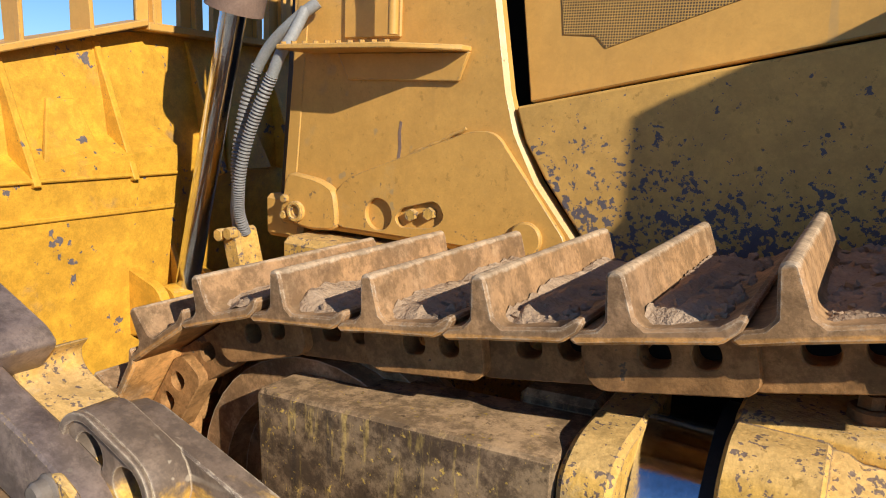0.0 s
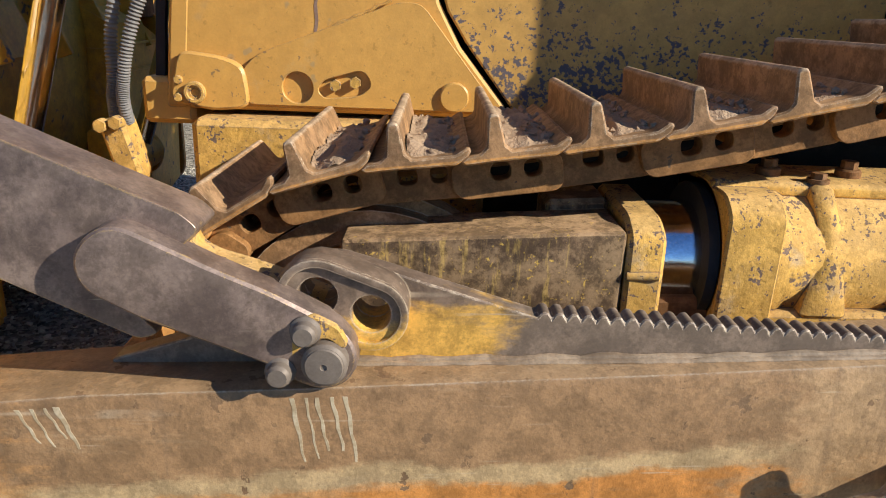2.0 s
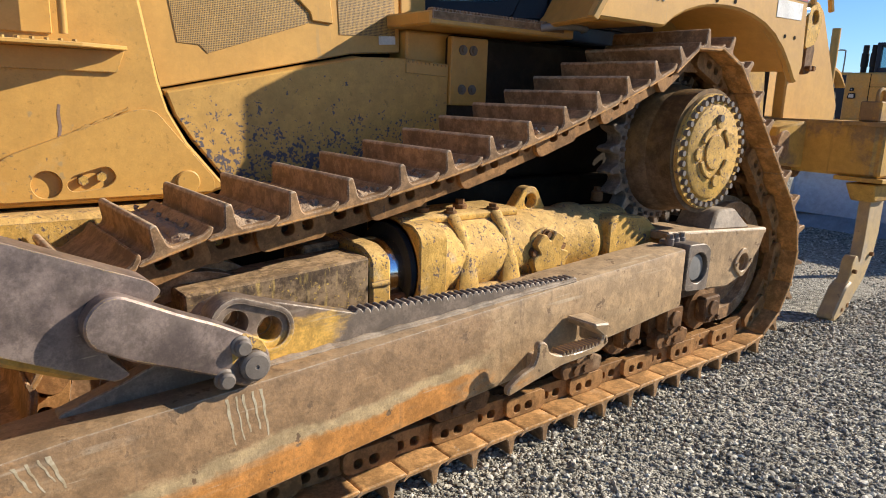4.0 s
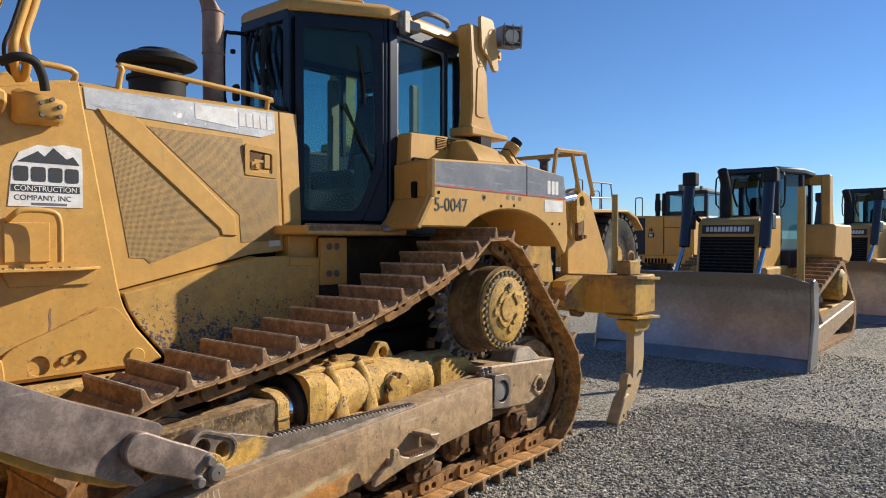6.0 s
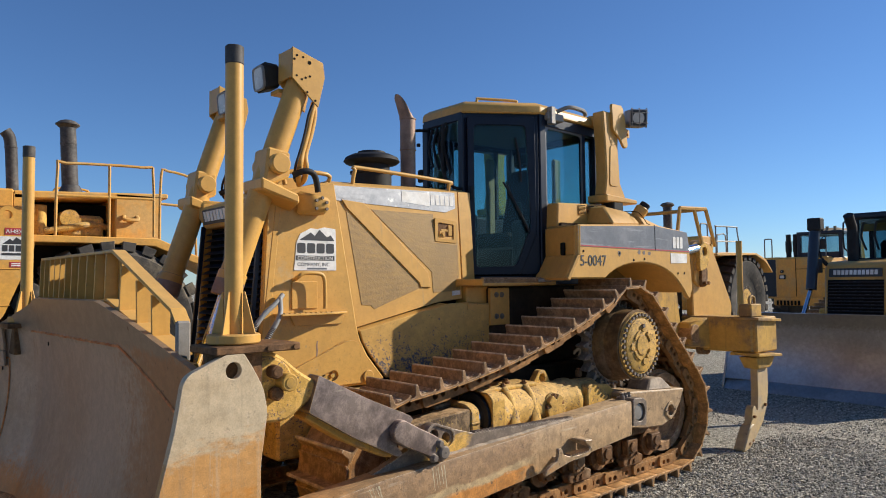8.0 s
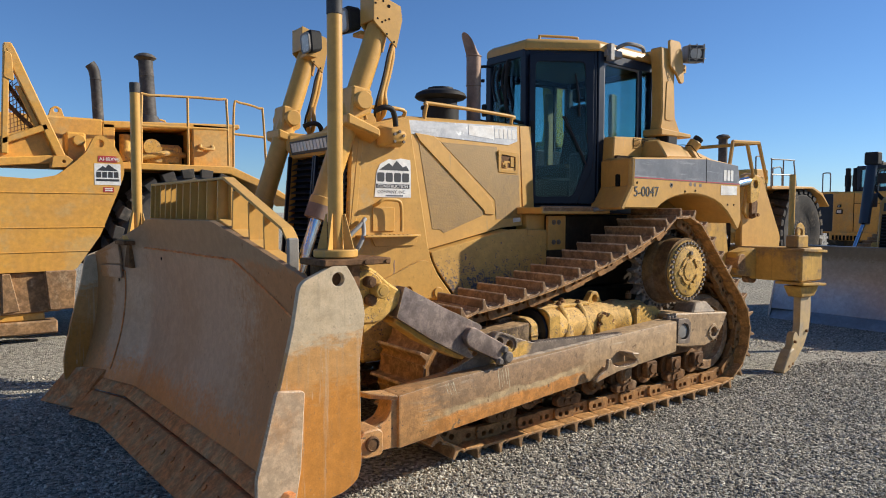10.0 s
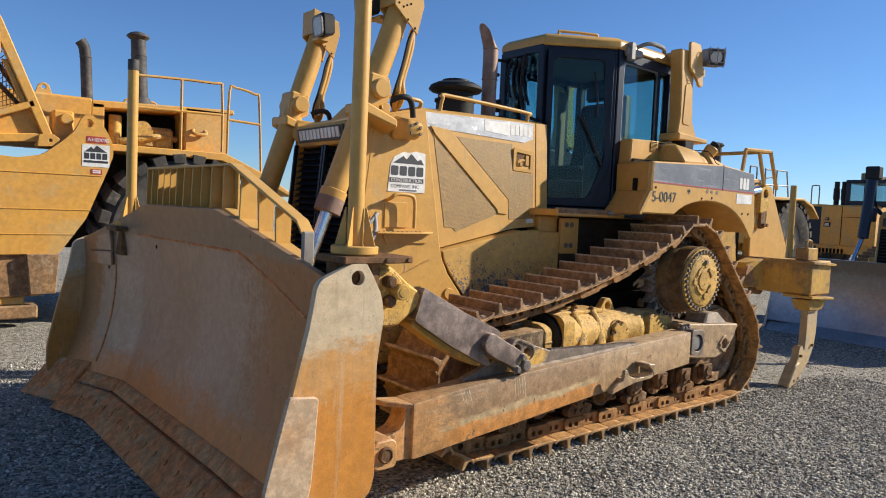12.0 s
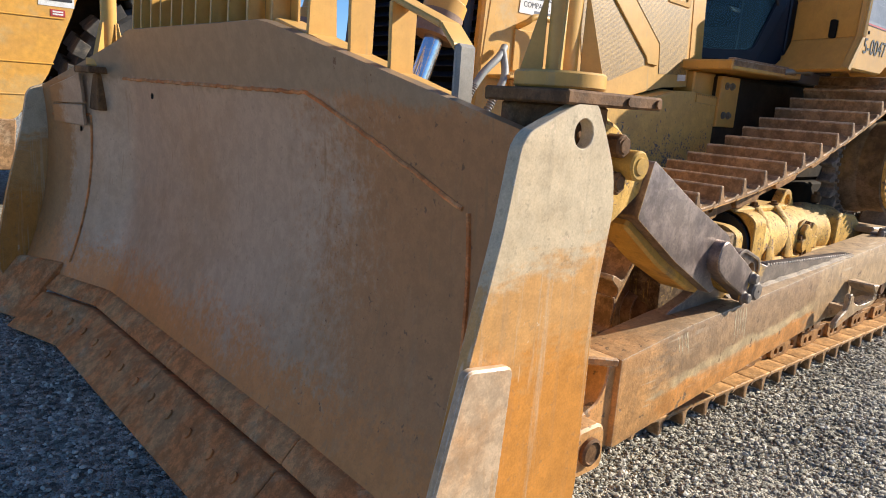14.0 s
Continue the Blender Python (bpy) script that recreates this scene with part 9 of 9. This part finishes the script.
def build_far_truck():
    """Articulated machine with a glazed cab, parked further back."""
    s = thing("articulated_truck", "yellow articulated truck with a dark engine side and glazed cab", "truck")
    b = Shape()
    b.box(20.0, 24.0, 4.4, 6.15, 1.05, 2.50, 0.05)
    b.box(20.3, 23.0, 6.13, 6.88, 1.05, 2.52, 0.03)
    b.box(19.9, 20.3, 4.4, 6.2, 0.83, 1.12, 0.03)
    body = part("body", b, YEL_OLD, s)
    dk = Shape()
    dk.slab([(20.29, 6.19, 1.12), (20.29, 6.86, 1.12), (20.29, 6.86, 2.44), (20.29, 6.19, 2.44)], 0.05, 0.01, (-1, 0, 0))
    part("radiator_panel", dk, CABC, body)
    sm = Shape()
    sm.box(19.99, 20.0, 5.44, 5.46, 1.14, 2.46, 0)
    sm.box(19.99, 20.0, 4.5, 5.44, 2.08, 2.095, 0)
    part("panel_joint", sm, DARK, body)
    for y0, y1, z0, z1 in ((5.80, 6.02, 1.74, 1.90), (5.86, 5.98, 1.96, 2.06)):
        l = Shape()
        l.prism(rounded([(y0, z0), (y1, z0), (y1 - 0.03, z1), (y0, z1)], 0.03, 3), 19.95, 20.01, "x", 0.008)
        lm = part("lamp", l, BLACK, body)
        q = Shape()
        q.prism(rounded([(y0 + 0.03, z0 + 0.03), (y1 - 0.04, z0 + 0.03), (y1 - 0.06, z1 - 0.03), (y0 + 0.03, z1 - 0.03)], 0.02, 2), 19.94, 19.952, "x", 0.002)
        part("lens", q, LAMP, lm)
    br = Shape()
    for k in range(7):
        br.box(19.86, 19.91, 5.3 + 0.12 * k, 5.36 + 0.12 * k, 0.84, 1.0, 0.004)
    tagged(part("bumper_slots", br, DARK, body), kind="stuff")
    c = Shape()
    for y in (4.15, 5.5):
        for x in (20.5, 22.0):
            c.box(x - 0.06, x + 0.06, y - 0.06, y + 0.06, 2.45, 3.30, 0.01)
    c.box(20.42, 22.1, 4.08, 5.58, 3.26, 3.38, 0.03)
    c.box(20.44, 20.52, 4.15, 5.5, 2.45, 2.66, 0.01)
    cab = part("cab", c, CABC, s)
    for pts in ([(20.48, 4.2, 2.66), (20.48, 5.45, 2.66), (20.48, 5.45, 3.26), (20.48, 4.2, 3.26)], [(20.55, 4.12, 2.5), (21.95, 4.12, 2.5), (21.95, 4.12, 3.26), (20.55, 4.12, 3.26)]):
        p = Shape()
        p.slab(pts, 0.006, 0)
        part("window_pane", p, FAR_GLASS, cab).visible_shadow = False
    r = Shape()
    r.hull([(20.6, 4.15, 3.38), (20.6, 5.2, 3.38), (22.0, 4.15, 3.38), (22.0, 5.2, 3.38), (20.9, 4.4, 3.50), (20.9, 5.0, 3.50), (21.8, 4.4, 3.50), (21.8, 5.0, 3.50)], 0.02)
    r.cyl((20.7, 5.1, 3.38), (20.7, 5.1, 3.62), 0.10, n=14, bevel=0.02)
    for k in range(3):
        r.cyl((20.7, 4.9 - 0.25 * k, 3.38), (20.7, 4.9 - 0.25 * k, 3.54), 0.05, n=10)
    part("roof_unit", r, SEATC, cab)
    for y in (5.75, 6.0):
        x = Shape()
        x.cyl((20.8, y, 2.48), (20.8, y, 3.34), 0.085, n=14, bevel=0.01)
        x.cyl((20.8, y, 2.7), (20.8, y, 3.1), 0.105, n=14, bevel=0.01)
        part("exhaust_pipe", x, BLACK, s)
    mi = Shape()
    mi.box(20.2, 20.26, 4.55, 4.85, 2.75, 3.1, 0.02)
    mi.tube([(20.5, 4.5, 3.2), (20.25, 4.62, 3.18), (20.22, 4.66, 3.05)], 0.015, 6, 2)
    part("mirror", mi, BLACK, cab)
    for y0 in (6.42, 4.6):
        h = Shape()
        h.tube([(20.4, y0, 2.5), (20.4, y0, 3.1), (20.4, y0 + 0.04, 3.18), (20.4, y0 + 0.22, 3.18), (20.4, y0 + 0.26, 3.1), (20.4, y0 + 0.26, 2.5)], 0.022, 8, 3)
        part("handrail", h, BARE, s)
    for yy in (4.6, 6.5):
        big_wheel(s, (22.0, yy, 0.88), 0.92, 0.6, -1 if yy < 5 else 1)


build_far_truck()
